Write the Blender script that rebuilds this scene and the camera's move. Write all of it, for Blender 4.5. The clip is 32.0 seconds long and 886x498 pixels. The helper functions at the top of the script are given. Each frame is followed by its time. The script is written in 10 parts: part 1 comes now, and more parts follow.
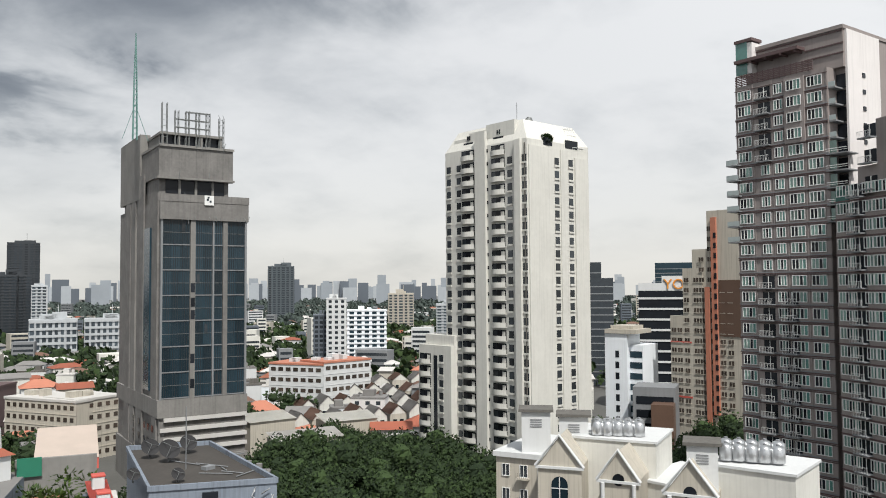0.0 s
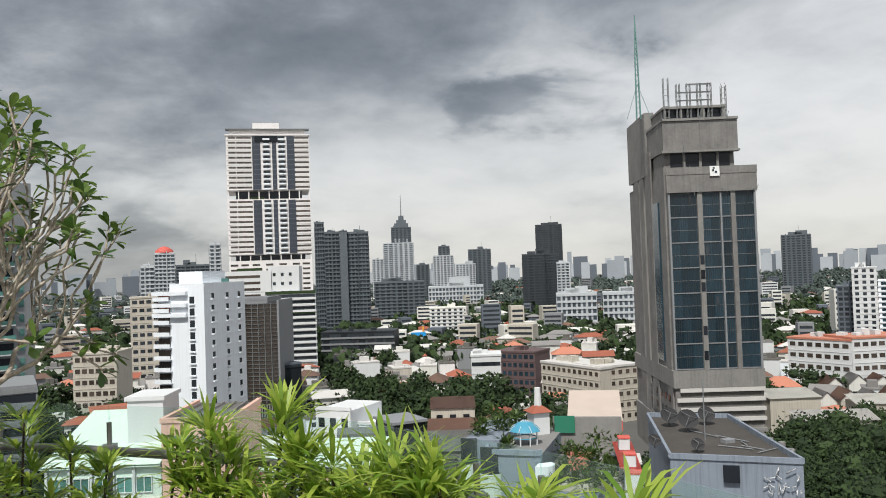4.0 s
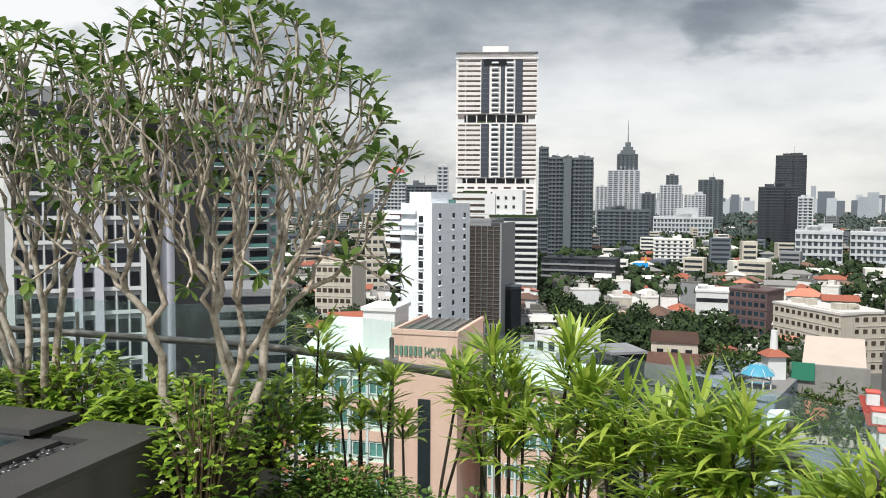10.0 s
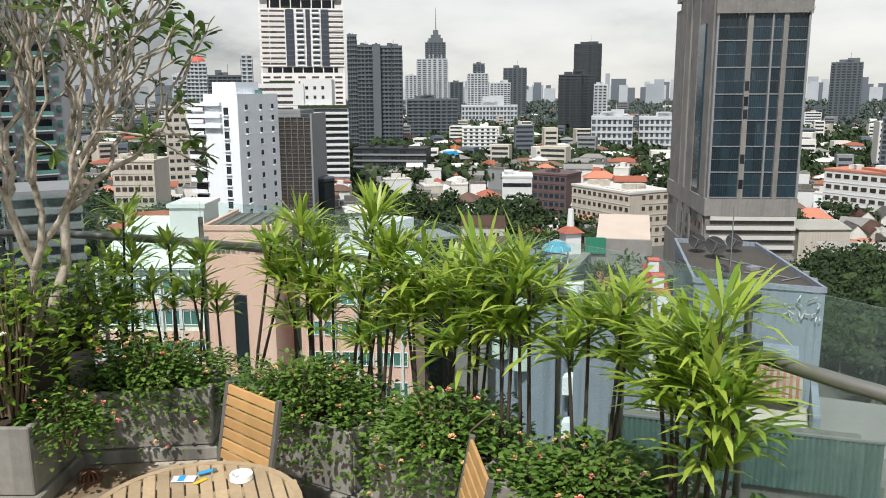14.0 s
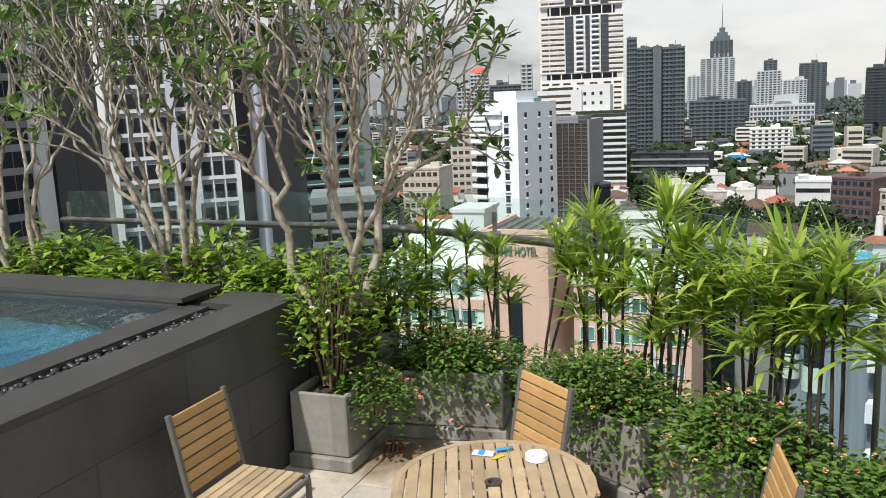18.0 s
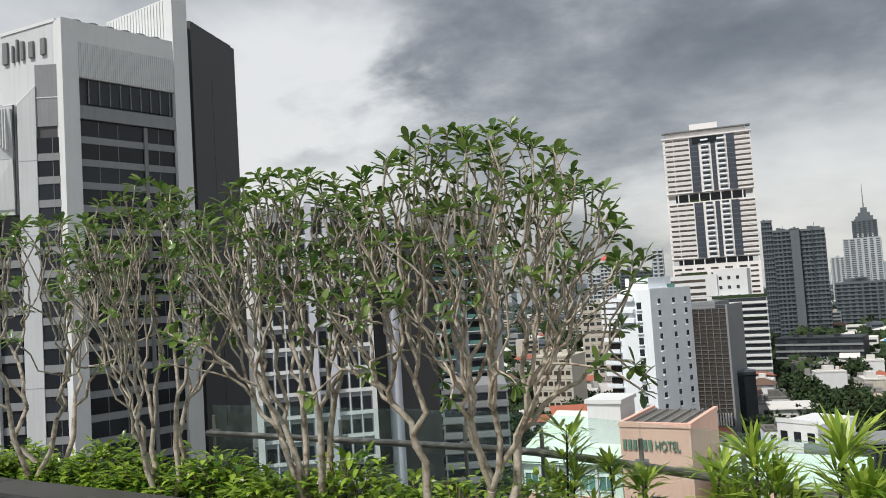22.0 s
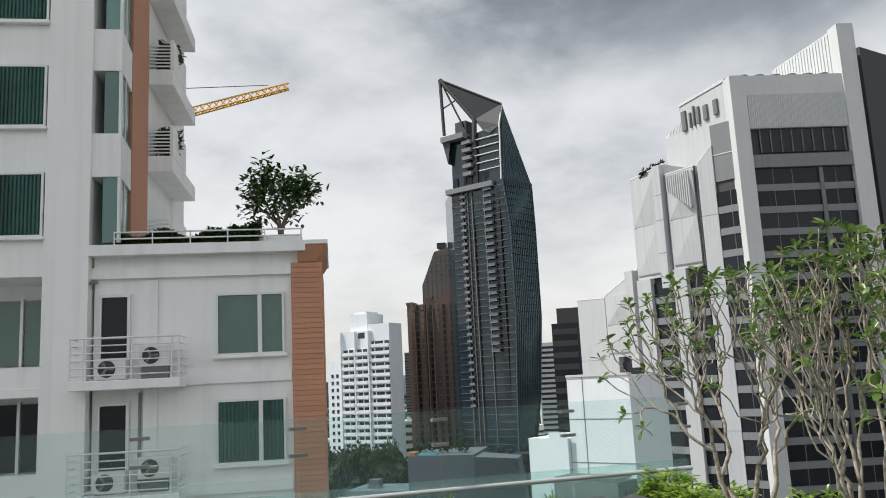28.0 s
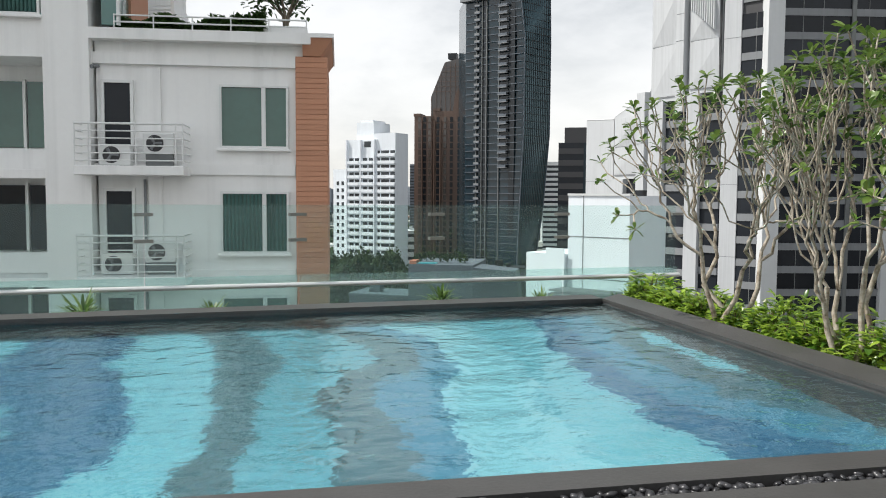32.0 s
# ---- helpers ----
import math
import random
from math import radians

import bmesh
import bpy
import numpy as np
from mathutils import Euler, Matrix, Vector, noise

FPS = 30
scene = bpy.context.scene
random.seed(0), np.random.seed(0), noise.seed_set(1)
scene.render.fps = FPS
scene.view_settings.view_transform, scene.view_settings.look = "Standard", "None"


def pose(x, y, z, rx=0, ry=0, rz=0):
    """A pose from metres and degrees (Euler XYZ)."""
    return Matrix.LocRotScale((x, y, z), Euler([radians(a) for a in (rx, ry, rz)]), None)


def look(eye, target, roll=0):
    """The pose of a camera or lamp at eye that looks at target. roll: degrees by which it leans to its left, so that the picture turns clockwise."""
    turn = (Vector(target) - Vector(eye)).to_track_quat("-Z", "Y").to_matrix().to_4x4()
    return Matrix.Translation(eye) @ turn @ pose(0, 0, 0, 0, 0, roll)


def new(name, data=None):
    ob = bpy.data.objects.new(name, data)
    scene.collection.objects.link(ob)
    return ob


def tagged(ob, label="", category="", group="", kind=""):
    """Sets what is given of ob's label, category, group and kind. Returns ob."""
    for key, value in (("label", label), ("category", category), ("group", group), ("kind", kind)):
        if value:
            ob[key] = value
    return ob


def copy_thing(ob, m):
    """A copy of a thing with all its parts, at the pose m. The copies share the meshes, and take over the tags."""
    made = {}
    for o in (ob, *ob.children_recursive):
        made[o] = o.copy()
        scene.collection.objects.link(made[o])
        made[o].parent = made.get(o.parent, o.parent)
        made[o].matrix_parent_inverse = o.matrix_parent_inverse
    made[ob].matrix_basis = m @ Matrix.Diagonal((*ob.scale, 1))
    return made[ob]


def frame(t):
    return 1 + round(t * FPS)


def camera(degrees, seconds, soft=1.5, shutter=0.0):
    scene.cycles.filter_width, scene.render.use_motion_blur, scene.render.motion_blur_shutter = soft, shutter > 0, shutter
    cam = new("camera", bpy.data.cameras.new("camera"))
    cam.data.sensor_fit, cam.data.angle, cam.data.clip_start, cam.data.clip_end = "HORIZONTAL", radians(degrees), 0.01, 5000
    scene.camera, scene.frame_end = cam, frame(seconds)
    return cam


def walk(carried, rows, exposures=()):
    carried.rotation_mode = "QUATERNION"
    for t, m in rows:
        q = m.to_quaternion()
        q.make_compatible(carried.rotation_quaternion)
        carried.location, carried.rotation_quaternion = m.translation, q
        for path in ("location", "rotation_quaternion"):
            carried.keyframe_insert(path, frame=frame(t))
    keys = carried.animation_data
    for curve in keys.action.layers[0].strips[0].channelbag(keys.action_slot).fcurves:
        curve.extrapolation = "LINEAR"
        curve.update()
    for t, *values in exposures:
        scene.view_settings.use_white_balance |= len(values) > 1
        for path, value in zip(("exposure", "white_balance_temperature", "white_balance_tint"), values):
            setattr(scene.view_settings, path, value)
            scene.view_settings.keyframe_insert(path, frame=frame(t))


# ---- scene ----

# ---- camera and its walk: seconds, eye x y z, yaw, pitch, lean ----
PATH = [
    (0, 0.345, -0.120, 2.686, -52.08, 2.74, -0.40),
    (0.5, 0.352, -0.104, 2.678, -48.14, 2.43, -0.57),
    (1, 0.335, -0.100, 2.667, -44.54, 2.40, -0.89),
    (1.5, 0.335, -0.085, 2.640, -40.15, 2.06, -1.19),
    (2, 0.353, -0.069, 2.614, -34.26, 1.81, -1.51),
    (2.5, 0.358, -0.047, 2.591, -29.70, 1.68, -1.66),
    (3, 0.382, -0.005, 2.597, -26.09, 1.60, -1.94),
    (3.5, 0.383, 0.042, 2.600, -21.41, 1.62, -2.14),
    (4, 0.384, 0.088, 2.600, -17.12, 1.57, -2.04),
    (4.5, 0.367, 0.118, 2.591, -14.10, 1.23, -1.75),
    (6.5, 0.151, 0.343, 2.718, -1.78, 0.32, -0.56),
    (7, 0.120, 0.360, 2.705, -0.47, -0.92, -0.11),
    (7.5, 0.096, 0.395, 2.685, 0.63, -2.33, 0.40),
    (8, 0.076, 0.402, 2.674, 1.41, -3.42, 0.63),
    (8.5, 0.065, 0.377, 2.652, 0.98, -3.57, 0.58),
    (9, 0.066, 0.351, 2.654, 0.00, -3.06, 0.45),
    (9.5, 0.029, 0.342, 2.661, -0.78, -2.74, 0.42),
    (10, -0.002, 0.330, 2.639, -1.43, -3.47, 0.32),
    (10.5, 0.008, 0.308, 2.627, -0.68, -4.55, 0.55),
    (11, 0.051, 0.267, 2.610, 0.65, -5.67, 0.62),
    (11.5, 0.049, 0.225, 2.604, -0.88, -6.19, 0.35),
    (12, 0.010, 0.165, 2.598, -5.22, -6.46, -0.20),
    (12.5, 0.008, 0.114, 2.586, -9.60, -7.32, -0.14),
    (13, 0.012, 0.081, 2.573, -12.78, -8.22, -0.40),
    (13.5, 0.016, 0.052, 2.570, -14.68, -9.49, -0.47),
    (15.5, -0.035, -0.062, 2.420, -10.69, -14.95, -1.19),
    (16, -0.074, -0.044, 2.416, -4.47, -14.47, -1.96),
    (16.5, -0.092, -0.058, 2.420, -0.23, -14.05, -2.31),
    (17, -0.099, -0.058, 2.425, 1.49, -13.87, -2.39),
    (17.5, -0.103, -0.056, 2.447, 3.47, -12.60, -2.51),
    (18, -0.104, -0.043, 2.480, 4.93, -10.24, -2.56),
    (18.5, -0.117, -0.015, 2.513, 5.76, -7.04, -2.63),
    (19, -0.116, -0.019, 2.558, 6.41, -3.96, -2.91),
    (19.5, -0.121, -0.005, 2.609, 6.84, -1.02, -3.10),
    (20, -0.125, -0.004, 2.639, 7.72, 1.01, -3.39),
    (20.5, -0.130, 0.011, 2.667, 8.47, 1.57, -2.77),
    (21, -0.147, 0.034, 2.684, 9.75, 1.74, -2.38),
    (21.5, -0.151, 0.046, 2.712, 11.80, 2.26, -2.92),
    (22, -0.158, 0.073, 2.749, 13.43, 3.47, -3.62),
    (22.5, -0.175, 0.082, 2.754, 15.71, 4.54, -3.95),
    (23, -0.210, 0.086, 2.771, 19.91, 5.32, -3.71),
    (23.5, -0.217, 0.081, 2.791, 23.17, 6.27, -2.98),
    (24, -0.237, 0.085, 2.809, 25.98, 6.75, -2.48),
    (24.5, -0.270, 0.093, 2.795, 28.68, 6.52, -1.56),
    (26.5, -0.170, 0.128, 2.754, 44.97, 7.29, -2.66),
    (27, -0.197, 0.120, 2.761, 49.81, 8.26, -2.96),
    (27.5, -0.198, 0.085, 2.768, 54.61, 8.86, -2.97),
    (28, -0.189, 0.058, 2.775, 59.21, 9.37, -2.87),
    (28.5, -0.212, 0.037, 2.777, 64.57, 9.65, -2.84),
    (29, -0.225, 0.031, 2.760, 68.23, 8.94, -2.38),
    (29.5, -0.232, 0.036, 2.725, 68.30, 6.88, -1.48),
    (30, -0.227, 0.051, 2.681, 66.54, 4.18, -0.74),
    (30.5, -0.232, 0.075, 2.642, 65.15, 2.16, 0.11),
    (31, -0.205, 0.096, 2.606, 63.16, 0.21, 0.30),
    (31.5, -0.179, 0.108, 2.579, 61.13, -2.00, 0.21),
    (32, -0.172, 0.118, 2.546, 59.93, -3.78, 0.33),
]
cam = camera(57.5, 32.0, soft=1.0, shutter=0.0)
walk(cam, [(t, pose(x, y, z, 90 + p, 0, w) @ pose(0, 0, 0, 0, 0, r)) for t, x, y, z, w, p, r in PATH],
     exposures=[(0.0, 0.66), (4.0, 0.64), (9.0, 0.92), (13.0, 0.85), (17.0, 0.88), (18.0, 0.86), (20.0, 0.62), (24.0, 0.66), (28.0, 0.74), (32.0, 0.98)])

# ---- sky, sun ----
SUN_DIR = Vector((-0.28, -0.43, 0.74)).normalized()


def make_world():
    w = bpy.data.worlds.new("sky")
    scene.world = w
    w.use_nodes = True
    nt = w.node_tree
    nt.nodes.clear()
    N, L = nt.nodes.new, nt.links.new
    out, mixs = N("ShaderNodeOutputWorld"), N("ShaderNodeMixShader")
    b1, b2 = N("ShaderNodeBackground"), N("ShaderNodeBackground")
    sky = N("ShaderNodeTexSky")
    sky.sky_type, sky.sun_disc = 'NISHITA', False
    sky.sun_elevation, sky.sun_rotation = math.asin(SUN_DIR.z), math.atan2(SUN_DIR.x, SUN_DIR.y)
    sky.dust_density, sky.air_density = 2.0, 1.0
    b1.inputs[1].default_value = 0.10
    L(sky.outputs[0], b1.inputs[0])
    tc, sep = N("ShaderNodeTexCoord"), N("ShaderNodeSeparateXYZ")
    L(tc.outputs["Generated"], sep.inputs[0])

    def m(op, a, b=None, c=None, clamp=False):
        n = N("ShaderNodeMath")
        n.operation, n.use_clamp = op, clamp
        for i, v in enumerate((a, b, c)):
            if v is None:
                continue
            if isinstance(v, (int, float)):
                n.inputs[i].default_value = v
            else:
                L(v, n.inputs[i])
        return n.outputs[0]

    zc = m('MAXIMUM', sep.outputs[2], 0.0)
    k = m('DIVIDE', 1.0, m('ADD', zc, 0.30))
    comb = N("ShaderNodeCombineXYZ")
    L(m('MULTIPLY', sep.outputs[0], k), comb.inputs[0])
    L(m('MULTIPLY', sep.outputs[1], k), comb.inputs[1])
    L(m('MULTIPLY', zc, 1.2), comb.inputs[2])

    def cloud(scale, detail, rough, dist, off):
        n, mp = N("ShaderNodeTexNoise"), N("ShaderNodeMapping")
        mp.inputs["Location"].default_value = off
        L(comb.outputs[0], mp.inputs[0])
        n.inputs["Scale"].default_value, n.inputs["Detail"].default_value = scale, detail
        n.inputs["Roughness"].default_value, n.inputs["Distortion"].default_value = rough, dist
        L(mp.outputs[0], n.inputs["Vector"])
        return n.outputs[0]

    def ramp(x, stops):
        r = N("ShaderNodeValToRGB")
        r.color_ramp.interpolation = 'B_SPLINE'
        while len(r.color_ramp.elements) < len(stops):
            r.color_ramp.elements.new(0.5)
        for e, (p, c) in zip(r.color_ramp.elements, stops):
            e.position, e.color = p, (*c, 1)
        L(x, r.inputs[0])
        return r.outputs[0]

    big, fine = cloud(1.35, 6, 0.52, 0.5, (3.1, 1.7, 0)), cloud(3.0, 6, 0.5, 0.3, (0.4, 5.2, 1))

    def toward(d):
        n = N("ShaderNodeVectorMath")
        n.operation = 'DOT_PRODUCT'
        L(tc.outputs["Generated"], n.inputs[0])
        n.inputs[1].default_value = Vector(d).normalized()
        return n.outputs["Value"]

    # bearing (to the left of straight ahead) and height of each direction in degrees, ruffled so that clouds fray
    az = m('MULTIPLY', m('ARCTAN2', m('MULTIPLY', sep.outputs[0], -1.0), sep.outputs[1]), 57.296)
    el = m('MULTIPLY', m('ARCSINE', zc), 57.296)
    ruff, wisp = cloud(2.6, 5, 0.55, 0.4, (7.3, 2.2, 3)), cloud(6.5, 5, 0.6, 0.2, (1.3, 8.2, 5))
    az = m('ADD', az, m('MULTIPLY', m('SUBTRACT', ruff, 0.5), 34.0))
    el = m('ADD', el, m('ADD', m('MULTIPLY', m('SUBTRACT', big, 0.5), 14.0), m('MULTIPLY', m('SUBTRACT', wisp, 0.5), 5.0)))

    def bank(az0, el0, wide, tall, k):
        """A cloud bank or a clearing with a soft rim."""
        a2, e2 = m('DIVIDE', m('SUBTRACT', az, az0), wide), m('DIVIDE', m('SUBTRACT', el, el0), tall)
        q = m('ADD', m('MULTIPLY', a2, a2), m('MULTIPLY', e2, e2))
        return m('DIVIDE', k, m('MULTIPLY_ADD', q, q, 1.0))

    # storm ahead with a veil of rain under it, shreds round it; the sky clears to the right and breaks up to the left
    v = m('MULTIPLY_ADD', m('SUBTRACT', big, 0.5), 0.70, 0.735)
    low = m('POWER', m('SUBTRACT', 1.0, zc, clamp=True), 9.0)
    calm = m('SUBTRACT', 1.0, m('MULTIPLY', low, 0.9))
    v = m('ADD', v, m('MULTIPLY', m('MULTIPLY', m('SUBTRACT', fine, 0.46), 0.85), calm))
    v = m('ADD', v, m('MULTIPLY', m('MULTIPLY', m('SUBTRACT', wisp, 0.5), 0.5), calm))
    for c in ((-8, 19, 24, 8.5, -0.44), (7, 3.5, 8.5, 7, -0.30), (-25, 10.6, 5.5, 1.7, -0.36), (-38, 20, 12, 5, -0.34), (-62, 9, 34, 16, 0.22),
              (27, 13.0, 8, 3.4, 0.40), (20, 17.0, 5, 2.4, 0.36), (13, 12.0, 9, 2.4, -0.16), (14, 8, 7, 2.5, 0.12), (32, 27, 26, 5, -0.42), (47, 25, 18, 4, -0.16),
              (58, 4, 18, 5, 0.14), (40, 6, 8, 4, 0.14), (70, 12, 9, 3, 0.12), (-20, 4, 10, 4, 0.06)):
        v = m('ADD', v, bank(*c))
    # thicker cloud overhead, mostly unseen, added to cut the ambient light
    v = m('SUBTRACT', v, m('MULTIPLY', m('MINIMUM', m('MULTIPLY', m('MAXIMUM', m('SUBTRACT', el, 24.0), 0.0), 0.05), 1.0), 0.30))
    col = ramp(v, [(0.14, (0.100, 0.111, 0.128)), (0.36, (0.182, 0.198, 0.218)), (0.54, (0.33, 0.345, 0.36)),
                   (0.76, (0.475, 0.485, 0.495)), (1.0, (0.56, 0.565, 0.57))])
    warm = N("ShaderNodeMix")
    warm.data_type, warm.blend_type = 'RGBA', 'MULTIPLY'
    warm.inputs["B"].default_value = (1.0, 0.97, 0.90, 1)
    L(low, warm.inputs["Factor"])
    L(col, warm.inputs["A"])
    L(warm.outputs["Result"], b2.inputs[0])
    # unseen clouds on the sun's side, behind the terrace, brightened as fill light
    glow = m('POWER', m('MAXIMUM', toward((0.10, -0.50, 0.74)), 0.0), 1.3)
    L(m('MULTIPLY_ADD', glow, 0.50, 0.95), b2.inputs[1])
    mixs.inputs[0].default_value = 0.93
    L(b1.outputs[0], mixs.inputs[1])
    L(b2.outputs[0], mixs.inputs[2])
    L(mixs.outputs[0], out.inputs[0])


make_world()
sun = new("sun", bpy.data.lights.new("sun", 'SUN'))
sun.data.energy, sun.data.angle, sun.data.color = 2.9, radians(1.2), (1.0, 0.965, 0.905)
sun.matrix_world = look((0, 0, 60), Vector((0, 0, 60)) - SUN_DIR)

# ---- materials ----
def mat(name, color, rough=0.7, metal=0.0, var=0.18, scale=1.5, fine=14.0, streak=0.0, bump=0.0, rnd=0.0, warm=None,
        trans=0.0, spec=0.5, island=0.0, joint=None, coat=0.0):
    """A surface with stains at a large scale, grain at a small one, rain streaks and piece-to-piece variation."""
    ma = bpy.data.materials.new(name)
    ma.use_nodes = True
    nt = ma.node_tree
    N, L = nt.nodes.new, nt.links.new
    bs = nt.nodes["Principled BSDF"]
    bs.inputs["Roughness"].default_value, bs.inputs["Metallic"].default_value = rough, metal
    bs.inputs["Specular IOR Level"].default_value = spec
    bs.inputs["Coat Weight"].default_value = coat
    tc = N("ShaderNodeTexCoord")

    def noise_at(sc, stretch=(1, 1, 1), detail=4):
        mp, n = N("ShaderNodeMapping"), N("ShaderNodeTexNoise")
        mp.inputs["Scale"].default_value = stretch
        L(tc.outputs["Object"], mp.inputs[0])
        n.inputs["Scale"].default_value, n.inputs["Detail"].default_value = sc, detail
        n.inputs["Roughness"].default_value = 0.6
        L(mp.outputs[0], n.inputs["Vector"])
        return n.outputs[0]

    def m(op, a, b, clamp=False):
        n = N("ShaderNodeMath")
        n.operation, n.use_clamp = op, clamp
        for i, v in enumerate((a, b)):
            if isinstance(v, (int, float)):
                n.inputs[i].default_value = v
            else:
                L(v, n.inputs[i])
        return n.outputs[0]

    a, f = noise_at(scale), noise_at(fine)
    k = m('ADD', 1.0 - var, m('MULTIPLY', m('ADD', m('MULTIPLY', a, 1.3), m('MULTIPLY', f, 0.7)), var))
    if streak:
        s = noise_at(1.0, (2.2, 2.2, 0.07), 6)
        k = m('MULTIPLY', k, m('SUBTRACT', 1.0, m('MULTIPLY', m('MULTIPLY', m('SUBTRACT', s, 0.48, True), 5.0, True), streak)))
    if rnd:
        oi = N("ShaderNodeObjectInfo")
        k = m('MULTIPLY', k, m('ADD', 1.0 - rnd, m('MULTIPLY', oi.outputs["Random"], 2 * rnd)))
    if island:
        ge = N("ShaderNodeNewGeometry")
        k = m('MULTIPLY', k, m('ADD', 1.0 - island, m('MULTIPLY', ge.outputs["Random Per Island"], 2 * island)))
    vm = N("ShaderNodeVectorMath")
    vm.operation = 'SCALE'
    L(k, vm.inputs["Scale"])
    if warm:
        mx = N("ShaderNodeMix")
        mx.data_type = 'RGBA'
        mx.inputs["A"].default_value, mx.inputs["B"].default_value = (*color, 1), (*warm, 1)
        if island:
            L(ge.outputs["Random Per Island"], mx.inputs["Factor"])
        elif rnd:
            L(oi.outputs["Random"], mx.inputs["Factor"])
        else:
            L(m('MULTIPLY', m('SUBTRACT', a, 0.4, True), 4.0, True), mx.inputs["Factor"])
        L(mx.outputs["Result"], vm.inputs[0])
    else:
        vm.inputs[0].default_value = color
    L(vm.outputs[0], bs.inputs["Base Color"])
    L(m('ADD', rough - 0.06, m('MULTIPLY', a, 0.12)), bs.inputs["Roughness"])
    if trans:
        bs.inputs["Transmission Weight"].default_value = trans
    if bump:
        bp = N("ShaderNodeBump")
        bp.inputs["Strength"].default_value, bp.inputs["Distance"].default_value = bump, 0.01
        L(f, bp.inputs["Height"])
        L(bp.outputs[0], bs.inputs["Normal"])
    return ma


def leaf_mat(name, c1, c2, rough=0.45, tr=0.35):
    """Leaves: colour varies from leaf to leaf, light shines through."""
    ma = bpy.data.materials.new(name)
    ma.use_nodes = True
    nt = ma.node_tree
    N, L = nt.nodes.new, nt.links.new
    bs, out = nt.nodes["Principled BSDF"], nt.nodes["Material Output"]
    ge, mx, tl, ms = N("ShaderNodeNewGeometry"), N("ShaderNodeMix"), N("ShaderNodeBsdfTranslucent"), N("ShaderNodeMixShader")
    mx.data_type = 'RGBA'
    mx.inputs["A"].default_value, mx.inputs["B"].default_value = (*c1, 1), (*c2, 1)
    L(ge.outputs["Random Per Island"], mx.inputs["Factor"])
    L(mx.outputs["Result"], bs.inputs["Base Color"])
    L(mx.outputs["Result"], tl.inputs["Color"])
    bs.inputs["Roughness"].default_value = rough
    ms.inputs[0].default_value = tr
    L(bs.outputs[0], ms.inputs[1])
    L(tl.outputs[0], ms.inputs[2])
    L(ms.outputs[0], out.inputs[0])
    return ma


def clear_glass(name, tint, mixf=0.16, rough=0.03):
    """Thin balustrade glass: mostly clear with a green cast, mirror-like at a slant."""
    ma = bpy.data.materials.new(name)
    ma.use_nodes = True
    nt = ma.node_tree
    N, L = nt.nodes.new, nt.links.new
    out = nt.nodes["Material Output"]
    nt.nodes.remove(nt.nodes["Principled BSDF"])
    tr, gl, df, ms, m2, fr = (N("ShaderNodeBsdfTransparent"), N("ShaderNodeBsdfGlossy"), N("ShaderNodeBsdfDiffuse"),
                              N("ShaderNodeMixShader"), N("ShaderNodeMixShader"), N("ShaderNodeLayerWeight"))
    tr.inputs[0].default_value, gl.inputs["Roughness"].default_value = (*tint, 1), rough
    gl.inputs[0].default_value = (0.9, 0.95, 0.95, 1)
    df.inputs[0].default_value = (0.55, 0.68, 0.66, 1)
    m2.inputs[0].default_value = mixf
    L(tr.outputs[0], m2.inputs[1])
    L(df.outputs[0], m2.inputs[2])
    pw, sc = N("ShaderNodeMath"), N("ShaderNodeMath")
    pw.operation, sc.operation = 'POWER', 'MULTIPLY_ADD'
    fr.inputs["Blend"].default_value = 0.5
    L(fr.outputs["Facing"], pw.inputs[0])
    pw.inputs[1].default_value = 5.0
    L(pw.outputs[0], sc.inputs[0])
    sc.inputs[1].default_value, sc.inputs[2].default_value = 0.5, 0.022
    L(sc.outputs[0], ms.inputs[0])
    L(m2.outputs[0], ms.inputs[1])
    L(gl.outputs[0], ms.inputs[2])
    L(ms.outputs[0], out.inputs[0])
    return ma


M = {}
M['white'] = mat("white_render", (0.56, 0.575, 0.58), 0.75, var=0.12, scale=0.2, fine=2, streak=0.05)
M['bluewhite'] = mat("cool_white_render", (0.74, 0.78, 0.82), 0.7, var=0.08, scale=0.2, fine=2, streak=0.08)
M['cream'] = mat("cream_render", (0.45, 0.42, 0.36), 0.8, var=0.14, scale=0.2, fine=2, streak=0.22)
M['bwhite'] = mat("weathered_white_render", (0.60, 0.595, 0.555), 0.8, var=0.22, scale=0.10, fine=1.2, streak=0.10)
M['pinkish'] = mat("pale_pink_tile", (0.70, 0.675, 0.665), 0.7, var=0.1, scale=0.3, fine=3, streak=0.1)
M['salmon'] = mat("salmon_render", (0.66, 0.41, 0.335), 0.75, var=0.1, scale=0.3, fine=4, streak=0.12)
M['mint'] = mat("mint_render", (0.60, 0.70, 0.62), 0.75, var=0.12, scale=0.3, fine=4, streak=0.15)
M['taupe'] = mat("taupe_tile", (0.26, 0.23, 0.22), 0.7, var=0.15, scale=0.3, fine=3, streak=0.1)
M['plum'] = mat("dark_plum_trim", (0.10, 0.065, 0.065), 0.7, var=0.1, scale=0.5)
M['concrete'] = mat("bare_concrete", (0.205, 0.20, 0.19), 0.9, var=0.5, scale=0.15, fine=2, streak=0.2)
M['darkconc'] = mat("dirty_concrete", (0.12, 0.115, 0.105), 0.92, var=0.4, scale=0.2, fine=2, streak=0.3)
M['net'] = mat("dusty_debris_net", (0.175, 0.17, 0.163), 0.95, var=0.75, scale=0.22, fine=1.6, streak=0.18)
M['greyroof'] = mat("grey_roof_sheet", (0.19, 0.185, 0.18), 0.8, var=0.3, scale=0.4, fine=4)
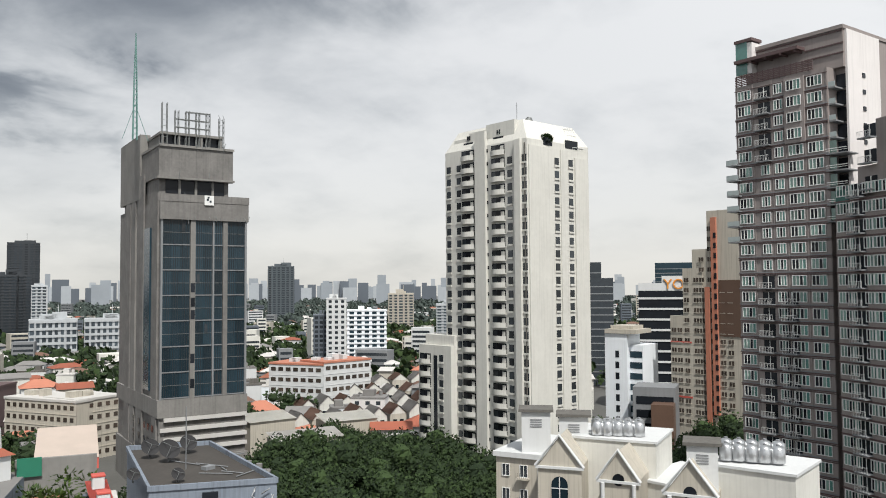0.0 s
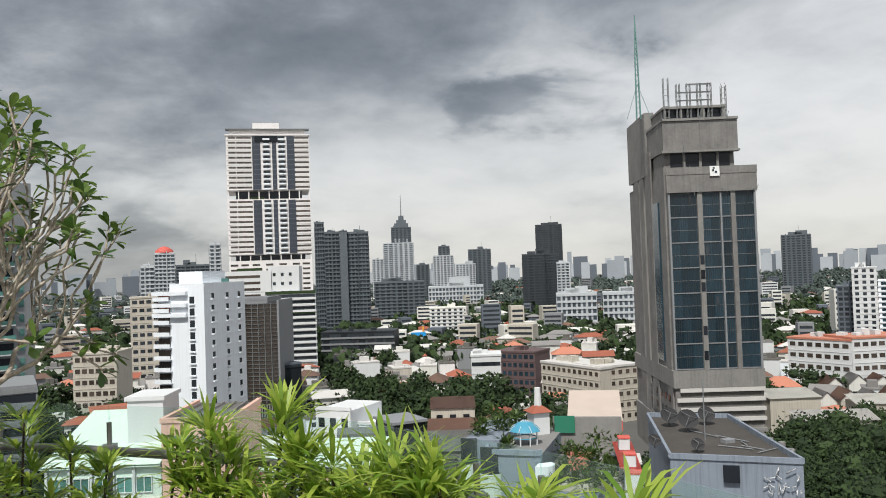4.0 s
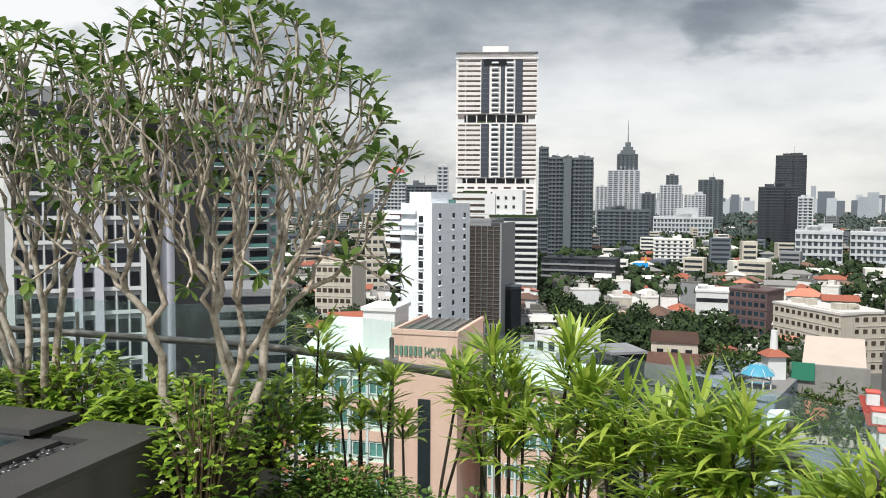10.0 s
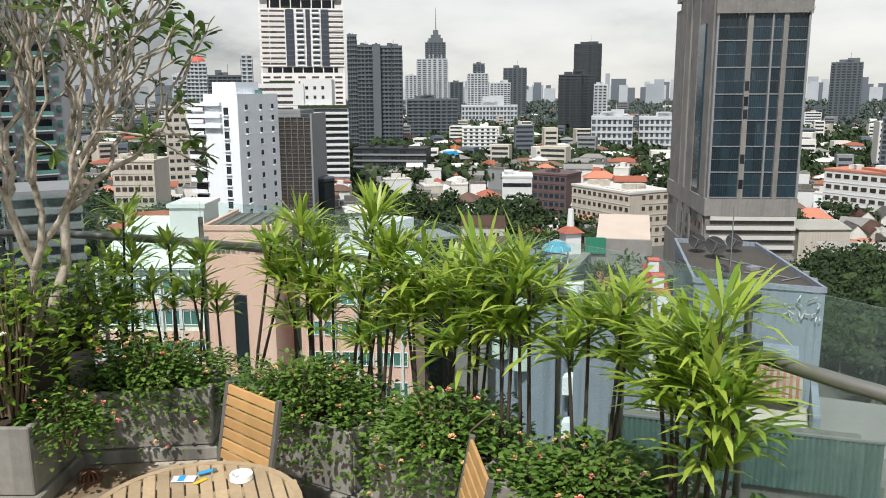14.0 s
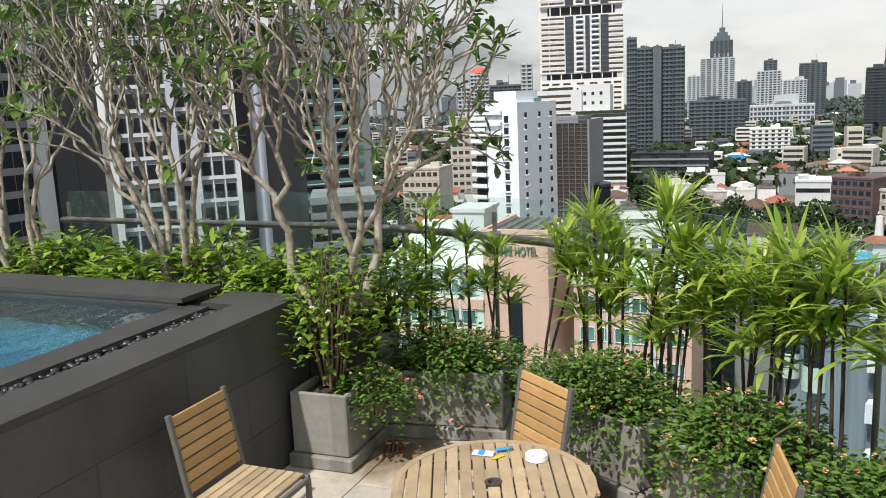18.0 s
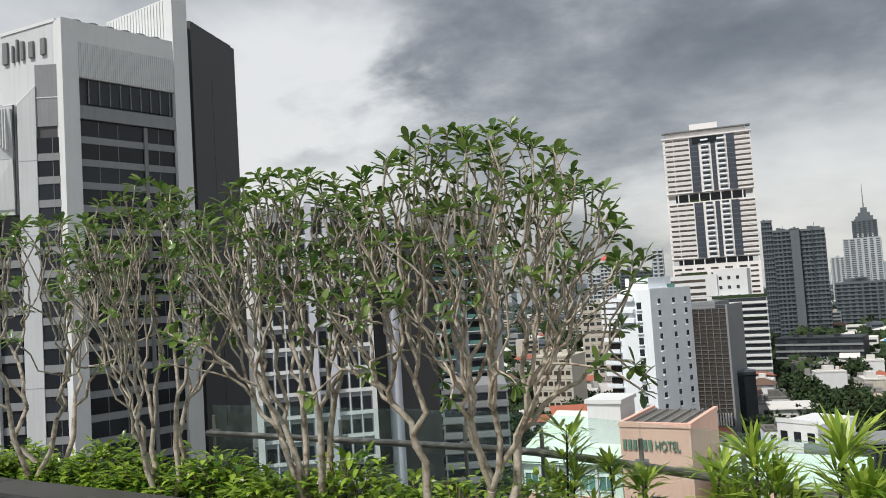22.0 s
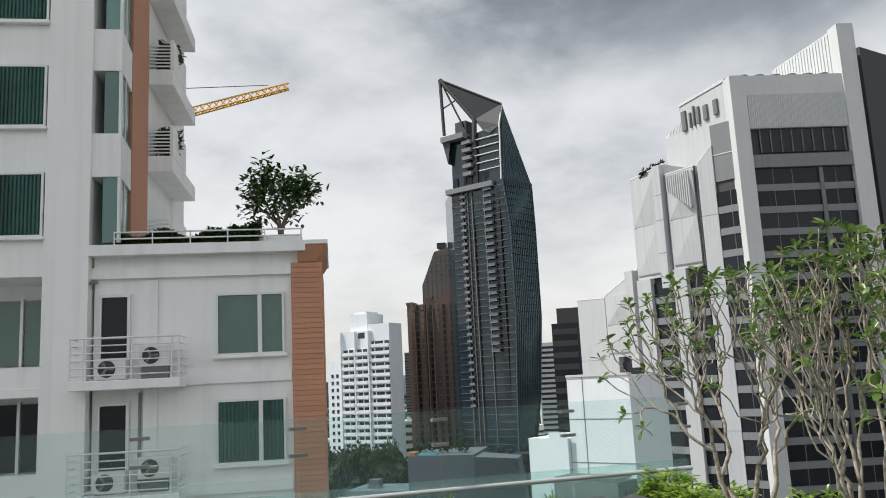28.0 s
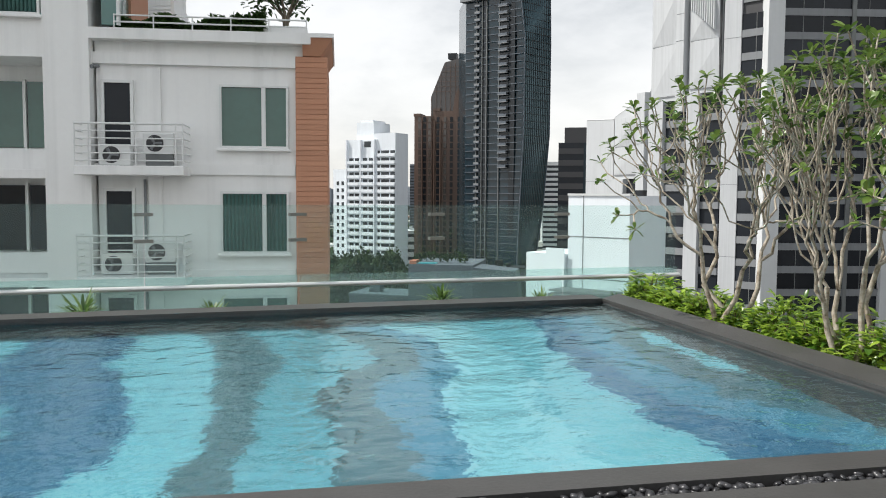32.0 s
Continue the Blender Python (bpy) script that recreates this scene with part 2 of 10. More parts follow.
M['whiteroof'] = mat("white_roof_sheet", (0.50, 0.49, 0.47), 0.7, var=0.2, scale=0.3, fine=4)
M['brownroof'] = mat("brown_clay_roof", (0.13, 0.075, 0.055), 0.85, var=0.3, scale=0.4, fine=5, rnd=0.2)
M['redroof'] = mat("red_clay_roof", (0.28, 0.085, 0.05), 0.8, var=0.3, scale=0.4, fine=5, rnd=0.15)
M['orange'] = mat("orange_tile", (0.42, 0.165, 0.105), 0.75, var=0.2, scale=0.4, fine=4)
M['red'] = mat("red_paint", (0.48, 0.09, 0.07), 0.7, var=0.2, scale=0.5)
M['gwin'] = mat("grey_window_glass", (0.030, 0.036, 0.042), 0.15, var=0.5, scale=0.5, fine=2, rnd=0.5, spec=0.45)
M['dwin'] = mat("dark_window_glass", (0.016, 0.019, 0.024), 0.16, var=0.4, scale=0.4, fine=2, rnd=0.4, spec=0.22)
M['bluewin'] = mat("blue_curtain_wall", (0.017, 0.034, 0.046), 0.16, var=0.55, scale=0.35, fine=1.5, rnd=0.4, spec=0.35)
M['teal'] = mat("teal_window_glass", (0.08, 0.19, 0.17), 0.15, var=0.4, scale=0.4, fine=2, rnd=0.4, spec=0.7)
M['brownwin'] = mat("bronze_window_glass", (0.06, 0.048, 0.04), 0.15, var=0.5, scale=0.4, fine=2, rnd=0.45, spec=0.7)
M['bronze'] = mat("bronze_cladding", (0.115, 0.07, 0.05), 0.45, var=0.3, scale=0.3, fine=2, rnd=0.1)
M['charcoal'] = mat("charcoal_cladding", (0.026, 0.030, 0.034), 0.45, var=0.25, scale=0.2, fine=2, spec=0.3)
M['skyglass'] = mat("sky_mirroring_glass", (0.11, 0.14, 0.16), 0.12, metal=0.75, var=0.35, scale=0.12, fine=0.6)
M['hgrey'] = mat("dark_grey_panel", (0.052, 0.052, 0.055), 0.7, var=0.2, scale=0.15, fine=2)
M['hpanel'] = mat("pale_grey_white_panel", (0.47, 0.485, 0.50), 0.6, var=0.10, scale=0.12, fine=1.2, streak=0.12)
M['midgrey'] = mat("mid_grey_render", (0.20, 0.21, 0.22), 0.75, var=0.15, scale=0.2, fine=2, streak=0.1)
M['slate'] = mat("blue_grey_render", (0.10, 0.118, 0.142), 0.7, var=0.15, scale=0.2, fine=2)
M['steel'] = mat("painted_steel", (0.16, 0.17, 0.17), 0.6, metal=0.3, var=0.3, scale=1)
M['alu'] = mat("white_aluminium", (0.72, 0.73, 0.72), 0.5, var=0.08, scale=2)
M['asphalt'] = mat("city_ground", (0.085, 0.085, 0.08), 0.95, var=0.5, scale=0.05, fine=0.6)
M['citygreen'] = leaf_mat("city_foliage", (0.008, 0.020, 0.006), (0.037, 0.068, 0.018), 0.9, 0.15)
M['bark'] = mat("tree_bark", (0.16, 0.13, 0.10), 0.9, var=0.4, scale=4, bump=0.5)

# ---- mesh helpers ----
class Geo:
    """Collects faces for one mesh."""

    def __init__(self):
        self.v, self.f, self.m, self.s = [], [], [], []

    def add(self, verts, faces, mi=0, smooth=False):
        o = len(self.v)
        self.v.extend(verts)
        for fa in faces:
            self.f.append([o + i for i in fa])
            self.m.append(mi)
            self.s.append(smooth)
        return self

    def box(self, x0, y0, z0, x1, y1, z1, mi=0, mx=None):
        v = [(x0, y0, z0), (x1, y0, z0), (x1, y1, z0), (x0, y1, z0), (x0, y0, z1), (x1, y0, z1), (x1, y1, z1), (x0, y1, z1)]
        if mx is not None:
            v = [tuple(mx @ Vector(p)) for p in v]
        return self.add(v, [(3, 2, 1, 0), (4, 5, 6, 7), (0, 1, 5, 4), (1, 2, 6, 5), (2, 3, 7, 6), (3, 0, 4, 7)], mi)

    def cbox(self, x0, y0, z0, x1, y1, z1, c=0.01, mi=0, mx=None):
        """A box with chamfered edges."""
        v, f = [], []
        X, Y, Z = (x0, x1), (y0, y1), (z0, z1)
        for k in range(2):
            for j in range(2):
                for i in range(2):
                    sx, sy, sz = (c if i == 0 else -c), (c if j == 0 else -c), (c if k == 0 else -c)
                    v += [(X[i], Y[j] + sy, Z[k] + sz), (X[i] + sx, Y[j], Z[k] + sz), (X[i] + sx, Y[j] + sy, Z[k])]
        q = lambda i, j, k, a: 3 * (i + 2 * j + 4 * k) + a
        for a, (p, r) in enumerate(((1, 2), (0, 2), (0, 1))):
            for s in range(2):
                cs = []
                for t, u in ((0, 0), (1, 0), (1, 1), (0, 1)):
                    ijk = [0, 0, 0]
                    ijk[a], ijk[p], ijk[r] = s, t, u
                    cs.append(q(*ijk, a))
                f.append(cs if (s == 1) != (a == 1) else cs[::-1])
        for a, b, w in ((0, 1, 2), (0, 2, 1), (1, 2, 0)):
            for s in range(2):
                for t in range(2):
                    e = []
                    for u in range(2):
                        ijk = [0, 0, 0]
                        ijk[a], ijk[b], ijk[w] = s, t, u
                        e.append((q(*ijk, a), q(*ijk, b)))
                    f.append([e[0][0], e[0][1], e[1][1], e[1][0]])
        for k in range(2):
            for j in range(2):
                for i in range(2):
                    f.append([q(i, j, k, 0), q(i, j, k, 1), q(i, j, k, 2)])
        if mx is not None:
            v = [tuple(mx @ Vector(p)) for p in v]
        return self.add(v, f, mi)

    def prism(self, poly, z0, z1, mi=0, cap=None):
        n = len(poly)
        v = [(x, y, z0) for x, y in poly] + [(x, y, z1) for x, y in poly]
        self.add(v, [(i, (i + 1) % n, n + (i + 1) % n, n + i) for i in range(n)] + [tuple(range(n))[::-1]], mi)
        return self.add([(x, y, z1) for x, y in poly], [tuple(range(n))], mi if cap is None else cap)

    def tube(self, pts, radii, n=6, mi=0, cap=True):
        """A round bar along points, with a radius at each."""
        pts = [Vector(p) for p in pts]
        if isinstance(radii, (int, float)):
            radii = [radii] * len(pts)
        v, f, side = [], [], None
        for i, p in enumerate(pts):
            d = (pts[min(i + 1, len(pts) - 1)] - pts[max(i - 1, 0)]).normalized()
            if side is None or abs(side.dot(d)) > 0.99:
                side = d.orthogonal().normalized()
            side = (side - d * side.dot(d)).normalized()
            up = d.cross(side)
            for k in range(n):
                a = 2 * math.pi * k / n
                v.append(tuple(p + (side * math.cos(a) + up * math.sin(a)) * radii[i]))
        for i in range(len(pts) - 1):
            for k in range(n):
                f.append((i * n + k, i * n + (k + 1) % n, (i + 1) * n + (k + 1) % n, (i + 1) * n + k))
        self.add(v, f, mi, True)
        if cap:
            self.add(v[:n], [tuple(range(n))[::-1]], mi)
            self.add(v[-n:], [tuple(range(n))], mi)
        return self

    def mesh(self, name, mats):
        me = bpy.data.meshes.new(name)
        me.from_pydata([tuple(p) for p in self.v], [], self.f)
        for k in mats:
            me.materials.append(M[k] if isinstance(k, str) else k)
        me.polygons.foreach_set("material_index", self.m)
        me.polygons.foreach_set("use_smooth", self.s)
        me.update()
        return me


def part(name, geo, mats, parent=None, label="", m=None):
    """Links a mesh (a Geo or shared mesh data) as one object, under a thing or a part."""
    me = geo.mesh(name, mats if isinstance(mats, (list, tuple)) else [mats]) if isinstance(geo, Geo) else geo
    ob = new(name, me)
    if parent is not None:
        ob.parent = parent
    if m is not None:
        ob.matrix_basis = m
    return tagged(ob, label)


def thing(name, label, category, m=None, group="", kind=""):
    """An Empty at the base of a thing that parents its parts."""
    ob = new(name)
    ob.empty_display_size = 0.2
    if m is not None:
        ob.matrix_basis = m
    return tagged(ob, label, category, group, kind)


def T(x, y, z):
    return Matrix.Translation((x, y, z))


EYE = Vector((0.0, 0.1, 2.62))
GZ = -48.0   # street level


def polar(az, d):
    """A place at d metres from the terrace, az degrees to the left of straight ahead."""
    a = radians(az)
    return Vector((EYE.x - d * math.sin(a), EYE.y + d * math.cos(a)))


def up_at(el, d):
    return EYE.z + d * math.tan(radians(el))


def front(l, r, z=GZ):
    """Frame of a facade between its left and right corners (az, d): x along it, y into the house, z up. Also its width."""
    a, b = polar(*l), polar(*r)
    d = b - a
    return T(a.x, a.y, z) @ Matrix.Rotation(math.atan2(d.y, d.x), 4, 'Z'), d.length


def pane_mesh(name, w, h, glass, frame='alu', bars=1, fr=0.07, dp=0.12, sill=False):
    """A window: pane set back in a frame with mullions; sits on the wall face, x to the right, z up, centre origin."""
    g = Geo()
    g.box(-w / 2, -0.02, -h / 2, w / 2, 0.06, h / 2, 0)
    for x in (-w / 2, w / 2 - fr):
        g.box(x, -dp, -h / 2, x + fr, 0, h / 2, 1)
    for z in (-h / 2, h / 2 - fr):
        g.box(-w / 2 + fr, -dp, z, w / 2 - fr, 0, z + fr, 1)
    for i in range(bars):
        x = -w / 2 + w * (i + 1) / (bars + 1)
        g.box(x - fr / 2, -dp * 0.8, -h / 2 + fr, x + fr / 2, 0, h / 2 - fr, 1)
    if sill:
        g.box(-w / 2 - 0.1, -dp - 0.15, -h / 2 - 0.1, w / 2 + 0.1, 0, -h / 2, 1)
    return g.mesh(name, [glass, frame])


def plain_pane(name, w, h, glass, dp=0.05):
    g = Geo()
    g.box(-w / 2, -dp, -h / 2, w / 2, 0.05, h / 2, 0)
    return g.mesh(name, [glass])


def grid(parent, me, name, xs, zs, y=0.0, limit=130, skip=None, rz=0):
    """Repeats of one shared mesh over a facade; those past the limit are joined into one part."""
    n, far = 0, []
    base = Matrix.Rotation(radians(rz), 4, 'Z')
    for z in zs:
        for x in xs:
            if skip and skip(x, z):
                continue
            p = (x, y, z) if rz == 0 else (y, x, z)
            if n < limit:
                part(name, me, None, parent, m=T(*p) @ base)
            else:
                far.append(T(*p) @ base)
            n += 1
    if far:
        v, f, mi = [], [], []
        bv, bf = [x.co.copy() for x in me.vertices], [(tuple(p.vertices), p.material_index) for p in me.polygons]
        for mx in far:
            o = len(v)
            v += [tuple(mx @ c) for c in bv]
            for fa, i in bf:
                f.append([o + k for k in fa])
                mi.append(i)
        me2 = bpy.data.meshes.new(name + "_rest")
        me2.from_pydata(v, [], f)
        for k in me.materials:
            me2.materials.append(k)
        me2.polygons.foreach_set("material_index", mi)
        ob = part(name + "_rest", me2, None, parent)
        ob["kind"] = "stuff"


def span(a, b, n):
    """n centres spread evenly from a to b."""
    return [a + (b - a) * (i + 0.5) / n for i in range(n)]


def leaf(g, p, d, up, l, w, mi=0, curl=0.12):
    """One pointed leaf, folded along its rib."""
    d, s = d.normalized(), d.cross(up)
    s = s.normalized() if s.length > 1e-4 else d.orthogonal().normalized()
    n = s.cross(d)
    q = [p, p + d * l * .35 + s * w * .5 + n * w * .18, p + d * l * .75 + s * w * .42 - n * l * curl * .4 + n * w * .15, p + d * l - n * l * curl,
         p + d * l * .75 - s * w * .42 - n * l * curl * .4 + n * w * .15, p + d * l * .35 - s * w * .5 + n * w * .18, p + d * l * .4, p + d * l * .78 - n * l * curl * .4]
    g.add([tuple(v) for v in q], [(0, 1, 2, 7, 6), (7, 2, 3), (0, 6, 7, 4, 5), (7, 3, 4)], mi, True)

def clump(g, p, d, up, l, w):
    """A small folded spray of leaves for trees far off."""
    d = d.normalized()
    s = d.cross(up)
    s = s.normalized() if s.length > 1e-4 else d.orthogonal().normalized()
    n = s.cross(d)
    q = (p, p + d * l * .5 + s * w * .5 - n * w * .15, p + d * l, p + d * l * .5 - s * w * .5 - n * w * .15)
    g.add([tuple(v) for v in q], [(0, 1, 2), (0, 2, 3)], 0, True)


# ---- terrace: pool, deck, kerb, balustrade ----
M['stone'] = mat("black_honed_stone", (0.050, 0.049, 0.049), 0.5, var=0.55, scale=2.2, fine=30, streak=0.35, bump=0.15, rnd=0.12)
M['coping'] = mat("dark_stone_coping", (0.044, 0.043, 0.042), 0.5, spec=.3, var=0.6, scale=3, fine=40, bump=0.2, rnd=0.1)
M['tile'] = mat("sandstone_tile", (0.47, 0.435, 0.39), 0.7, var=0.5, scale=1.3, fine=20, streak=0.25, bump=0.15, rnd=0.14, warm=(0.43, 0.37, 0.29))


def stain(ma, spots, color):
    """Brown water stains with ragged edges that spread from the drains."""
    nt = ma.node_tree
    N, L = nt.nodes.new, nt.links.new
    bs = nt.nodes["Principled BSDF"]
    src = bs.inputs["Base Color"].links[0].from_socket
    ge, nz = N("ShaderNodeNewGeometry"), N("ShaderNodeTexNoise")
    nz.inputs["Scale"].default_value, nz.inputs["Detail"].default_value = 5.0, 6
    L(ge.outputs["Position"], nz.inputs["Vector"])
    for x, y, r, most in spots:
        vd, a, b, mx = N("ShaderNodeVectorMath"), N("ShaderNodeMath"), N("ShaderNodeMapRange"), N("ShaderNodeMix")
        vd.operation, a.operation, mx.data_type = 'DISTANCE', 'MULTIPLY_ADD', 'RGBA'
        L(ge.outputs["Position"], vd.inputs[0])
        vd.inputs[1].default_value = (x, y, 0)
        L(nz.outputs[0], a.inputs[0])
        a.inputs[1].default_value = 1.3 * r
        L(vd.outputs["Value"], a.inputs[2])
        b.inputs["From Min"].default_value, b.inputs["From Max"].default_value = r * 1.75, r * .95
        b.inputs["To Min"].default_value, b.inputs["To Max"].default_value = 0.0, most
        L(a.outputs[0], b.inputs["Value"])
        L(b.outputs[0], mx.inputs[0])
        L(src, mx.inputs[6])
        mx.inputs[7].default_value = (*color, 1)
        src = mx.outputs[2]
    L(src, bs.inputs["Base Color"])


stain(M['tile'], ((-0.86, 5.14, 0.44, .9), (-0.50, 5.02, 0.34, .75), (0.50, 4.28, 0.30, .55), (-1.15, 4.85, 0.20, .6)), (0.12, 0.075, 0.035))
M['grout'] = mat("tile_grout", (0.16, 0.14, 0.12), 0.9, var=0.3, scale=2)
M['kerb'] = mat("grey_kerb", (0.28, 0.285, 0.28), 0.8, var=0.25, scale=2, fine=12, streak=0.1)
M['pipe'] = mat("brushed_steel_pipe", (0.26, 0.255, 0.235), 0.4, metal=0.75, var=0.2, scale=4)
M['glass'] = clear_glass("balustrade_glass", (0.915, 0.978, 0.965), 0.035)
M['palepipe'] = mat("polished_steel_pipe", (0.62, 0.63, 0.62), 0.32, metal=0.5, var=0.15, scale=4)
M['lowglass'] = clear_glass("low_balustrade_glass", (0.87, 0.965, 0.95), 0.10)
M['pebble'] = mat("black_pebbles", (0.03, 0.03, 0.033), 0.35, var=0.4, scale=8, island=0.5)

PO = Vector((-2.21, 5.52))                   # corner of the raised coping
PV, PU = Vector((-0.950, 0.313)), Vector((0.313, 0.950))


def pool_at(a, b):
    """A plan point: a metres along the end coping, b metres back toward the viewer."""
    p = PO + (PV * a - PU * b) * 1.044
    return (p.x, p.y)


ZC, ZW, ZWATER = 1.256, 1.218, 1.194


def far_a(b):
    """The far side runs slightly askew."""
    return 5.72 - 0.093 * b


def build_pool():
    B = 11.0
    t = thing("swimming_pool", "raised rooftop swimming pool with black stone walls and clear water", "pool", kind="structure")
    # outer wall facing the deck, clad in stone slabs
    core = Geo()
    core.prism([pool_at(-0.62, 0.04), pool_at(-0.62, B), pool_at(-0.40, B), pool_at(-0.40, 0.04)][::-1], 0.0, ZW - 0.04)
    core.prism([pool_at(-0.62, 0.04), pool_at(-0.40, 0.04), pool_at(far_a(0) + 0.35, 0.04), pool_at(far_a(0) + 0.35, 0.42), pool_at(-0.62, 0.42)], 0.0, ZW - 0.05)
    core.prism([pool_at(far_a(0) + 0.02, 0.3), pool_at(far_a(0) + 0.36, 0.3), pool_at(far_a(B) + 0.36, B), pool_at(far_a(B) + 0.02, B)], 0.0, ZW - 0.05)
    part("wall_core", core, 'stone', t)
    g = Geo().prism([pool_at(-0.67, 0.0), pool_at(-0.67, B), pool_at(-0.36, B), pool_at(-0.36, 0.34), pool_at(-0.10, 0.34), pool_at(-0.10, 0.0)][::-1], ZW - 0.04, ZW)
    part("wall_coping", g, 'coping', t, "dark stone wall top, worn and dusty")
    # end coping and far coping, one step higher
    g = Geo().prism([pool_at(0.0, 0.0), pool_at(0.0, 0.40), pool_at(far_a(0.4), 0.40), pool_at(far_a(0) + 0.38, 0.0)][::-1], ZW + 0.004, ZC)
    g.prism([pool_at(far_a(0.4), 0.404), pool_at(far_a(B), B), pool_at(far_a(B) + 0.38, B), pool_at(far_a(.4) + 0.38, 0.404)][::-1], ZW + 0.004, ZC)
    part("end_coping", g, 'coping', t, "raised wet dark stone coping")
    # weir along the near side, then the pebble channel
    g = Geo().prism([pool_at(-0.17, 0.35), pool_at(-0.17, B), pool_at(0.06, B), pool_at(0.06, 0.35)][::-1], 0.2, ZWATER + 0.002)
    part("weir", g, 'coping', t, "black overflow edge glossy with water")
    g = Geo().prism([pool_at(-0.37, 0.34), pool_at(-0.37, B), pool_at(-0.16, B), pool_at(-0.16, 0.34)][::-1], 1.0, 1.135)
    part("channel_bed", g, 'stone', t)
    return t


pool = build_pool()


def pool_water():
    """Water over a tiled basin with swirls of light and dark mosaic."""
    ma = bpy.data.materials.new("pool_mosaic")
    ma.use_nodes = True
    nt = ma.node_tree
    N, L = nt.nodes.new, nt.links.new
    bs = nt.nodes["Principled BSDF"]
    tc, rp, nz = N("ShaderNodeTexCoord"), N("ShaderNodeValToRGB"), N("ShaderNodeTexNoise")

    def m(op, a, b=0.0, c=0.0):
        n = N("ShaderNodeMath")
        n.operation = op
        for i, v in enumerate((a, b, c)):
            if isinstance(v, (int, float)):
                n.inputs[i].default_value = v
            else:
                L(v, n.inputs[i])
        return n.outputs[0]

    def along(d):
        n = N("ShaderNodeVectorMath")
        n.operation = 'DOT_PRODUCT'
        L(tc.outputs["Object"], n.inputs[0])
        n.inputs[1].default_value = (d.x, d.y, 0)
        return m('SUBTRACT', n.outputs["Value"], d.dot(PO))

    # the swirls run across the pool, each band bending on its own
    pa, pb = along(PV), along(-PU)
    nz.inputs["Scale"].default_value, nz.inputs["Detail"].default_value = 0.42, 1.5
    L(tc.outputs["Object"], nz.inputs["Vector"])
    sv = m('MULTIPLY_ADD', m('SINE', m('MULTIPLY_ADD', pa, 1.15, m('MULTIPLY', pb, 0.9))), 0.26, pb)
    sv = m('MULTIPLY_ADD', nz.outputs[0], 1.3, sv)
    n3 = N("ShaderNodeTexNoise")
    n3.inputs["Scale"].default_value, n3.inputs["Detail"].default_value = 2.4, 5
    L(tc.outputs["Object"], n3.inputs["Vector"])
    sv = m('MULTIPLY_ADD', m('SUBTRACT', n3.outputs[0], 0.5), 0.55, sv)
    L(m('MULTIPLY', m('ADD', sv, 0.0), 1 / 11.0), rp.inputs[0])
    rp.color_ramp.interpolation = 'CONSTANT'
    e = rp.color_ramp.elements
    deep, mid, cyan, turq, grey, pale = (0.022, 0.085, 0.145), (0.046, 0.145, 0.205), (0.115, 0.275, 0.315), (0.080, 0.215, 0.255), (0.042, 0.090, 0.105), (0.17, 0.33, 0.365)
    bands = [(-.9, mid), (0.05, cyan), (0.35, grey), (0.85, mid), (1.35, deep), (1.8, cyan), (2.5, pale), (3.15, mid), (3.55, grey), (4.0, turq), (4.55, grey), (5.05, cyan),
             (5.75, deep), (6.7, turq), (7.2, grey), (7.6, cyan), (8.3, mid), (9.0, pale), (9.6, deep)]
    while len(e) < len(bands):
        e.new(0.5)
    for q, (b, c) in zip(e, bands):
        q.position, q.color = (b + 0.65) / 11.0 if b > -.8 else 0.0, (*c, 1)
    vo, mx, mr = N("ShaderNodeTexVoronoi"), N("ShaderNodeMix"), N("ShaderNodeMath")
    vo.feature, vo.distance = 'F1', 'CHEBYCHEV'
    vo.inputs["Scale"].default_value, vo.inputs["Randomness"].default_value = 40, 0.1
    L(tc.outputs["Object"], vo.inputs["Vector"])
    mr.operation = 'MULTIPLY_ADD'
    L(vo.outputs["Color"], mr.inputs[0])
    mr.inputs[1].default_value, mr.inputs[2].default_value = 0.3, 0.85
    vm = N("ShaderNodeVectorMath")
    vm.operation = 'SCALE'
    L(rp.outputs[0], vm.inputs[0])
    L(mr.outputs[0], vm.inputs["Scale"])
    L(vm.outputs[0], bs.inputs["Base Color"])
    bs.inputs["Roughness"].default_value = 0.5
    M['mosaic'] = ma
    B = 11.0
    g = Geo()
    quad = [pool_at(0.05, 0.39), pool_at(0.05, B), pool_at(far_a(B) + 0.03, B), pool_at(far_a(0.39) + 0.03, 0.39)]
    n = len(quad)
    zb = 0.45
    g.add([(*p, zb) for p in quad], [(3, 2, 1, 0)])
    v = [(*p, zb) for p in quad] + [(*p, ZC - 0.012) for p in quad]
    wl = Geo().add(v, [(i, (i + 1) % n, n + (i + 1) % n, n + i) for i in range(n) if i])
    part("waterline_tile", wl, 'stone', pool, "dark tiled basin sides")
    part("basin", g, 'mosaic', pool, "blue and turquoise mosaic tile basin in swirls")
    wm = bpy.data.materials.new("pool_water")
    wm.use_nodes = True
    nt = wm.node_tree
    N, L = nt.nodes.new, nt.links.new
    out = nt.nodes["Material Output"]
    nt.nodes.remove(nt.nodes["Principled BSDF"])
    tr, gl, ms, fr, bp = N("ShaderNodeBsdfRefraction"), N("ShaderNodeBsdfGlossy"), N("ShaderNodeMixShader"), N("ShaderNodeFresnel"), N("ShaderNodeBump")
    tr.inputs["IOR"].default_value, tr.inputs["Roughness"].default_value = 1.33, 0.0
    tr.inputs["Color"].default_value = (0.66, 0.86, 0.90, 1)
    gl.inputs["Roughness"].default_value = 0.03
    fr.inputs["IOR"].default_value = 1.33
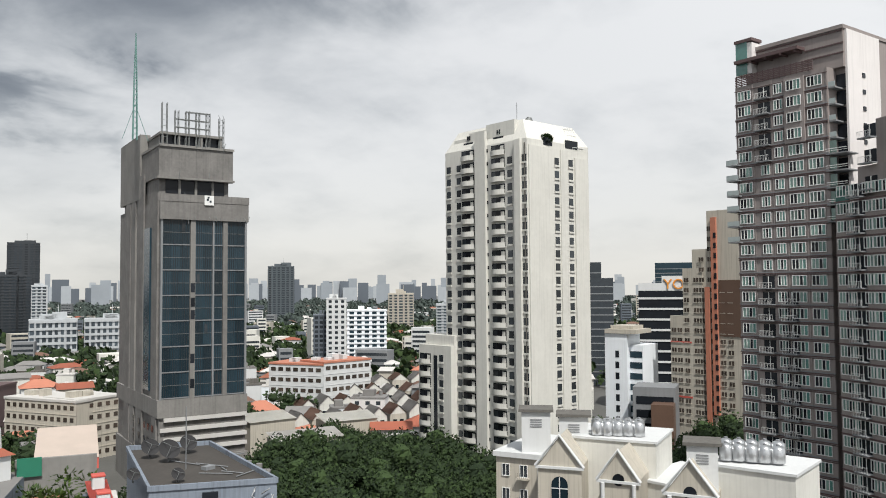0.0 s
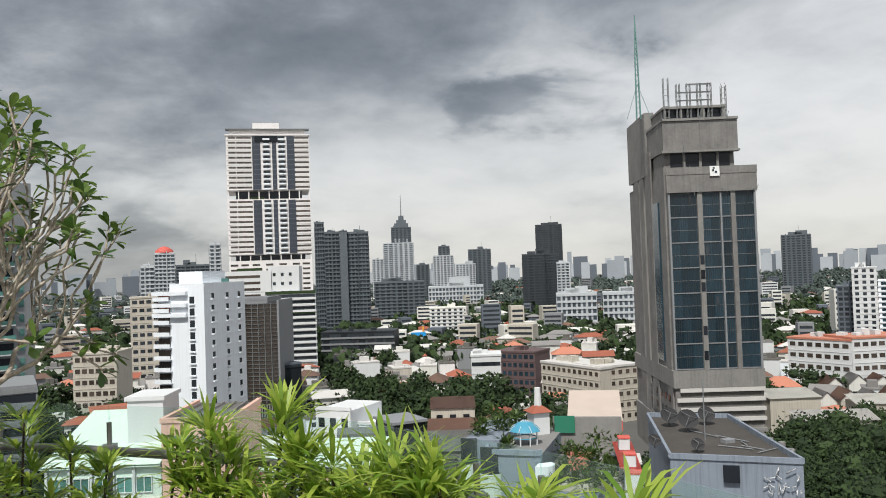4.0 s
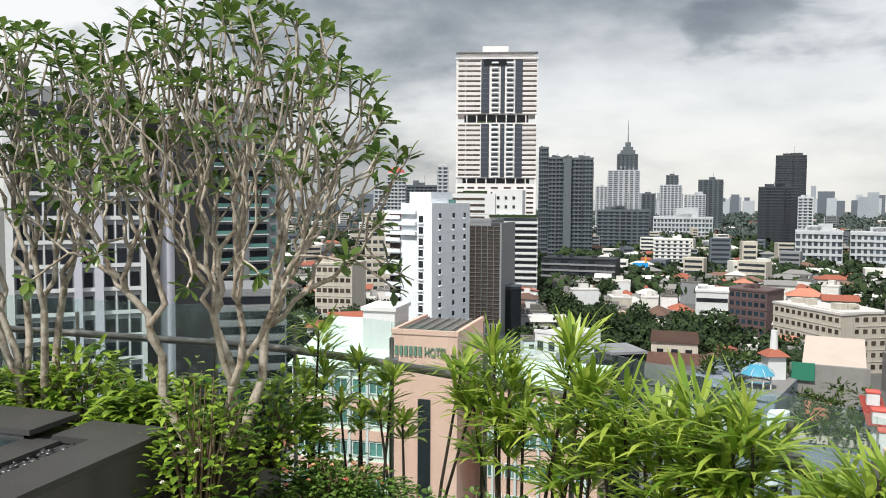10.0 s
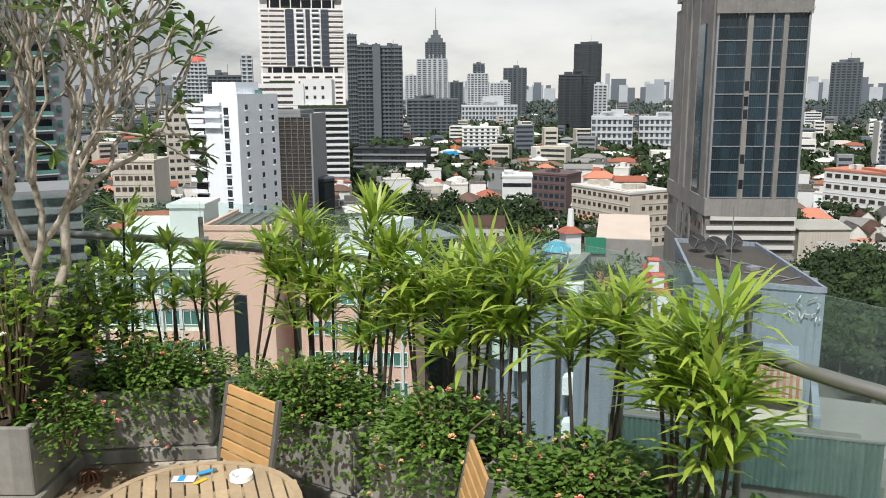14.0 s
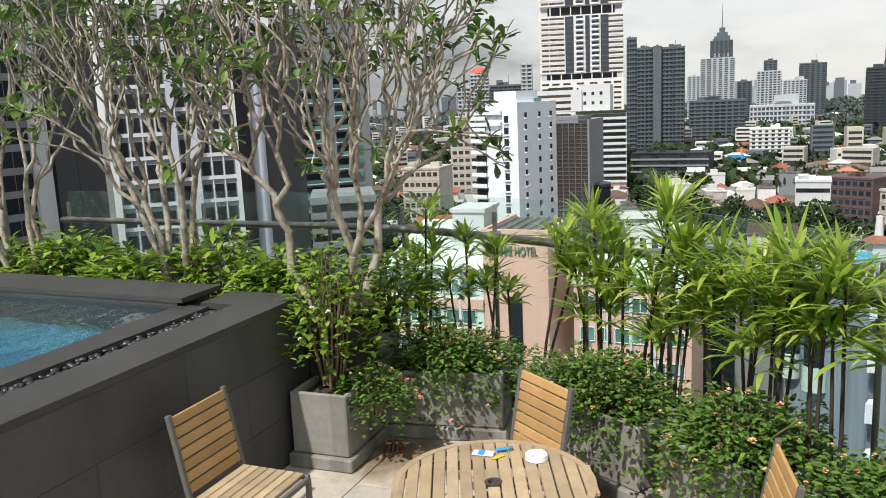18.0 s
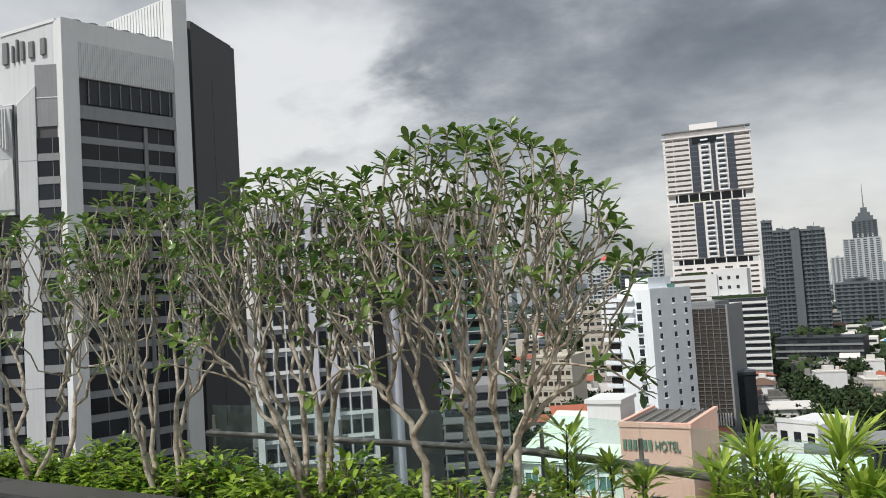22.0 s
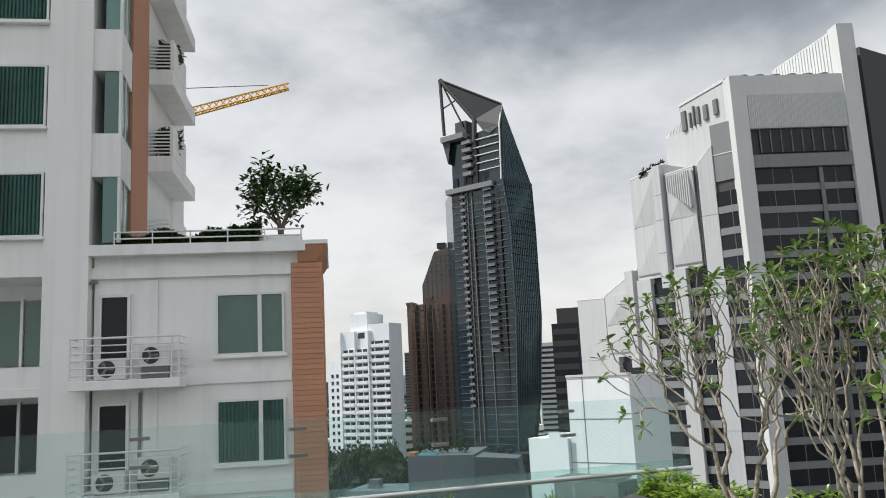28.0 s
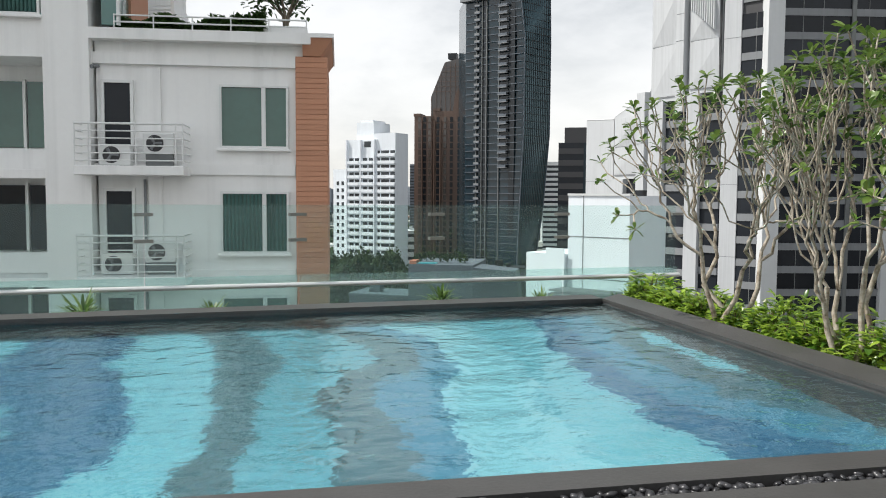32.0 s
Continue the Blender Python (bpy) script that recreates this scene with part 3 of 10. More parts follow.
    tc, mp, n1, n2, ad = N("ShaderNodeTexCoord"), N("ShaderNodeMapping"), N("ShaderNodeTexNoise"), N("ShaderNodeTexNoise"), N("ShaderNodeMath")
    mp.inputs["Scale"].default_value = (1.0, 0.8, 1)
    mp.inputs["Rotation"].default_value = (0, 0, radians(18))
    L(tc.outputs["Object"], mp.inputs[0])
    for n_, s in ((n1, 2.1), (n2, 8.0)):
        n_.inputs["Scale"].default_value, n_.inputs["Detail"].default_value = s, 3
        L(mp.outputs[0], n_.inputs["Vector"])
    ad.operation = 'MULTIPLY_ADD'
    L(n2.outputs[0], ad.inputs[0])
    ad.inputs[1].default_value = 0.3
    L(n1.outputs[0], ad.inputs[2])
    bp.inputs["Strength"].default_value, bp.inputs["Distance"].default_value = 0.4, 0.12
    L(ad.outputs[0], bp.inputs["Height"])
    for q in (tr, gl, fr):
        L(bp.outputs[0], q.inputs["Normal"])
    L(fr.outputs[0], ms.inputs[0])
    L(tr.outputs[0], ms.inputs[1])
    L(gl.outputs[0], ms.inputs[2])
    L(ms.outputs[0], out.inputs[0])
    M['water'] = wm
    g = Geo().add([(*p, ZWATER) for p in quad], [(3, 2, 1, 0)])
    w = part("pool_water", g, 'water')
    w.visible_shadow = False
    tagged(w, "rippling clear blue pool water level with the weir", "water", kind="structure")


pool_water()

# line of the balustrade in plan, from beyond the pool round to the right of the deck
RAIL_Z = 1.42


def smooth_line(pts, n=8):
    out = []
    for i in range(len(pts) - 1):
        p0, p1, p2, p3 = (Vector(pts[max(i - 1, 0)]), Vector(pts[i]), Vector(pts[i + 1]), Vector(pts[min(i + 2, len(pts) - 1)]))
        for k in range(n):
            t = k / n
            out.append(0.5 * ((2 * p1) + (p2 - p0) * t + (2 * p0 - 5 * p1 + 4 * p2 - p3) * t * t + (3 * p1 - p0 - 3 * p2 + p3) * t ** 3))
    out.append(Vector(pts[-1]))
    return out


EDGE = smooth_line([(-4.9, 8.35), (-2.3, 7.45), (-1.05, 6.95), (0.13, 6.1), (0.95, 5.35), (1.62, 4.3), (1.95, 3.7), (2.33, 2.65), (2.6, 1.4), (2.6, -3.0)], 6)
DECK = [(p.x, p.y) for p in EDGE] + [(-9.5, -3.0), (-9.5, 8.0)]


def offset_line(line, d):
    out = []
    for i, p in enumerate(line):
        t = (line[min(i + 1, len(line) - 1)] - line[max(i - 1, 0)]).normalized()
        out.append(p + Vector((t.y, -t.x)) * d)
    return out


def strip(line, d0, d1, z0, z1, g, mi=0):
    a, b = offset_line(line, d0), offset_line(line, d1)
    n = len(line)
    v = [(p.x, p.y, z0) for p in a] + [(p.x, p.y, z0) for p in b] + [(p.x, p.y, z1) for p in a] + [(p.x, p.y, z1) for p in b]
    f = []
    for i in range(n - 1):
        for x, y in ((0, 1), (1, 3), (3, 2), (2, 0)):
            f.append((x * n + i, x * n + i + 1, y * n + i + 1, y * n + i))
    f += [(0, n, 3 * n, 2 * n), (n - 1, 3 * n - 1, 4 * n - 1, 2 * n - 1)]
    return g.add(v, f, mi)


def build_deck():
    g = Geo().prism(DECK[::-1], -0.5, 0.075)
    part("floor", g, 'grout')
    tagged(bpy.data.objects["floor"], "pale sandstone-tiled roof terrace floor", "floor", kind="structure")
    g = Geo()
    strip(EDGE, -0.16, 0.12, -0.5, 0.28, g)
    k = part("kerb", g, 'kerb')
    tagged(k, "grey rendered kerb under the glass balustrade", "kerb", kind="structure")
    # hotel tower below the terrace
    g = Geo().prism([(p.x * 0.985, p.y * 0.985) for p in [Vector(q) for q in DECK]][::-1], GZ, -0.504)
    b = part("hotel_tower", g, 'midgrey')
    tagged(b, "grey rendered hotel tower carrying the roof terrace", "building", kind="structure")
    # raised platform from which the terrace is seen
    g = Geo().prism([(-0.9, -3.0), (2.2, -3.0), (2.2, 1.0), (-0.9, 1.0)], -0.03, 1.0)
    b = part("upper_platform", g, 'tile')
    tagged(b, "raised tiled platform beside the pool deck", "platform", kind="structure")


build_deck()


def build_balustrade():
    t = thing("glass_balustrade", "frameless green-tinted glass balustrade with a steel handrail", "balustrade", kind="structure")
    g = Geo().tube([(p.x, p.y, RAIL_Z) for p in offset_line(EDGE, 0.10)], 0.032, 10)
    part("handrail", g, 'pipe', t, "brushed steel handrail pipe")
    line = EDGE[:-6]
    step = 4
    for i in range(0, len(line) - 1, step):
        seg = line[i:i + step + 1]
        g = Geo()
        strip(seg, -0.006, 0.006, 0.28, 1.72, g)
        p = part("glass_panel", g, 'glass', t)
        p.visible_shadow = False
        q = seg[0]
        g = Geo().tube([(q.x, q.y, 0.28), (q.x, q.y, 1.6)], 0.018, 8)
        g.box(q.x - 0.05, q.y - 0.05, RAIL_Z - 0.02, q.x + 0.05, q.y + 0.05, RAIL_Z + 0.02)
        part("post", g, 'pipe', t)
    # the screen beyond the pool
    a, b = Vector(pool_at(far_a(-1.2) + 1.1, -1.2)), Vector(pool_at(far_a(11) + 1.1, 11))
    n = 7
    for i in range(n):
        p, q = a.lerp(b, i / n), a.lerp(b, (i + 0.995) / n)
        g = Geo()
        strip([p, q], -0.006, 0.006, 0.2, 2.42, g)
        s = part("glass_panel", g, 'glass', t)
        s.visible_shadow = False
        for z in (1.98, 2.3):
            g = Geo().box(p.x - 0.02, p.y - 0.11, z - 0.02, p.x + 0.05, p.y + 0.11, z + 0.02)
            part("clamp", g, 'pipe', t)
    d = (b - a).normalized()
    o = Vector((d.y, -d.x)) * -0.12
    if o.dot(Vector((1, 0))) < 0:
        o = -o
    g = Geo().tube([(a.x + o.x, a.y + o.y, RAIL_Z), (b.x + o.x, b.y + o.y, RAIL_Z)], 0.032, 10)
    part("handrail", g, 'palepipe', t, "bright polished handrail")
    for i in range(n):
        p, q = a.lerp(b, i / n) + o * .5, a.lerp(b, (i + 0.99) / n) + o * .5
        g = Geo()
        strip([p, q], -0.006, 0.006, 0.2, RAIL_Z + .12, g)
        s = part("low_glass_panel", g, 'lowglass', t, "pale green low glass panel")
        s.visible_shadow = False


build_balustrade()


def notice():
    p = Vector(pool_at(far_a(8.3) + 1.0, 8.3))
    t = thing("notice_sign", "small white notice plate hung on the handrail", "sign", T(p.x, p.y, RAIL_Z) @ Matrix.Rotation(math.atan2(-PU.y, -PU.x) + math.pi, 4, 'Z'))
    part("plate", Geo().cbox(-.012, -.14, -.09, .012, .14, .03, .004), ['alu'], t)
    for k in range(3):
        part("text_bar", Geo().box(.0125, -.11, .005 - k * .03, .0145, .11 - .04 * k, .017 - k * .03), ['steel'], t)


notice()

# ---- city: ground and the large towers ----
def build_ground():
    g = Geo()
    n, r = 48, 4800.0
    v = [(0, 0, GZ)] + [(r * math.cos(2 * math.pi * i / n), r * math.sin(2 * math.pi * i / n), GZ) for i in range(n)]
    g.add(v, [(0, 1 + i, 1 + (i + 1) % n) for i in range(n)])
    tagged(part("ground", g, 'asphalt'), "dark city ground of lanes and yards", "ground", kind="structure")


build_ground()


def tower(name, label, l, r, depth, top, body, z0=GZ):
    """A block between two facade corners; returns the thing, its width and height."""
    m, w = front(l, r, z0)
    t = thing(name, label, "building", m)
    h = top - z0
    g = Geo().box(0, 0, 0, w, depth, h)
    part("wall", g, body, t)
    return t, w, h



def sub(parent, name, mats, label="", *boxes):
    """Box-shaped parts of one kind (x0, y0, z0, x1, y1, z1[, material])."""
    for b in boxes:
        ob = part(name, Geo().box(*b), mats, parent, label)
    return ob


# -- unfinished tower wrapped in debris net --
def unfinished_tower():
    m, w = front((-32.9, 203), (-38.5, 209))
    t = thing("unfinished_tower", "unfinished concrete tower wrapped in torn grey debris net with blue glazing", "building", m)
    D = 46.0
    sub(t, "wall", ['net'], "concrete frame under dusty net", (0, 0.4, 0, w, D, 72))
    sub(t, "podium", ['concrete'], "bare concrete podium", (-0.6, -0.3, 0, w + 0.4, D, 10.5), (-0.5, -0.2, 20.4, w + 0.3, D + 0.2, 24.6))
    dark = Geo()
    for k in range(4):
        dark.box(1.2, 0.3, 11.2 + k * 2.4, w - 0.6, 0.39, 12.4 + k * 2.4)
    part("parking_void", dark, ['darkconc'], t)
    for k in range(4):
        z = 12.3 + k * 2.35
        sub(t, "parking_band", ['whiteroof'], "", (1.0 if k % 2 else 0.2, -0.35, z, w + 0.2, 0.0, z + 0.95))
    # glazing between net-covered pilasters
    zs = [24.8 + i * 6.1 for i in range(8)]
    cols = [(0.5, 2.5), (2.55, 4.6), (4.65, 6.9), (8.3, 10.2), (10.25, 12.3), (12.9, 14.9), (16.2, 18.3), (18.35, 20.5)]
    for i in range(7):
        for j, (a, b) in enumerate(cols):
            me = Geo()
            me.box(a, 0.2, zs[i] + 0.25, b, 0.38, zs[i + 1] - 0.05, 0)
            me.box(a, 0.12, zs[i] + 3.0, b, 0.38, zs[i] + 3.12, 1)
            for q in range(1, 4):
                xm = a + (b - a) * q / 4
                me.box(xm - .04, .12, zs[i] + .25, xm + .04, .38, zs[i + 1] - .05, 3)
            if (i * 7 + j * 3) % 11 == 4:
                me.box(a + 0.3, 0.05, zs[i] + 3.3, a + 1.0, 0.25, zs[i] + 5.2, 2)
            part("glass_panel", me, ['bluewin', 'steel', 'gwin', 'charcoal'], t)
        sub(t, "transom", ['midgrey'], "", (0.3, 0.0, zs[i] - 0.05, w - 0.3, 0.36, zs[i] + 0.2))
    for a, b, k in ((7.0, 8.2, 'concrete'), (12.4, 12.8, 'midgrey'), (15.0, 16.1, 'net'), (0.0, 0.45, 'midgrey'), (w - 0.5, w, 'midgrey')):
        sub(t, "pilaster", [k], "", (a, -0.25, 24.6, b, 0.38, 67.5))
    for z in (43.5, 46.5, 50.0, 27.0, 33.0):
        sub(t, "gap_in_net", ['dwin'], "", (7.1, -0.3, z, 8.1, -0.2, z + 2.2))
    sub(t, "net_band", ['net'], "sagging net over the floor edge", (-0.3, -0.6, 67.5, w + 0.3, 0.39, 72.0), (-0.2, -0.7, 71.8, 21.4, -0.5, 73.6))
    # setback storeys
    sub(t, "upper_floor", ['net'], "net-covered setback storeys", (0, 2.4, 78.0, 18.2, D - 2, 85.5), (0.5, 4.2, 72, 17.6, D - 3, 78.1))
    sub(t, "opening", ['dwin'], "", (2.0, 4.0, 74.2, 16.5, 4.15, 77.6))
    for x in (5.0, 9.0, 13.2):
        sub(t, "column", ['concrete'], "", (x, 3.7, 72.0, x + 0.6, 4.3, 78.0))
    sub(t, "floor_slab", ['concrete'], "", (-0.4, 2.2, 77.6, 18.6, 4.5, 78.1), (-0.2, 2.0, 85.4, 18.4, D - 1, 86.0))
    sub(t, "sign", ['alu', 'bluewin'], "white banner with a blue mark", (10.1, -0.95, 71.2, 12.4, -0.8, 73.6), (10.6, -1.0, 72.3, 11.1, -0.95, 72.8, 1), (11.3, -1.0, 71.9, 11.8, -0.95, 72.4, 1), (10.8, -1.0, 72.9, 11.3, -0.95, 73.3, 1))
    # side wrapped in net with slots of glass
    for a, b, k, z0, z1 in ((1.5, 6.0, 'net', 10, 74), (9.0, 15.0, 'bluewin', 26, 66), (16, 23, 'net', 12, 80), (25, 30, 'concrete', 4, 86), (31, 37, 'net', 8, 78)):
        sub(t, "side_panel", [k], "", (-0.45, a, z0, -0.02, b, z1))
    wn = plain_pane("side_window", 1.4, 1.6, M['dwin'])
    grid(t, wn, "side_window", [4, 8, 12, 18, 24], [10, 14, 17.5], y=-0.62, rz=-90)
    sub(t, "core", ['concrete'], "bare lift core", (1.5, 8, 85.9, 9.5, 20, 89.4), (10.8, 10, 85.9, 15.5, 18, 87.6), (-0.5, 20, 74, 2, 44, 91))
    # open top storey: slab edge on stubs, sagging net, props and planks at the floor edges
    sub(t, "floor_slab", ['concrete'], "", (1.2, 6.4, 89.2, 16.8, 20, 89.8))
    for x in (1.6, 5.6, 11.2, 16.2):
        sub(t, "column", ['concrete'], "", (x, 6.6, 86, x + .5, 7.1, 89.2))
    sub(t, "opening", ['dwin'], "", (1.4, 7.4, 86.1, 16.6, 7.5, 89.1))
    rng = random.Random(19)
    for k in range(26):
        x, z = rng.uniform(0, w), rng.choice((67.8, 72.6, 78.4, 85.6))
        if x < 17.5 or z < 74:
            a = .15 if z < 74 else 2.2
            part("prop", Geo().tube([(x, a - .9, z + rng.uniform(-1.5, .4)), (x + rng.uniform(-.8, .8), a - .5, z + rng.uniform(.8, 2.2))], .07, 4), ['steel'], t)
    # steel racks on the roof
    fr = Geo()
    for x in (1.6, 2.8, 4.8, 5.6, 7.4, 8.2, 10.0, 10.8, 12.6, 13.4, 15.9, 17.0):
        zt = 95.4 if 4 < x < 14 else (94.5 if x > 14 else 97)
        for dy in (6.0, 7.0):
            fr.tube([(x, dy, 86), (x, dy, zt)], 0.11, 4)
        for k in range(7):
            fr.tube([(x, 6, 86.5 + k * 1.3), (x, 7, 87.6 + k * 1.3)], 0.06, 4)
    for z in (91.2, 93.2, 95.2):
        for dy in (6, 7):
            fr.tube([(7.4 if z > 94 else 4.8, dy, z), (13.4, dy, z)], 0.12, 4)
    for x in (1.7, 15.9):
        for k in range(6):
            fr.tube([(x, 6, 87 + k * 1.4), (x + 0.9, 6, 87 + k * 1.4)], 0.06, 4)
    part("steel_rack", fr, ['steel'], t, "rusting steel lattice rack")
    g = Geo()
    bx, by = -3.6, 12.0
    for dx, dy in ((-.5, -.5), (.5, -.5), (.5, .5), (-.5, .5)):
        g.tube([(bx + dx, by + dy, 88), (bx + dx * .6, by + dy * .6, 104), (bx, by, 115)], 0.14, 4)
    for k in range(16):
        z, q = 89 + k * 1.4, 0.5 - k * 0.022
        g.tube([(bx - q, by - q, z), (bx + q, by - q, z + 1.2)], 0.06, 4)
        g.tube([(bx + q, by - q, z), (bx - q, by + q, z + 1.2)], 0.05, 4)
    for dx in (-3.0, 3.2):
        g.tube([(bx, by, 97), (bx + dx, by, 88)], 0.08, 4)
    part("mast", g, [mat("green_mast_paint", (0.12, 0.24, 0.22), 0.6)], t, "green lattice derrick mast")


unfinished_tower()


# -- white apartment tower with scalloped balconies --
def apartment_tower_b():
    m, w = front((-52.4, 200), (-58.2, 180))
    t = thing("apartment_tower", "weathered white apartment tower with stacked curved balconies", "building", m)
    D, H = 21.4, 84.0
    g = Geo()
    g.box(0, 0, 0, w, D, H)
    # chamfered crown
    b0, b1 = [(0, 0), (w, 0), (w, D), (0, D)], [(2.6, 2.2), (w - 3.2, 2.2), (w - 3.2, D - 2), (2.6, D - 2)]
    v = [(x, y, H) for x, y in b0] + [(x, y, H + 5.0) for x, y in b1]
    g.add(v, [(i, (i + 1) % 4, 4 + (i + 1) % 4, 4 + i) for i in range(4)] + [(4, 5, 6, 7)])
    part("wall", g, ['bwhite'], t, "stained white render")
    for x0, x1 in ((11.4, 14.9), (24.4, 26.2)):
        sub(t, "pier", ['bwhite'], "", (x0, -0.7, 0, x1, 0, H + (3.5 if x0 < 15 else 0)))
    sub(t, "crown_slope", ['bwhite'], "", (2.4, 0.9, H, 8.0, 2.4, H + 2.9), (8.0, 0.8, H, 14.0, 2.4, H + 4.0), (14.0, 0.7, H, w - 4.4, 2.4, H + 5.0))
    n, p = 27, 3.05
    zs = [2.0 + i * p for i in range(n)]
    bal = Geo()
    bal.box(-2.2, -0.05, 0.0, 2.2, 0.02, 2.35, 1)
    bal.box(-1.9, -0.12, 0.1, -0.7, -0.04, 2.1, 2)
    bal.box(0.9, -0.12, 0.8, 1.9, -0.04, 2.0, 0)
    arc = [(-2.3 + 4.6 * k / 8, -0.35 - 0.75 * math.sin(math.pi * k / 8)) for k in range(9)]
    poly = arc + [(2.3, 0.0), (-2.3, 0.0)]
    bal.prism(poly, -0.2, 0.0, 0)
    v = [(x, y, 0) for x, y in arc] + [(x, y, 1.0) for x, y in arc]
    bal.add(v, [(k, k + 1, 10 + k, 9 + k) for k in range(8)], 0)
    bal.add([(x, y + 0.1, 0.0) for x, y in arc] + [(x, y + 0.1, 1.0) for x, y in arc], [(k + 1, k, 9 + k, 10 + k) for k in range(8)], 0)
    bme = bal.mesh("balcony", ['bwhite', 'dwin', 'gwin'])
    grid(t, bme, "balcony", [8.3, 18.6], zs, y=-0.02)
    slit = Geo().box(-0.75, -0.04, 0.55, 0.75, 0.05, 2.2, 0)
    slit.box(-0.85, -0.22, 0.1, 0.85, 0.0, 0.5, 1)
    sme = slit.mesh("window", ['gwin', 'bwhite'])
    grid(t, sme, "window", [1.3, 5.0, 22.4, 26.9], zs[:-1], y=-0.02)
    thin = plain_pane("slot", 0.35, 0.8, M['dwin'], 0.08)
    grid(t, thin, "slot", [15.1], [z + 1.4 for z in zs[::1]], y=-0.02)
    grid(t, sme, "window", [10.0, 14.9], zs[:-1], y=w + 0.02, rz=90)
    sub(t, "side_rib", ['bwhite'], "", (w, 0.4, 0, w + 0.35, 8.6, H - 1.5), (w, 11.2, 0, w + 0.25, 13.6, H - 1.5), (w, 16.2, 0, w + 0.35, 20.8, H - 3))
    sub(t, "roof_opening", ['dwin'], "", (w - 0.02, 5.5, H - 1.0, w + 0.04, 8.5, H + 0.9), (w - 0.02, 13.0, H - 1.0, w + 0.04, 17.5, H + 1.0))
    sub(t, "downpipe", ['darkconc'], "", (w - 0.7, -0.2, 20, w - 0.45, 0, H - 1))
    sub(t, "roof_plant", ['whiteroof', 'darkconc'], "", (6, 6, H + 4.9, 12, 12, H + 5.5), (20, 8, H + 4.9, 21.5, 9.5, H + 5.6, 1))
    g = Geo().tube([(20, 5, H + 4.9), (20, 5, H + 10)], 0.06, 4)
    g.tube([(w - 5, 6, H + 4.9), (w - 4.6, 6, H + 6.2)], [1.4, 0.5], 10)
    part("aerial", g, ['steel'], t)
    # openings under the crown, a roof plant and a glazed corner
    for x in (8.3, 18.6):
        sub(t, "roof_opening", ['dwin'], "", (x - 2.1, 0.55, H + .4, x + 1.2, 0.92, H + 1.7), (x - .9, .55, H + 2.3, x - .6, .92, H + 3.3), (x - .2, .55, H + 2.3, x + .1, .92, H + 3.3))
    rng = random.Random(12)
    lf = Geo()
    for k in range(240):
        d = Vector((rng.gauss(0, 1), rng.gauss(0, 1), rng.gauss(.3, .7))).normalized()
        clump(lf, Vector((w - .4, 7.0, H + .5)) + Vector((d.x * .8, d.y * 1.3, d.z * .8)), d, Vector((rng.random(), rng.random(), 1)), .7, .4)
    part("balcony_plant", lf, ['citygreen'], t, "bushy green plant on a top balcony")
    g = Geo()
    for k in range(5):
        g.tube([(w + .1, 15.5 + k, H - 1), (w - 2.9, 15.6 + k * .85, H + 4.9)], .06, 4)
    for k in range(4):
        g.tube([(w + .1 - k * .9, 15.5, H - .5 + k * 1.6), (w + .1 - k * .9, 19.5 - k * .3, H - .5 + k * 1.6)], .06, 4)
    part("corner_glazing_bars", g, ['alu'], t)
    # lower wing
    m2, w2 = front((-50.45, 206), (-52.7, 196))
    u = thing("apartment_wing", "lower white apartment wing with balconies and a dark slot", "building", m2)
    sub(u, "wall", ['bwhite'], "", (0, 0, 0, w2, 16, 36.5), (1.5, 1, 36.5, w2, 14, 39))
    grid(u, bme, "balcony", [2.6], [1.5 + i * 3.05 for i in range(11)], y=-0.02)
    sub(u, "slot", ['dwin'], "", (6.0, -0.05, 0, 7.4, 0.02, 34))
    grid(u, sme, "window", [9.0], [1.5 + i * 3.05 for i in range(11)], y=-0.02)


apartment_tower_b()


# -- taupe residential towers --
M['palerail'] = mat("pale_glass_rail", (0.34, 0.39, 0.39), 0.3, var=.2, scale=1)


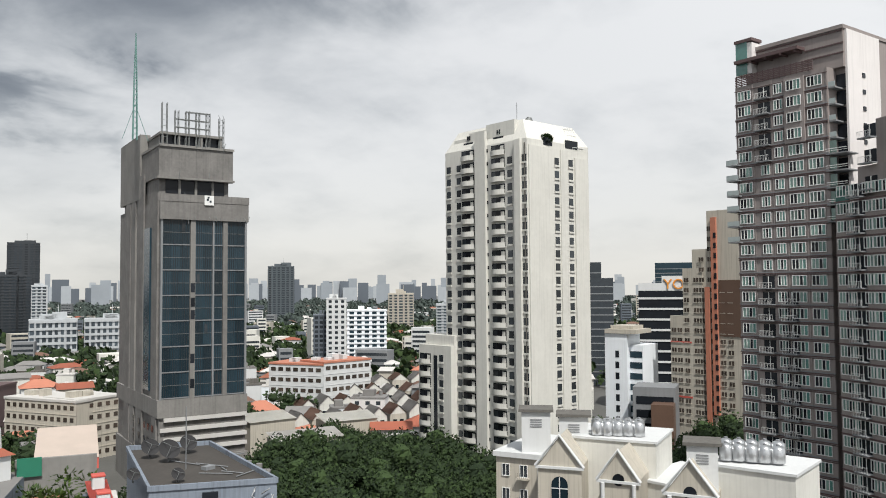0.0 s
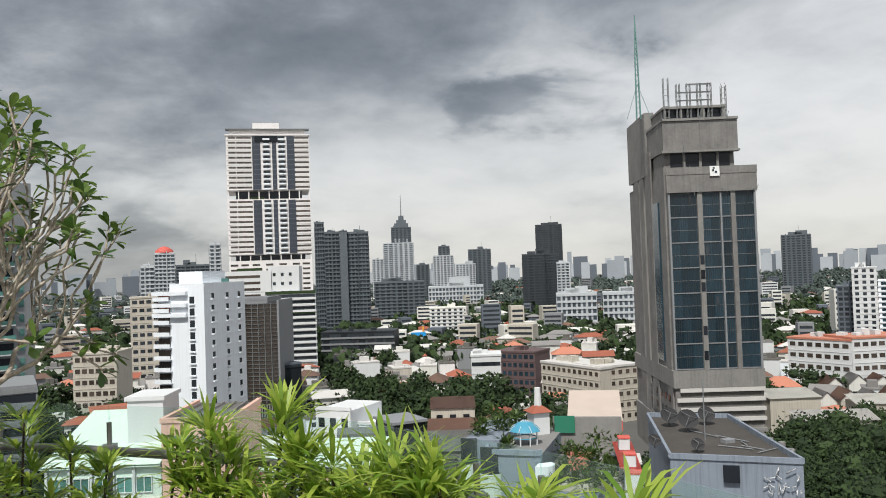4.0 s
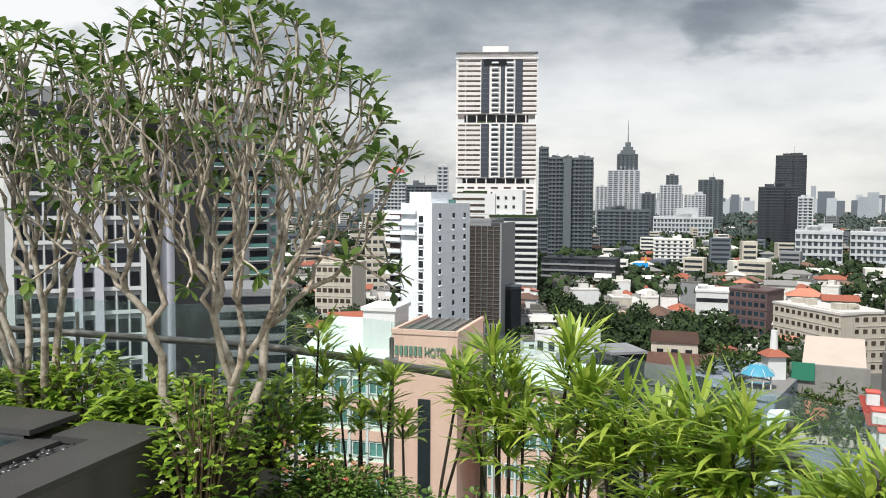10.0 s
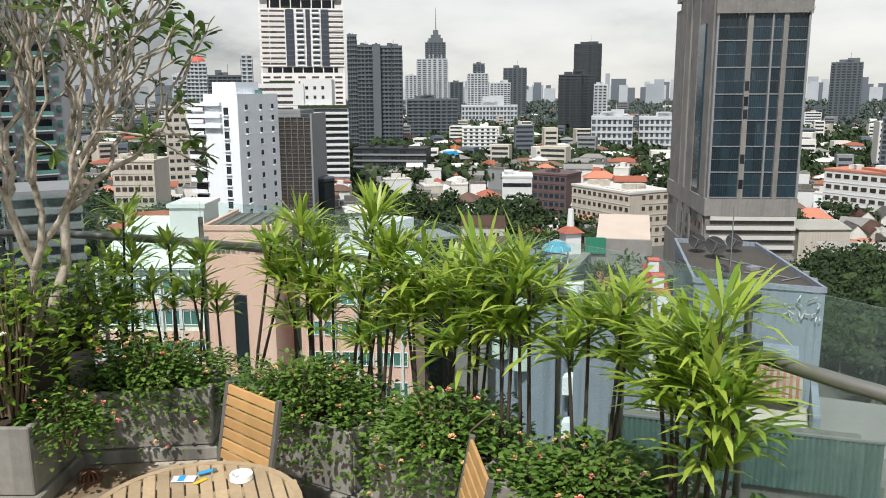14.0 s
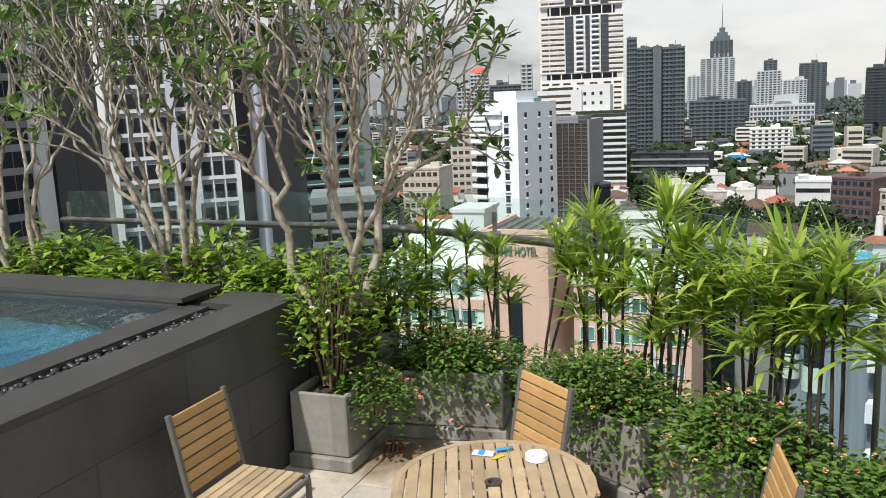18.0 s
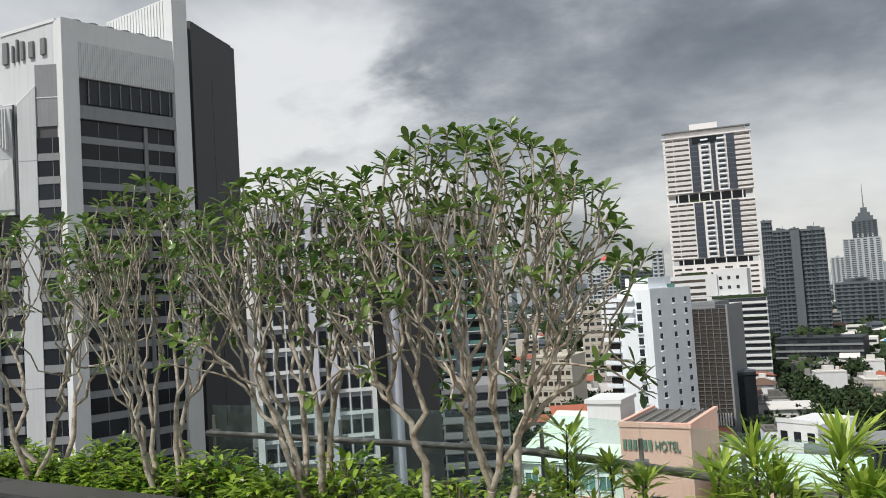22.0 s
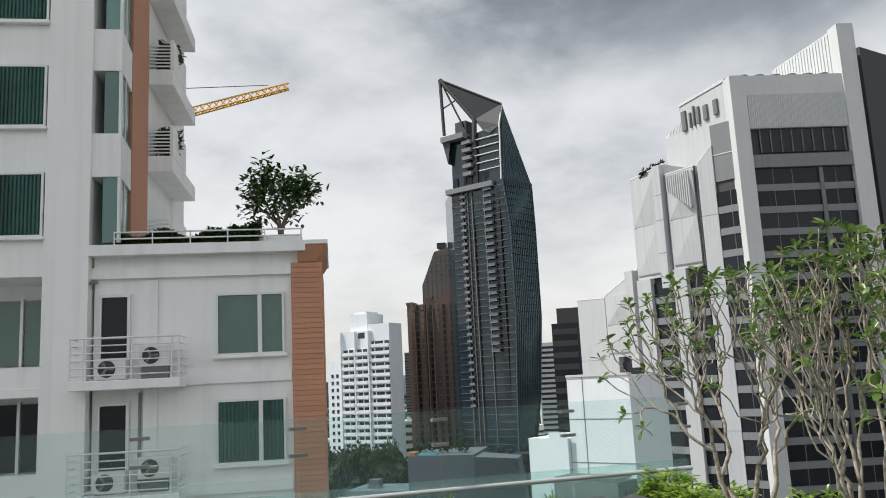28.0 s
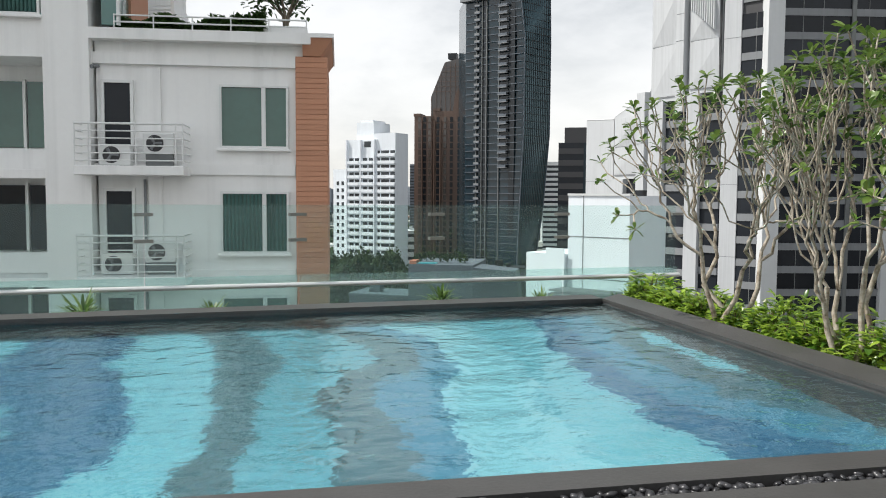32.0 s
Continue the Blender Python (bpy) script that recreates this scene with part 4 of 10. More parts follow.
def taupe_tower():
    m, w = front((-72.35, 165), (-77.95, 155.5))
    t = thing("residential_tower", "tall taupe residential tower with plum bands and teal-glazed windows", "building", m)
    D, ZT = 20.0, 88.9
    sub(t, "wall", ['taupe'], "taupe tiled wall", (0, 0, 0, w, D, ZT), (1.2, 2.0, ZT, w + 1.9, D, 95.6), (w, 3.2, 0, w + 1.9, D, ZT))
    sub(t, "roof_cornice", ['taupe'], "", (1.0, 1.7, 95.6, w + 2.1, D, 96.3))
    for z in (95.2, 93.0, 91.3):
        sub(t, "dark_band", ['plum'], "", (w * .72 if z < 94 else 1.1, 1.8, z, w + 2.0, 2.0, z + .22))
    # green screen on the far corner, canopy and slatted screen under the roof
    sub(t, "roof_screen", ['teal'], "green glazed roof screen", (0.0, 0.4, 91.2, 2.4, 0.6, 97.4))
    sub(t, "screen_box", ['pinkish'], "", (2.4, 0.5, 91.2, 3.4, 3.5, 97.2), (0.0, 0.62, 91.2, 2.4, 3.5, 97.2))
    sub(t, "screen_cap", ['plum'], "", (-.2, 0.2, 97.4, 3.6, 3.6, 98.0))
    sub(t, "canopy", ['plum'], "dark roof canopy", (0.2, -0.6, 93.3, 13.2, 2.0, 93.9))
    for x in (3.5, 6.6, 9.6, 12.4):
        sub(t, "canopy_beam", ['plum'], "", (x, -.4, 92.9, x + .3, 2.0, 93.3))
    for k in range(6):
        sub(t, "slat", ['plum'], "", (0.1, -.15, 89.0 + k * .33, w * .86, 0.0, 89.2 + k * .33))
    for k in range(14):
        sub(t, "slat_post", ['plum'], "", (.2 + k * 1.12, 0.004, 88.9, .35 + k * 1.12, .12, 91))
    sub(t, "corner_slab", ['pinkish'], "plain pale pink stair slab", (w + 1.9, 2.6, 0, w + 2.3, 14.0, 95.6))
    ww = plain_pane("stair_window", 1.0, 0.8, M['dwin'], 0.1)
    grid(t, ww, "stair_window", [8.0], [64 + 3.0 * i for i in range(9)], y=w + 2.32, rz=90)
    M['curtained'] = mat("curtained_window_glass", (0.17, 0.26, 0.23), 0.25, var=.4, scale=.6, fine=3, rnd=.5, spec=.6)

    def bay(wd, panes, seed):
        g = Geo()
        rng = random.Random(seed)
        a = wd / panes
        for k in range(panes):
            x = -wd / 2 + k * a
            g.box(x, -0.03, .5, x + a, .06, 2.15, rng.choice((0, 0, 1, 2)))
        for k in range(panes + 1):
            x = -wd / 2 + k * a
            g.box(x - .06, -.13, .45, x + .06, -.03, 2.2, 3)
        g.box(-wd / 2 - .06, -.14, 2.15, wd / 2 + .06, -.03, 2.27, 3)
        g.box(-wd / 2 - .06, -.14, .38, wd / 2 + .06, -.03, .5, 3)
        return g.mesh("window", ['curtained', 'dwin', 'teal', 'alu'])

    wide, pair = [bay(2.7, 4, 3), bay(2.7, 4, 5)], [bay(1.7, 3, 7), bay(1.7, 3, 8)]
    wme, wme2 = wide[0], pair[0]
    p = 2.95
    zs = [85.6 - i * p for i in range(28)]
    for i, z in enumerate(zs):
        lim = 99 if i < 14 else 0
        grid(t, wide[i % 2], "window", [w * .105, w * .665] if i > 3 else [w * .105], [z], y=-.02, limit=lim)
        grid(t, wide[(i + 1) % 2], "window", [w * .87], [z], y=-.02, limit=lim)
        grid(t, pair[i % 2], "window", [w * .485] + ([w * .33] if 4 < i < 12 else []), [z], y=-.02, limit=lim)
    # top storeys of the middle bays set a little forward
    for z in zs[:4]:
        part("window", wide[1], None, t, m=T(w * .665, -.45, z))
    sub(t, "bay_wall", ['taupe'], "", (w * .56, -.42, zs[3] - .4, w * .77, 0, 88.2))
    rail = Geo().box(-1.4, -1.3, -.2, 1.4, 0, 0, 0)
    for k in range(10):
        rail.box(-1.4 + k * .305, -1.3, 0, -1.37 + k * .305, -1.27, .95, 1)
    rail.box(-1.4, -1.32, .95, 1.4, -1.26, 1.02, 1)
    rail.box(-1.2, -.04, .0, 1.2, .03, 2.2, 2)
    rail.box(-.05, -.1, 0, .05, -.04, 2.2, 1)
    bme = rail.mesh("balcony", ['midgrey', 'alu', 'dwin'])
    grid(t, bme, "balcony", [w * .33], zs[:5] + zs[12:26], y=-.03, limit=24)
    grid(t, bme, "balcony", [w * .58], zs[13:26], y=-.05, limit=13)
    # balconies round the far corner and wide ones at the near corner
    side = Geo().box(-1.6, -1.2, -.25, 1.0, 1.6, 0, 0)
    side.box(-1.6, -1.2, .05, 1.0, -1.16, .95, 1)
    side.box(-1.6, -1.16, .05, -1.56, 1.6, .95, 1)
    grid(t, side.mesh("corner_balcony", ['midgrey', 'palerail']), "corner_balcony", [0.0], zs[4:10], y=0.0)
    for z in zs[:4]:
        sub(t, "recess", ['dwin'], "", (w + .1, 2.9, z - .3, w + 1.6, 3.22, z + 2.2))
        sub(t, "terrace_slab", ['midgrey'], "", (w, 0.2, z - .55, w + 1.2, 3.2, z - .3))
        sub(t, "terrace_rail", ['palerail'], "", (w, 0.2, z - .25, w + 1.2, .28, z + .6))
    for z in zs[4:9]:
        sub(t, "terrace_slab", ['midgrey'], "", (w * .98, -.6, z - .5, w + 3.4, 3.2, z - .28))
        sub(t, "terrace_rail", ['alu'], "", (w * .98, -.6, z + .45, w + 3.4, -.54, z + .55), (w * .98, -.6, z + .1, w + 3.4, -.55, z + .16))
        sub(t, "terrace_window", ['curtained'], "", (w * .99, .1, z - .1, w + 1.2, .2, z + 2.0))
        sub(t, "recess", ['dwin'], "", (w + .1, 2.9, z - .2, w + 1.6, 3.22, z + 2.1))
    # thin dark mouldings and pale floor edges
    for i, z in enumerate(zs):
        sub(t, "band", ['plum'], "", (-0.1, -0.2, z - 0.35, w, 0.0, z - 0.18))
        sub(t, "floor_edge", ['midgrey'], "", (-0.05, -0.14, z - 0.17, w, 0.0, z + 0.02))
        sub(t, "band", ['plum'], "", (-0.1, -0.16, z + 2.32, w, 0.0, z + 2.44))
    for x in (w * .20, w * .415, w * .56, w * .765, w * .99):
        sub(t, "pier", ['taupe'], "", (x - .10, -0.1, 0, x + .10, -0.0, ZT))
    zs = zs[::-1]
    # stepped lower block beside it
    m, w = front((-78.2, 151), (-84.5, 136))
    t = thing("residential_tower", "stepped lower taupe tower block with balconies", "building", m)
    sub(t, "wall", ['taupe'], "", (0, 0, 0, w, 20, 64), (4, 1.0, 64, w, 20, 70), (5, 4, 70, w, 20, 78))
    sub(t, "dark_joint", ['dwin'], "", (-1.2, 1.5, 0, 0, 3, 66))
    grid(t, wme, "window", [1.8, 8.5, 13.0], zs[:21], y=-0.02, limit=70)
    grid(t, bme, "balcony", [5.0], zs[:21], y=-0.03, limit=30)
    grid(t, wme2, "window", [3.3, 6.8, 10.8], zs[:21], y=-0.02, limit=20)
    for z in zs[:21]:
        sub(t, "band", ['plum'], "", (-0.1, -0.2, z - 0.55, w, 0.0, z - 0.32))
    grid(t, bme, "balcony", [6.8], [66, 70.3, 74.4], y=0.9)
    sub(t, "roof_screen", ['teal'], "", (0.2, -0.1, 64, 2.8, 0.1, 66.5))


taupe_tower()


# -- stepped beige block with a red stripe, offices and small towers beside it --
def beige_block():
    m, w = front((-67.8, 252), (-72.6, 240))
    t = thing("apartment_block", "stepped beige apartment block with an orange-red stair stripe", "building", m)
    z1, z2, z3 = up_at(-2.0, 250) - GZ, up_at(2.5, 246) - GZ, up_at(5.1, 243) - GZ
    sub(t, "wall", ['cream'], "", (0, 0, 0, 4.4, 22, z1), (4.4, 0, 0, 10.8, 22, z2 - 5.5), (7.4, 0.4, 0, 12.4, 22, z2), (12.4, 0.3, 0, w + 4, 22, z3))
    sub(t, "stair_stripe", ['orange'], "orange-red stair tower face", (14.0, -0.5, 14, 15.6, 0.3, z3 - 2), (11.8, -0.5, 10, 13.2, 0.0, z2 - 11))
    g = Geo()
    for k in range(int((z3 - 20) / 2.9)):
        g.box(14.9, -0.6, 15 + k * 2.9, 15.7, -0.5, 16.6 + k * 2.9)
    part("stair_opening", g, ['dwin'], t)
    win = Geo().box(-0.75, -0.05, 0.5, 0.75, 0.05, 1.75, 0)
    win.box(-0.05, -0.1, 0.5, 0.05, 0, 1.75, 1)
    win.box(-0.85, -0.2, 0.35, 0.85, 0, 0.5, 1)
    me = win.mesh("window", ['brownwin', 'cream'])
    p = 2.95
    zf = lambda top: [10 + i * p for i in range(int((top - 11) / p))]
    grid(t, me, "window", [1.2, 3.2], zf(z1), y=-0.02, limit=60)
    grid(t, me, "window", [5.6, 8.8], zf(z2 - 6), y=-0.02, limit=60)
    grid(t, me, "window", [10.6], zf(z2), y=-0.02, limit=40)
    grid(t, me, "window", [16.9, 19.3], zf(z3 - 18), y=0.25, limit=60)
    grid(t, me, "window", [13.2], zf(z3), y=0.25, limit=60)
    sub(t, "brown_face", ['bronze'], "", (15.9, 0.1, z3 - 36, w + 3, 0.29, z3 - 20))
    for z in (z1 - 8, z1 - 24):
        sub(t, "red_line", ['red'], "", (0, -0.1, z, 7, 0, z + 0.5))
    # office with white bands and its orange roof sign
    m, w = front((-65.7, 330), (-70.0, 330))
    t = thing("office_block", "dark glass office block with white floor bands and a roof sign", "building", m)
    h = up_at(-0.3, 330) - GZ
    sub(t, "wall", ['dwin'], "", (0, 0, 0, w, 25, h))
    for k in range(11):
        sub(t, "band", ['white'], "", (-0.2, -0.3, 4 + k * 4.15, w, 0.0, 4.8 + k * 4.15))
    sub(t, "roof_wall", ['white'], "", (0, 0, h, 9, 20, h + 3), (9, 0.2, h, w, 20, h + 5.8))
    cu = bpy.data.curves.new("letters", 'FONT')
    cu.body, cu.size, cu.extrude = "YOUR WI", 5.6, 0.2
    ob = new("sign_letters", cu)
    dg = bpy.context.evaluated_depsgraph_get()
    me = bpy.data.meshes.new_from_object(ob.evaluated_get(dg))
    bpy.data.objects.remove(ob)
    me.materials.clear()
    me.materials.append(mat("orange_sign_letters", (0.62, 0.24, 0.03), 0.5))
    part("sign_letters", me, None, t, "large orange sign letters", T(9.6, -0.1, h + 0.7) @ Matrix.Rotation(radians(90), 4, 'X'))
    # grey-white slim tower in front of it, rounded roof
    m, w = front((-63.4, 255), (-66.0, 250))
    t = thing("slim_tower", "slim white stair tower with blue-banded offices behind", "building", m)
    h = up_at(-2.9, 252) - GZ
    sub(t, "wall", ['bluewhite'], "", (0, 0, 0, 7.2, 10, h - 1.5), (0, 2, 0, 11.4, 14, h - 5))
    sub(t, "roof_cap", ['cream'], "", (0.2, -0.5, h - 1.5, 10.5, 11, h - 0.2), (1.5, 1, h - 0.2, 8.8, 9, h + 0.9))
    for k in range(8):
        sub(t, "window_band", ['bluewin'], "", (7.3, 1.9, 6 + k * 3.3, 11.2, 1.99, 7.9 + k * 3.3))
        sub(t, "opening", ['dwin'], "", (3.4, -0.05, 6 + k * 3.3, 4.6, 0.02, 8 + k * 3.3))
    # glass offices between the towers
    for l, r, d, el, k in (((-62.0, 420), (-64.0, 420), 30, 0.6, 'gwin'), ((-62.0, 430), (-63.2, 430), 30, 1.7, 'gwin'), ((-66.8, 700), (-69.5, 700), 30, 1.6, 'bluewin')):
        m, w = front(l, r)
        t = thing("glass_office", "grey glass office building with thin floor lines", "building", m)
        h = up_at(el, l[1]) - GZ
        sub(t, "wall", [k], "", (0, 0, 0, w, d, h))
        for i in range(int(h / 3.6)):
            sub(t, "floor_line", ['midgrey'], "", (-0.1, -0.15, i * 3.6, w + 0.1, 0, i * 3.6 + 0.5))
    # green podium terraces and parking decks
    m, w = front((-62.6, 235), (-67.9, 232))
    t = thing("parking_podium", "grey stepped parking podium with planted edges", "building", m)
    sub(t, "wall", ['midgrey'], "", (0, 0, 0, w, 18, 9), (10, 6, 9, w, 18, 22))
    for k in range(5):
        sub(t, "deck_void", ['dwin'], "", (11 if k > 1 else 0.5, 5.9 if k > 1 else -0.05, 2 + k * 3.8, w - 0.5, 6.05 if k > 1 else 0.1, 4.2 + k * 3.8))
    sub(t, "brown_panel", ['bronze'], "", (w - 6, -0.3, 0, w, 5.8, 18))


beige_block()

# -- white and pink tower with dark window stripes --
def stripe_tower():
    m, w = front((-2.3, 505), (-7.95, 505))
    t = thing("striped_tower", "tall pale pink tower with dark glazed stripes and open refuge floors", "building", m)
    H, D = 138.0, 34.0
    for z0, z1 in ((0, 61.0), (64.5, 98.5), (104.0, 137.5)):
        sub(t, "wall", ['pinkish'], "", (0, 0, z0, w, D, z1))
    sub(t, "refuge_core", ['pinkish'], "", (5, 4, 61, w - 5, D - 4, 64.6), (6, 4, 98, w - 6, D - 4, 104.2))
    for z in (61.0, 98.5):
        for k in range(9):
            sub(t, "refuge_column", ['pinkish'], "", (0.3 + k * (w - 1.2) / 8, 0.2, z, 0.9 + k * (w - 1.2) / 8, 1.0, z + (3.5 if z < 90 else 5.5)))
    sub(t, "refuge_void", ['dwin'], "", (4, 3.8, 61.2, w - 4, 3.98, 64.3), (5, 3.8, 99, w - 5, 3.98, 103.6))
    sub(t, "sky_garden", ['citygreen'], "", (12, 0.3, 98.5, 22, 2.5, 99.6))
    sub(t, "roof_slab", ['pinkish'], "", (-0.6, -0.6, 137.5, w + 0.6, D, 138.3), (2, 2, 138.3, w - 2, D, 141.2), (16, 4, 141, 32, 20, 146))
    sub(t, "roof_void", ['dwin'], "", (17, -0.7, 133.5, 31, 0.1, 137.2))
    sub(t, "roof_edge", ['steel'], "", (-0.3, -0.3, 141.2, w + 0.3, 6, 141.8))
    win = Geo().box(-2.2, -0.06, 0.9, 2.2, 0.06, 2.1, 0)
    me = win.mesh("window", ['brownwin'])
    win = Geo().box(-0.9, -0.06, 0.6, 0.9, 0.06, 2.0, 0)
    me2 = win.mesh("window", ['gwin'])
    strip_ = Geo().box(-1.9, -0.3, 0, 1.9, 0.05, 33.0, 0)
    for k in range(11):
        strip_.box(-1.95, -0.42, k * 3.05, 1.95, -0.3, k * 3.05 + 0.3, 1)
    sme = strip_.mesh("dark_stripe", [mat("navy_glazed_stripe", (0.035, 0.042, 0.058), 0.4), 'slate'])
    bal = Geo().box(-2.1, -1.0, 0, 2.1, 0, 0.9, 0)
    bal.box(-2.0, -0.08, 0.9, 2.0, 0.02, 2.4, 1)
    bme = bal.mesh("balcony", ['bluewhite', 'gwin'])
    for z0 in (64.9, 104.2):
        zs = [z0 + i * 3.05 for i in range(11)]
        for x, k in ((.36, 1.30), (.575, .68), (.775, 1.2)):
            part("dark_stripe", sme, None, t, "", T(w * x, 0, z0) @ Matrix.Diagonal((k, 1, 1, 1)))
        grid(t, bme, "balcony", [w * .48, w * .665], zs, y=-0.32)
        grid(t, me, "window", [w * .07, w * .165, w * .255, w * .865, w * .95], zs, y=-0.02, limit=36)
        g = Geo()
        for z in zs:
            g.box(-0.05, -0.25, z - 0.1, w * .29, 0, z + 0.55)
            g.box(w * .835, -0.25, z - 0.1, w + 0.05, 0, z + 0.55)
        part("spandrel_band", g, ['pinkish'], t)["kind"] = "stuff"
        grid(t, me2, "window", [6, 14, 22, 29], zs, y=-0.03, rz=-90, limit=60)
        grid(t, me2, "window", [4, 10, 16], zs, y=w + 0.03, rz=90, limit=60)
    zs = [2 + i * 3.05 for i in range(19)]
    grid(t, me, "window", [3.2, 9.4, 16, 24, 32, 40, 46], zs, y=-0.02, limit=140)
    # stepped white block at its foot
    m, w = front((-1.75, 420), (-7.0, 415))
    u = thing("terraced_block", "white terraced apartment block with planted roof edges", "building", m)
    h1, h2 = up_at(0.75, 418) - GZ, up_at(-1.2, 410) - GZ
    sub(u, "wall", ['white'], "", (0, 0, 0, w * 0.64, 22, h1 - 2), (w * 0.6, 1, 0, w, 20, h1), (w * 0.58, -6, 0, w + 8, 0.9, h2))
    for k in range(4):
        sub(u, "window_band", ['brownwin'], "", (1, -0.08, h1 - 5.5 - k * 3.2, w * 0.5, 0.05, h1 - 4.2 - k * 3.2))
    for k in range(3):
        for j in range(3):
            sub(u, "window", ['gwin'], "", (w * 0.66 + j * 4, 0.9, h1 - 5 - k * 4.6, w * 0.66 + j * 4 + 1.4, 1.02, h1 - 3.4 - k * 4.6))
    sub(u, "planting", ['citygreen'], "", (w * 0.58, -6.3, h2, w + 8.2, -4, h2 + 1.4), (w * 0.6, -6.6, h2 - 10, w + 8, -6.0, h2 - 8.6), (8, 0, h1 - 2, 20, 4, h1 - 0.6))
    for k in range(11):
        z = h2 - 3.0 - k * 3.1
        sub(u, "balcony_band", ['white', 'gwin'], "", (w * 0.6, -7.0, z, w + 8.6, -6.0, z + 1.1), (w * 0.6, -6.1, z + 1.15, w + 8, -5.95, z + 2.7, 1))


stripe_tower()


# -- cool white slab with balconies, dark glazed office beside it --
def white_slab():
    m, w = front((2.45, 222), (-0.64, 214))
    t = thing("apartment_slab", "cool white apartment slab with stacked balconies and blank wall", "building", m)
    H, D = 49.8, 20.0
    sub(t, "wall", ['bluewhite'], "", (4.2, 0, 0, w, D, H), (0.4, 0.6, 0, 4.3, D, H - 2.0), (5.0, 3, H, 12, 14, H + 3.0))
    p = 3.02
    zs = [H - 4.4 - i * p for i in range(15)]
    bal = Geo().box(-2.4, -1.6, 0, 2.4, 0, 0.15, 0)
    bal.box(-2.4, -1.6, 0.15, 2.4, -1.45, 1.05, 0)
    bal.box(-2.4, -1.5, 0.15, -2.3, 0, 1.05, 0)
    bal.box(-1.9, -0.05, 0.15, 1.6, 0.05, 2.5, 1)
    bme = bal.mesh("balcony", ['bluewhite', 'brownwin'])
    grid(t, bme, "balcony", [2.1], zs, y=0.58)
    sub(t, "orange_wall", ['orange'], "", (0.6, 0.5, H - 4.2, 8.5, 0.7, H - 3.0), (0.6, 0.5, H - 7.4, 8.5, 0.7, H - 6.0))
    sub(t, "eave_band", ['bluewhite'], "", (-0.6, -1.0, H - 3.0, 9.5, 0.5, H - 2.0), (-0.6, -1.0, H - 6.0, 9.5, 0.5, H - 5.0), (-0.6, -1.0, H - 8.6, 9.5, 0.5, H - 7.6))
    g = Geo()
    for i in range(15):
        z = H - 4 - i * p
        g.box(10.0, -0.05, z - 1.2, 11.4, 0.04, z + 0.6, 0)
        g.box(9.9, -0.4, z - 1.6, 11.6, 0, z - 1.3, 1)
    part("stair_window", g, ['gwin', 'bluewhite'], t)
    sw = Geo().box(-0.6, -0.05, 0.4, 0.6, 0.05, 1.7, 0)
    sw.box(-0.8, -0.5, 0.0, 0.8, 0, 0.3, 1)
    sme = sw.mesh("window", ['gwin', 'bluewhite'])
    grid(t, sme, "window", [4.0, 11.0, 17.0], zs, y=w + 0.02, rz=90)
    sub(t, "roof_rail", ['teal'], "", (w - 4, D - 8, H, w, D - 7.8, H + 1.0))
    # dark office
    m, w = front((-2.45, 262), (-5.45, 258))
    u = thing("dark_office", "dark bronze glass office block with horizontal louvres", "building", m)
    H = up_at(-1.35, 260) - GZ
    sub(u, "wall", ['brownwin'], "", (0, 0, 0, w, 16, H - 2))
    sub(u, "parapet", ['midgrey'], "", (-0.2, -0.2, H - 2, w * 0.8, 16, H), (w, 0, 0, w + 0.6, 18, H - 1))
    g = Geo()
    for k in range(int(H / 1.25) - 2):
        g.box(-0.1, -0.25, 6 + k * 1.25, w, 0, 6.1 + k * 1.25)
    part("louvre", g, ['steel'], u)
    for k in range(7):
        sub(u, "mullion", ['steel'], "", (k * w / 7, -0.3, 6, k * w / 7 + 0.2, 0, H - 2))
    sub(u, "base_screen", ['midgrey'], "", (0, -0.6, 0, w, 0, 7))
    g = Geo()
    for k in range(18):
        g.box(k * w / 18, -0.75, 7.2, k * w / 18 + 0.35, -0.3, 11)
    part("fin", g, ['pinkish'], u)
    m, w = front((-5.5, 262), (-7.0, 266))
    u = thing("dark_office", "small dark glass annexe", "building", m)
    sub(u, "wall", ['gwin'], "", (0, 0, 0, w, 12, 22), (0, -0.2, 21.5, w, 0, 22.4))
    sub(u, "parapet", ['slate'], "", (-0.1, -0.1, 22, w + 0.1, 12, 23))


white_slab()


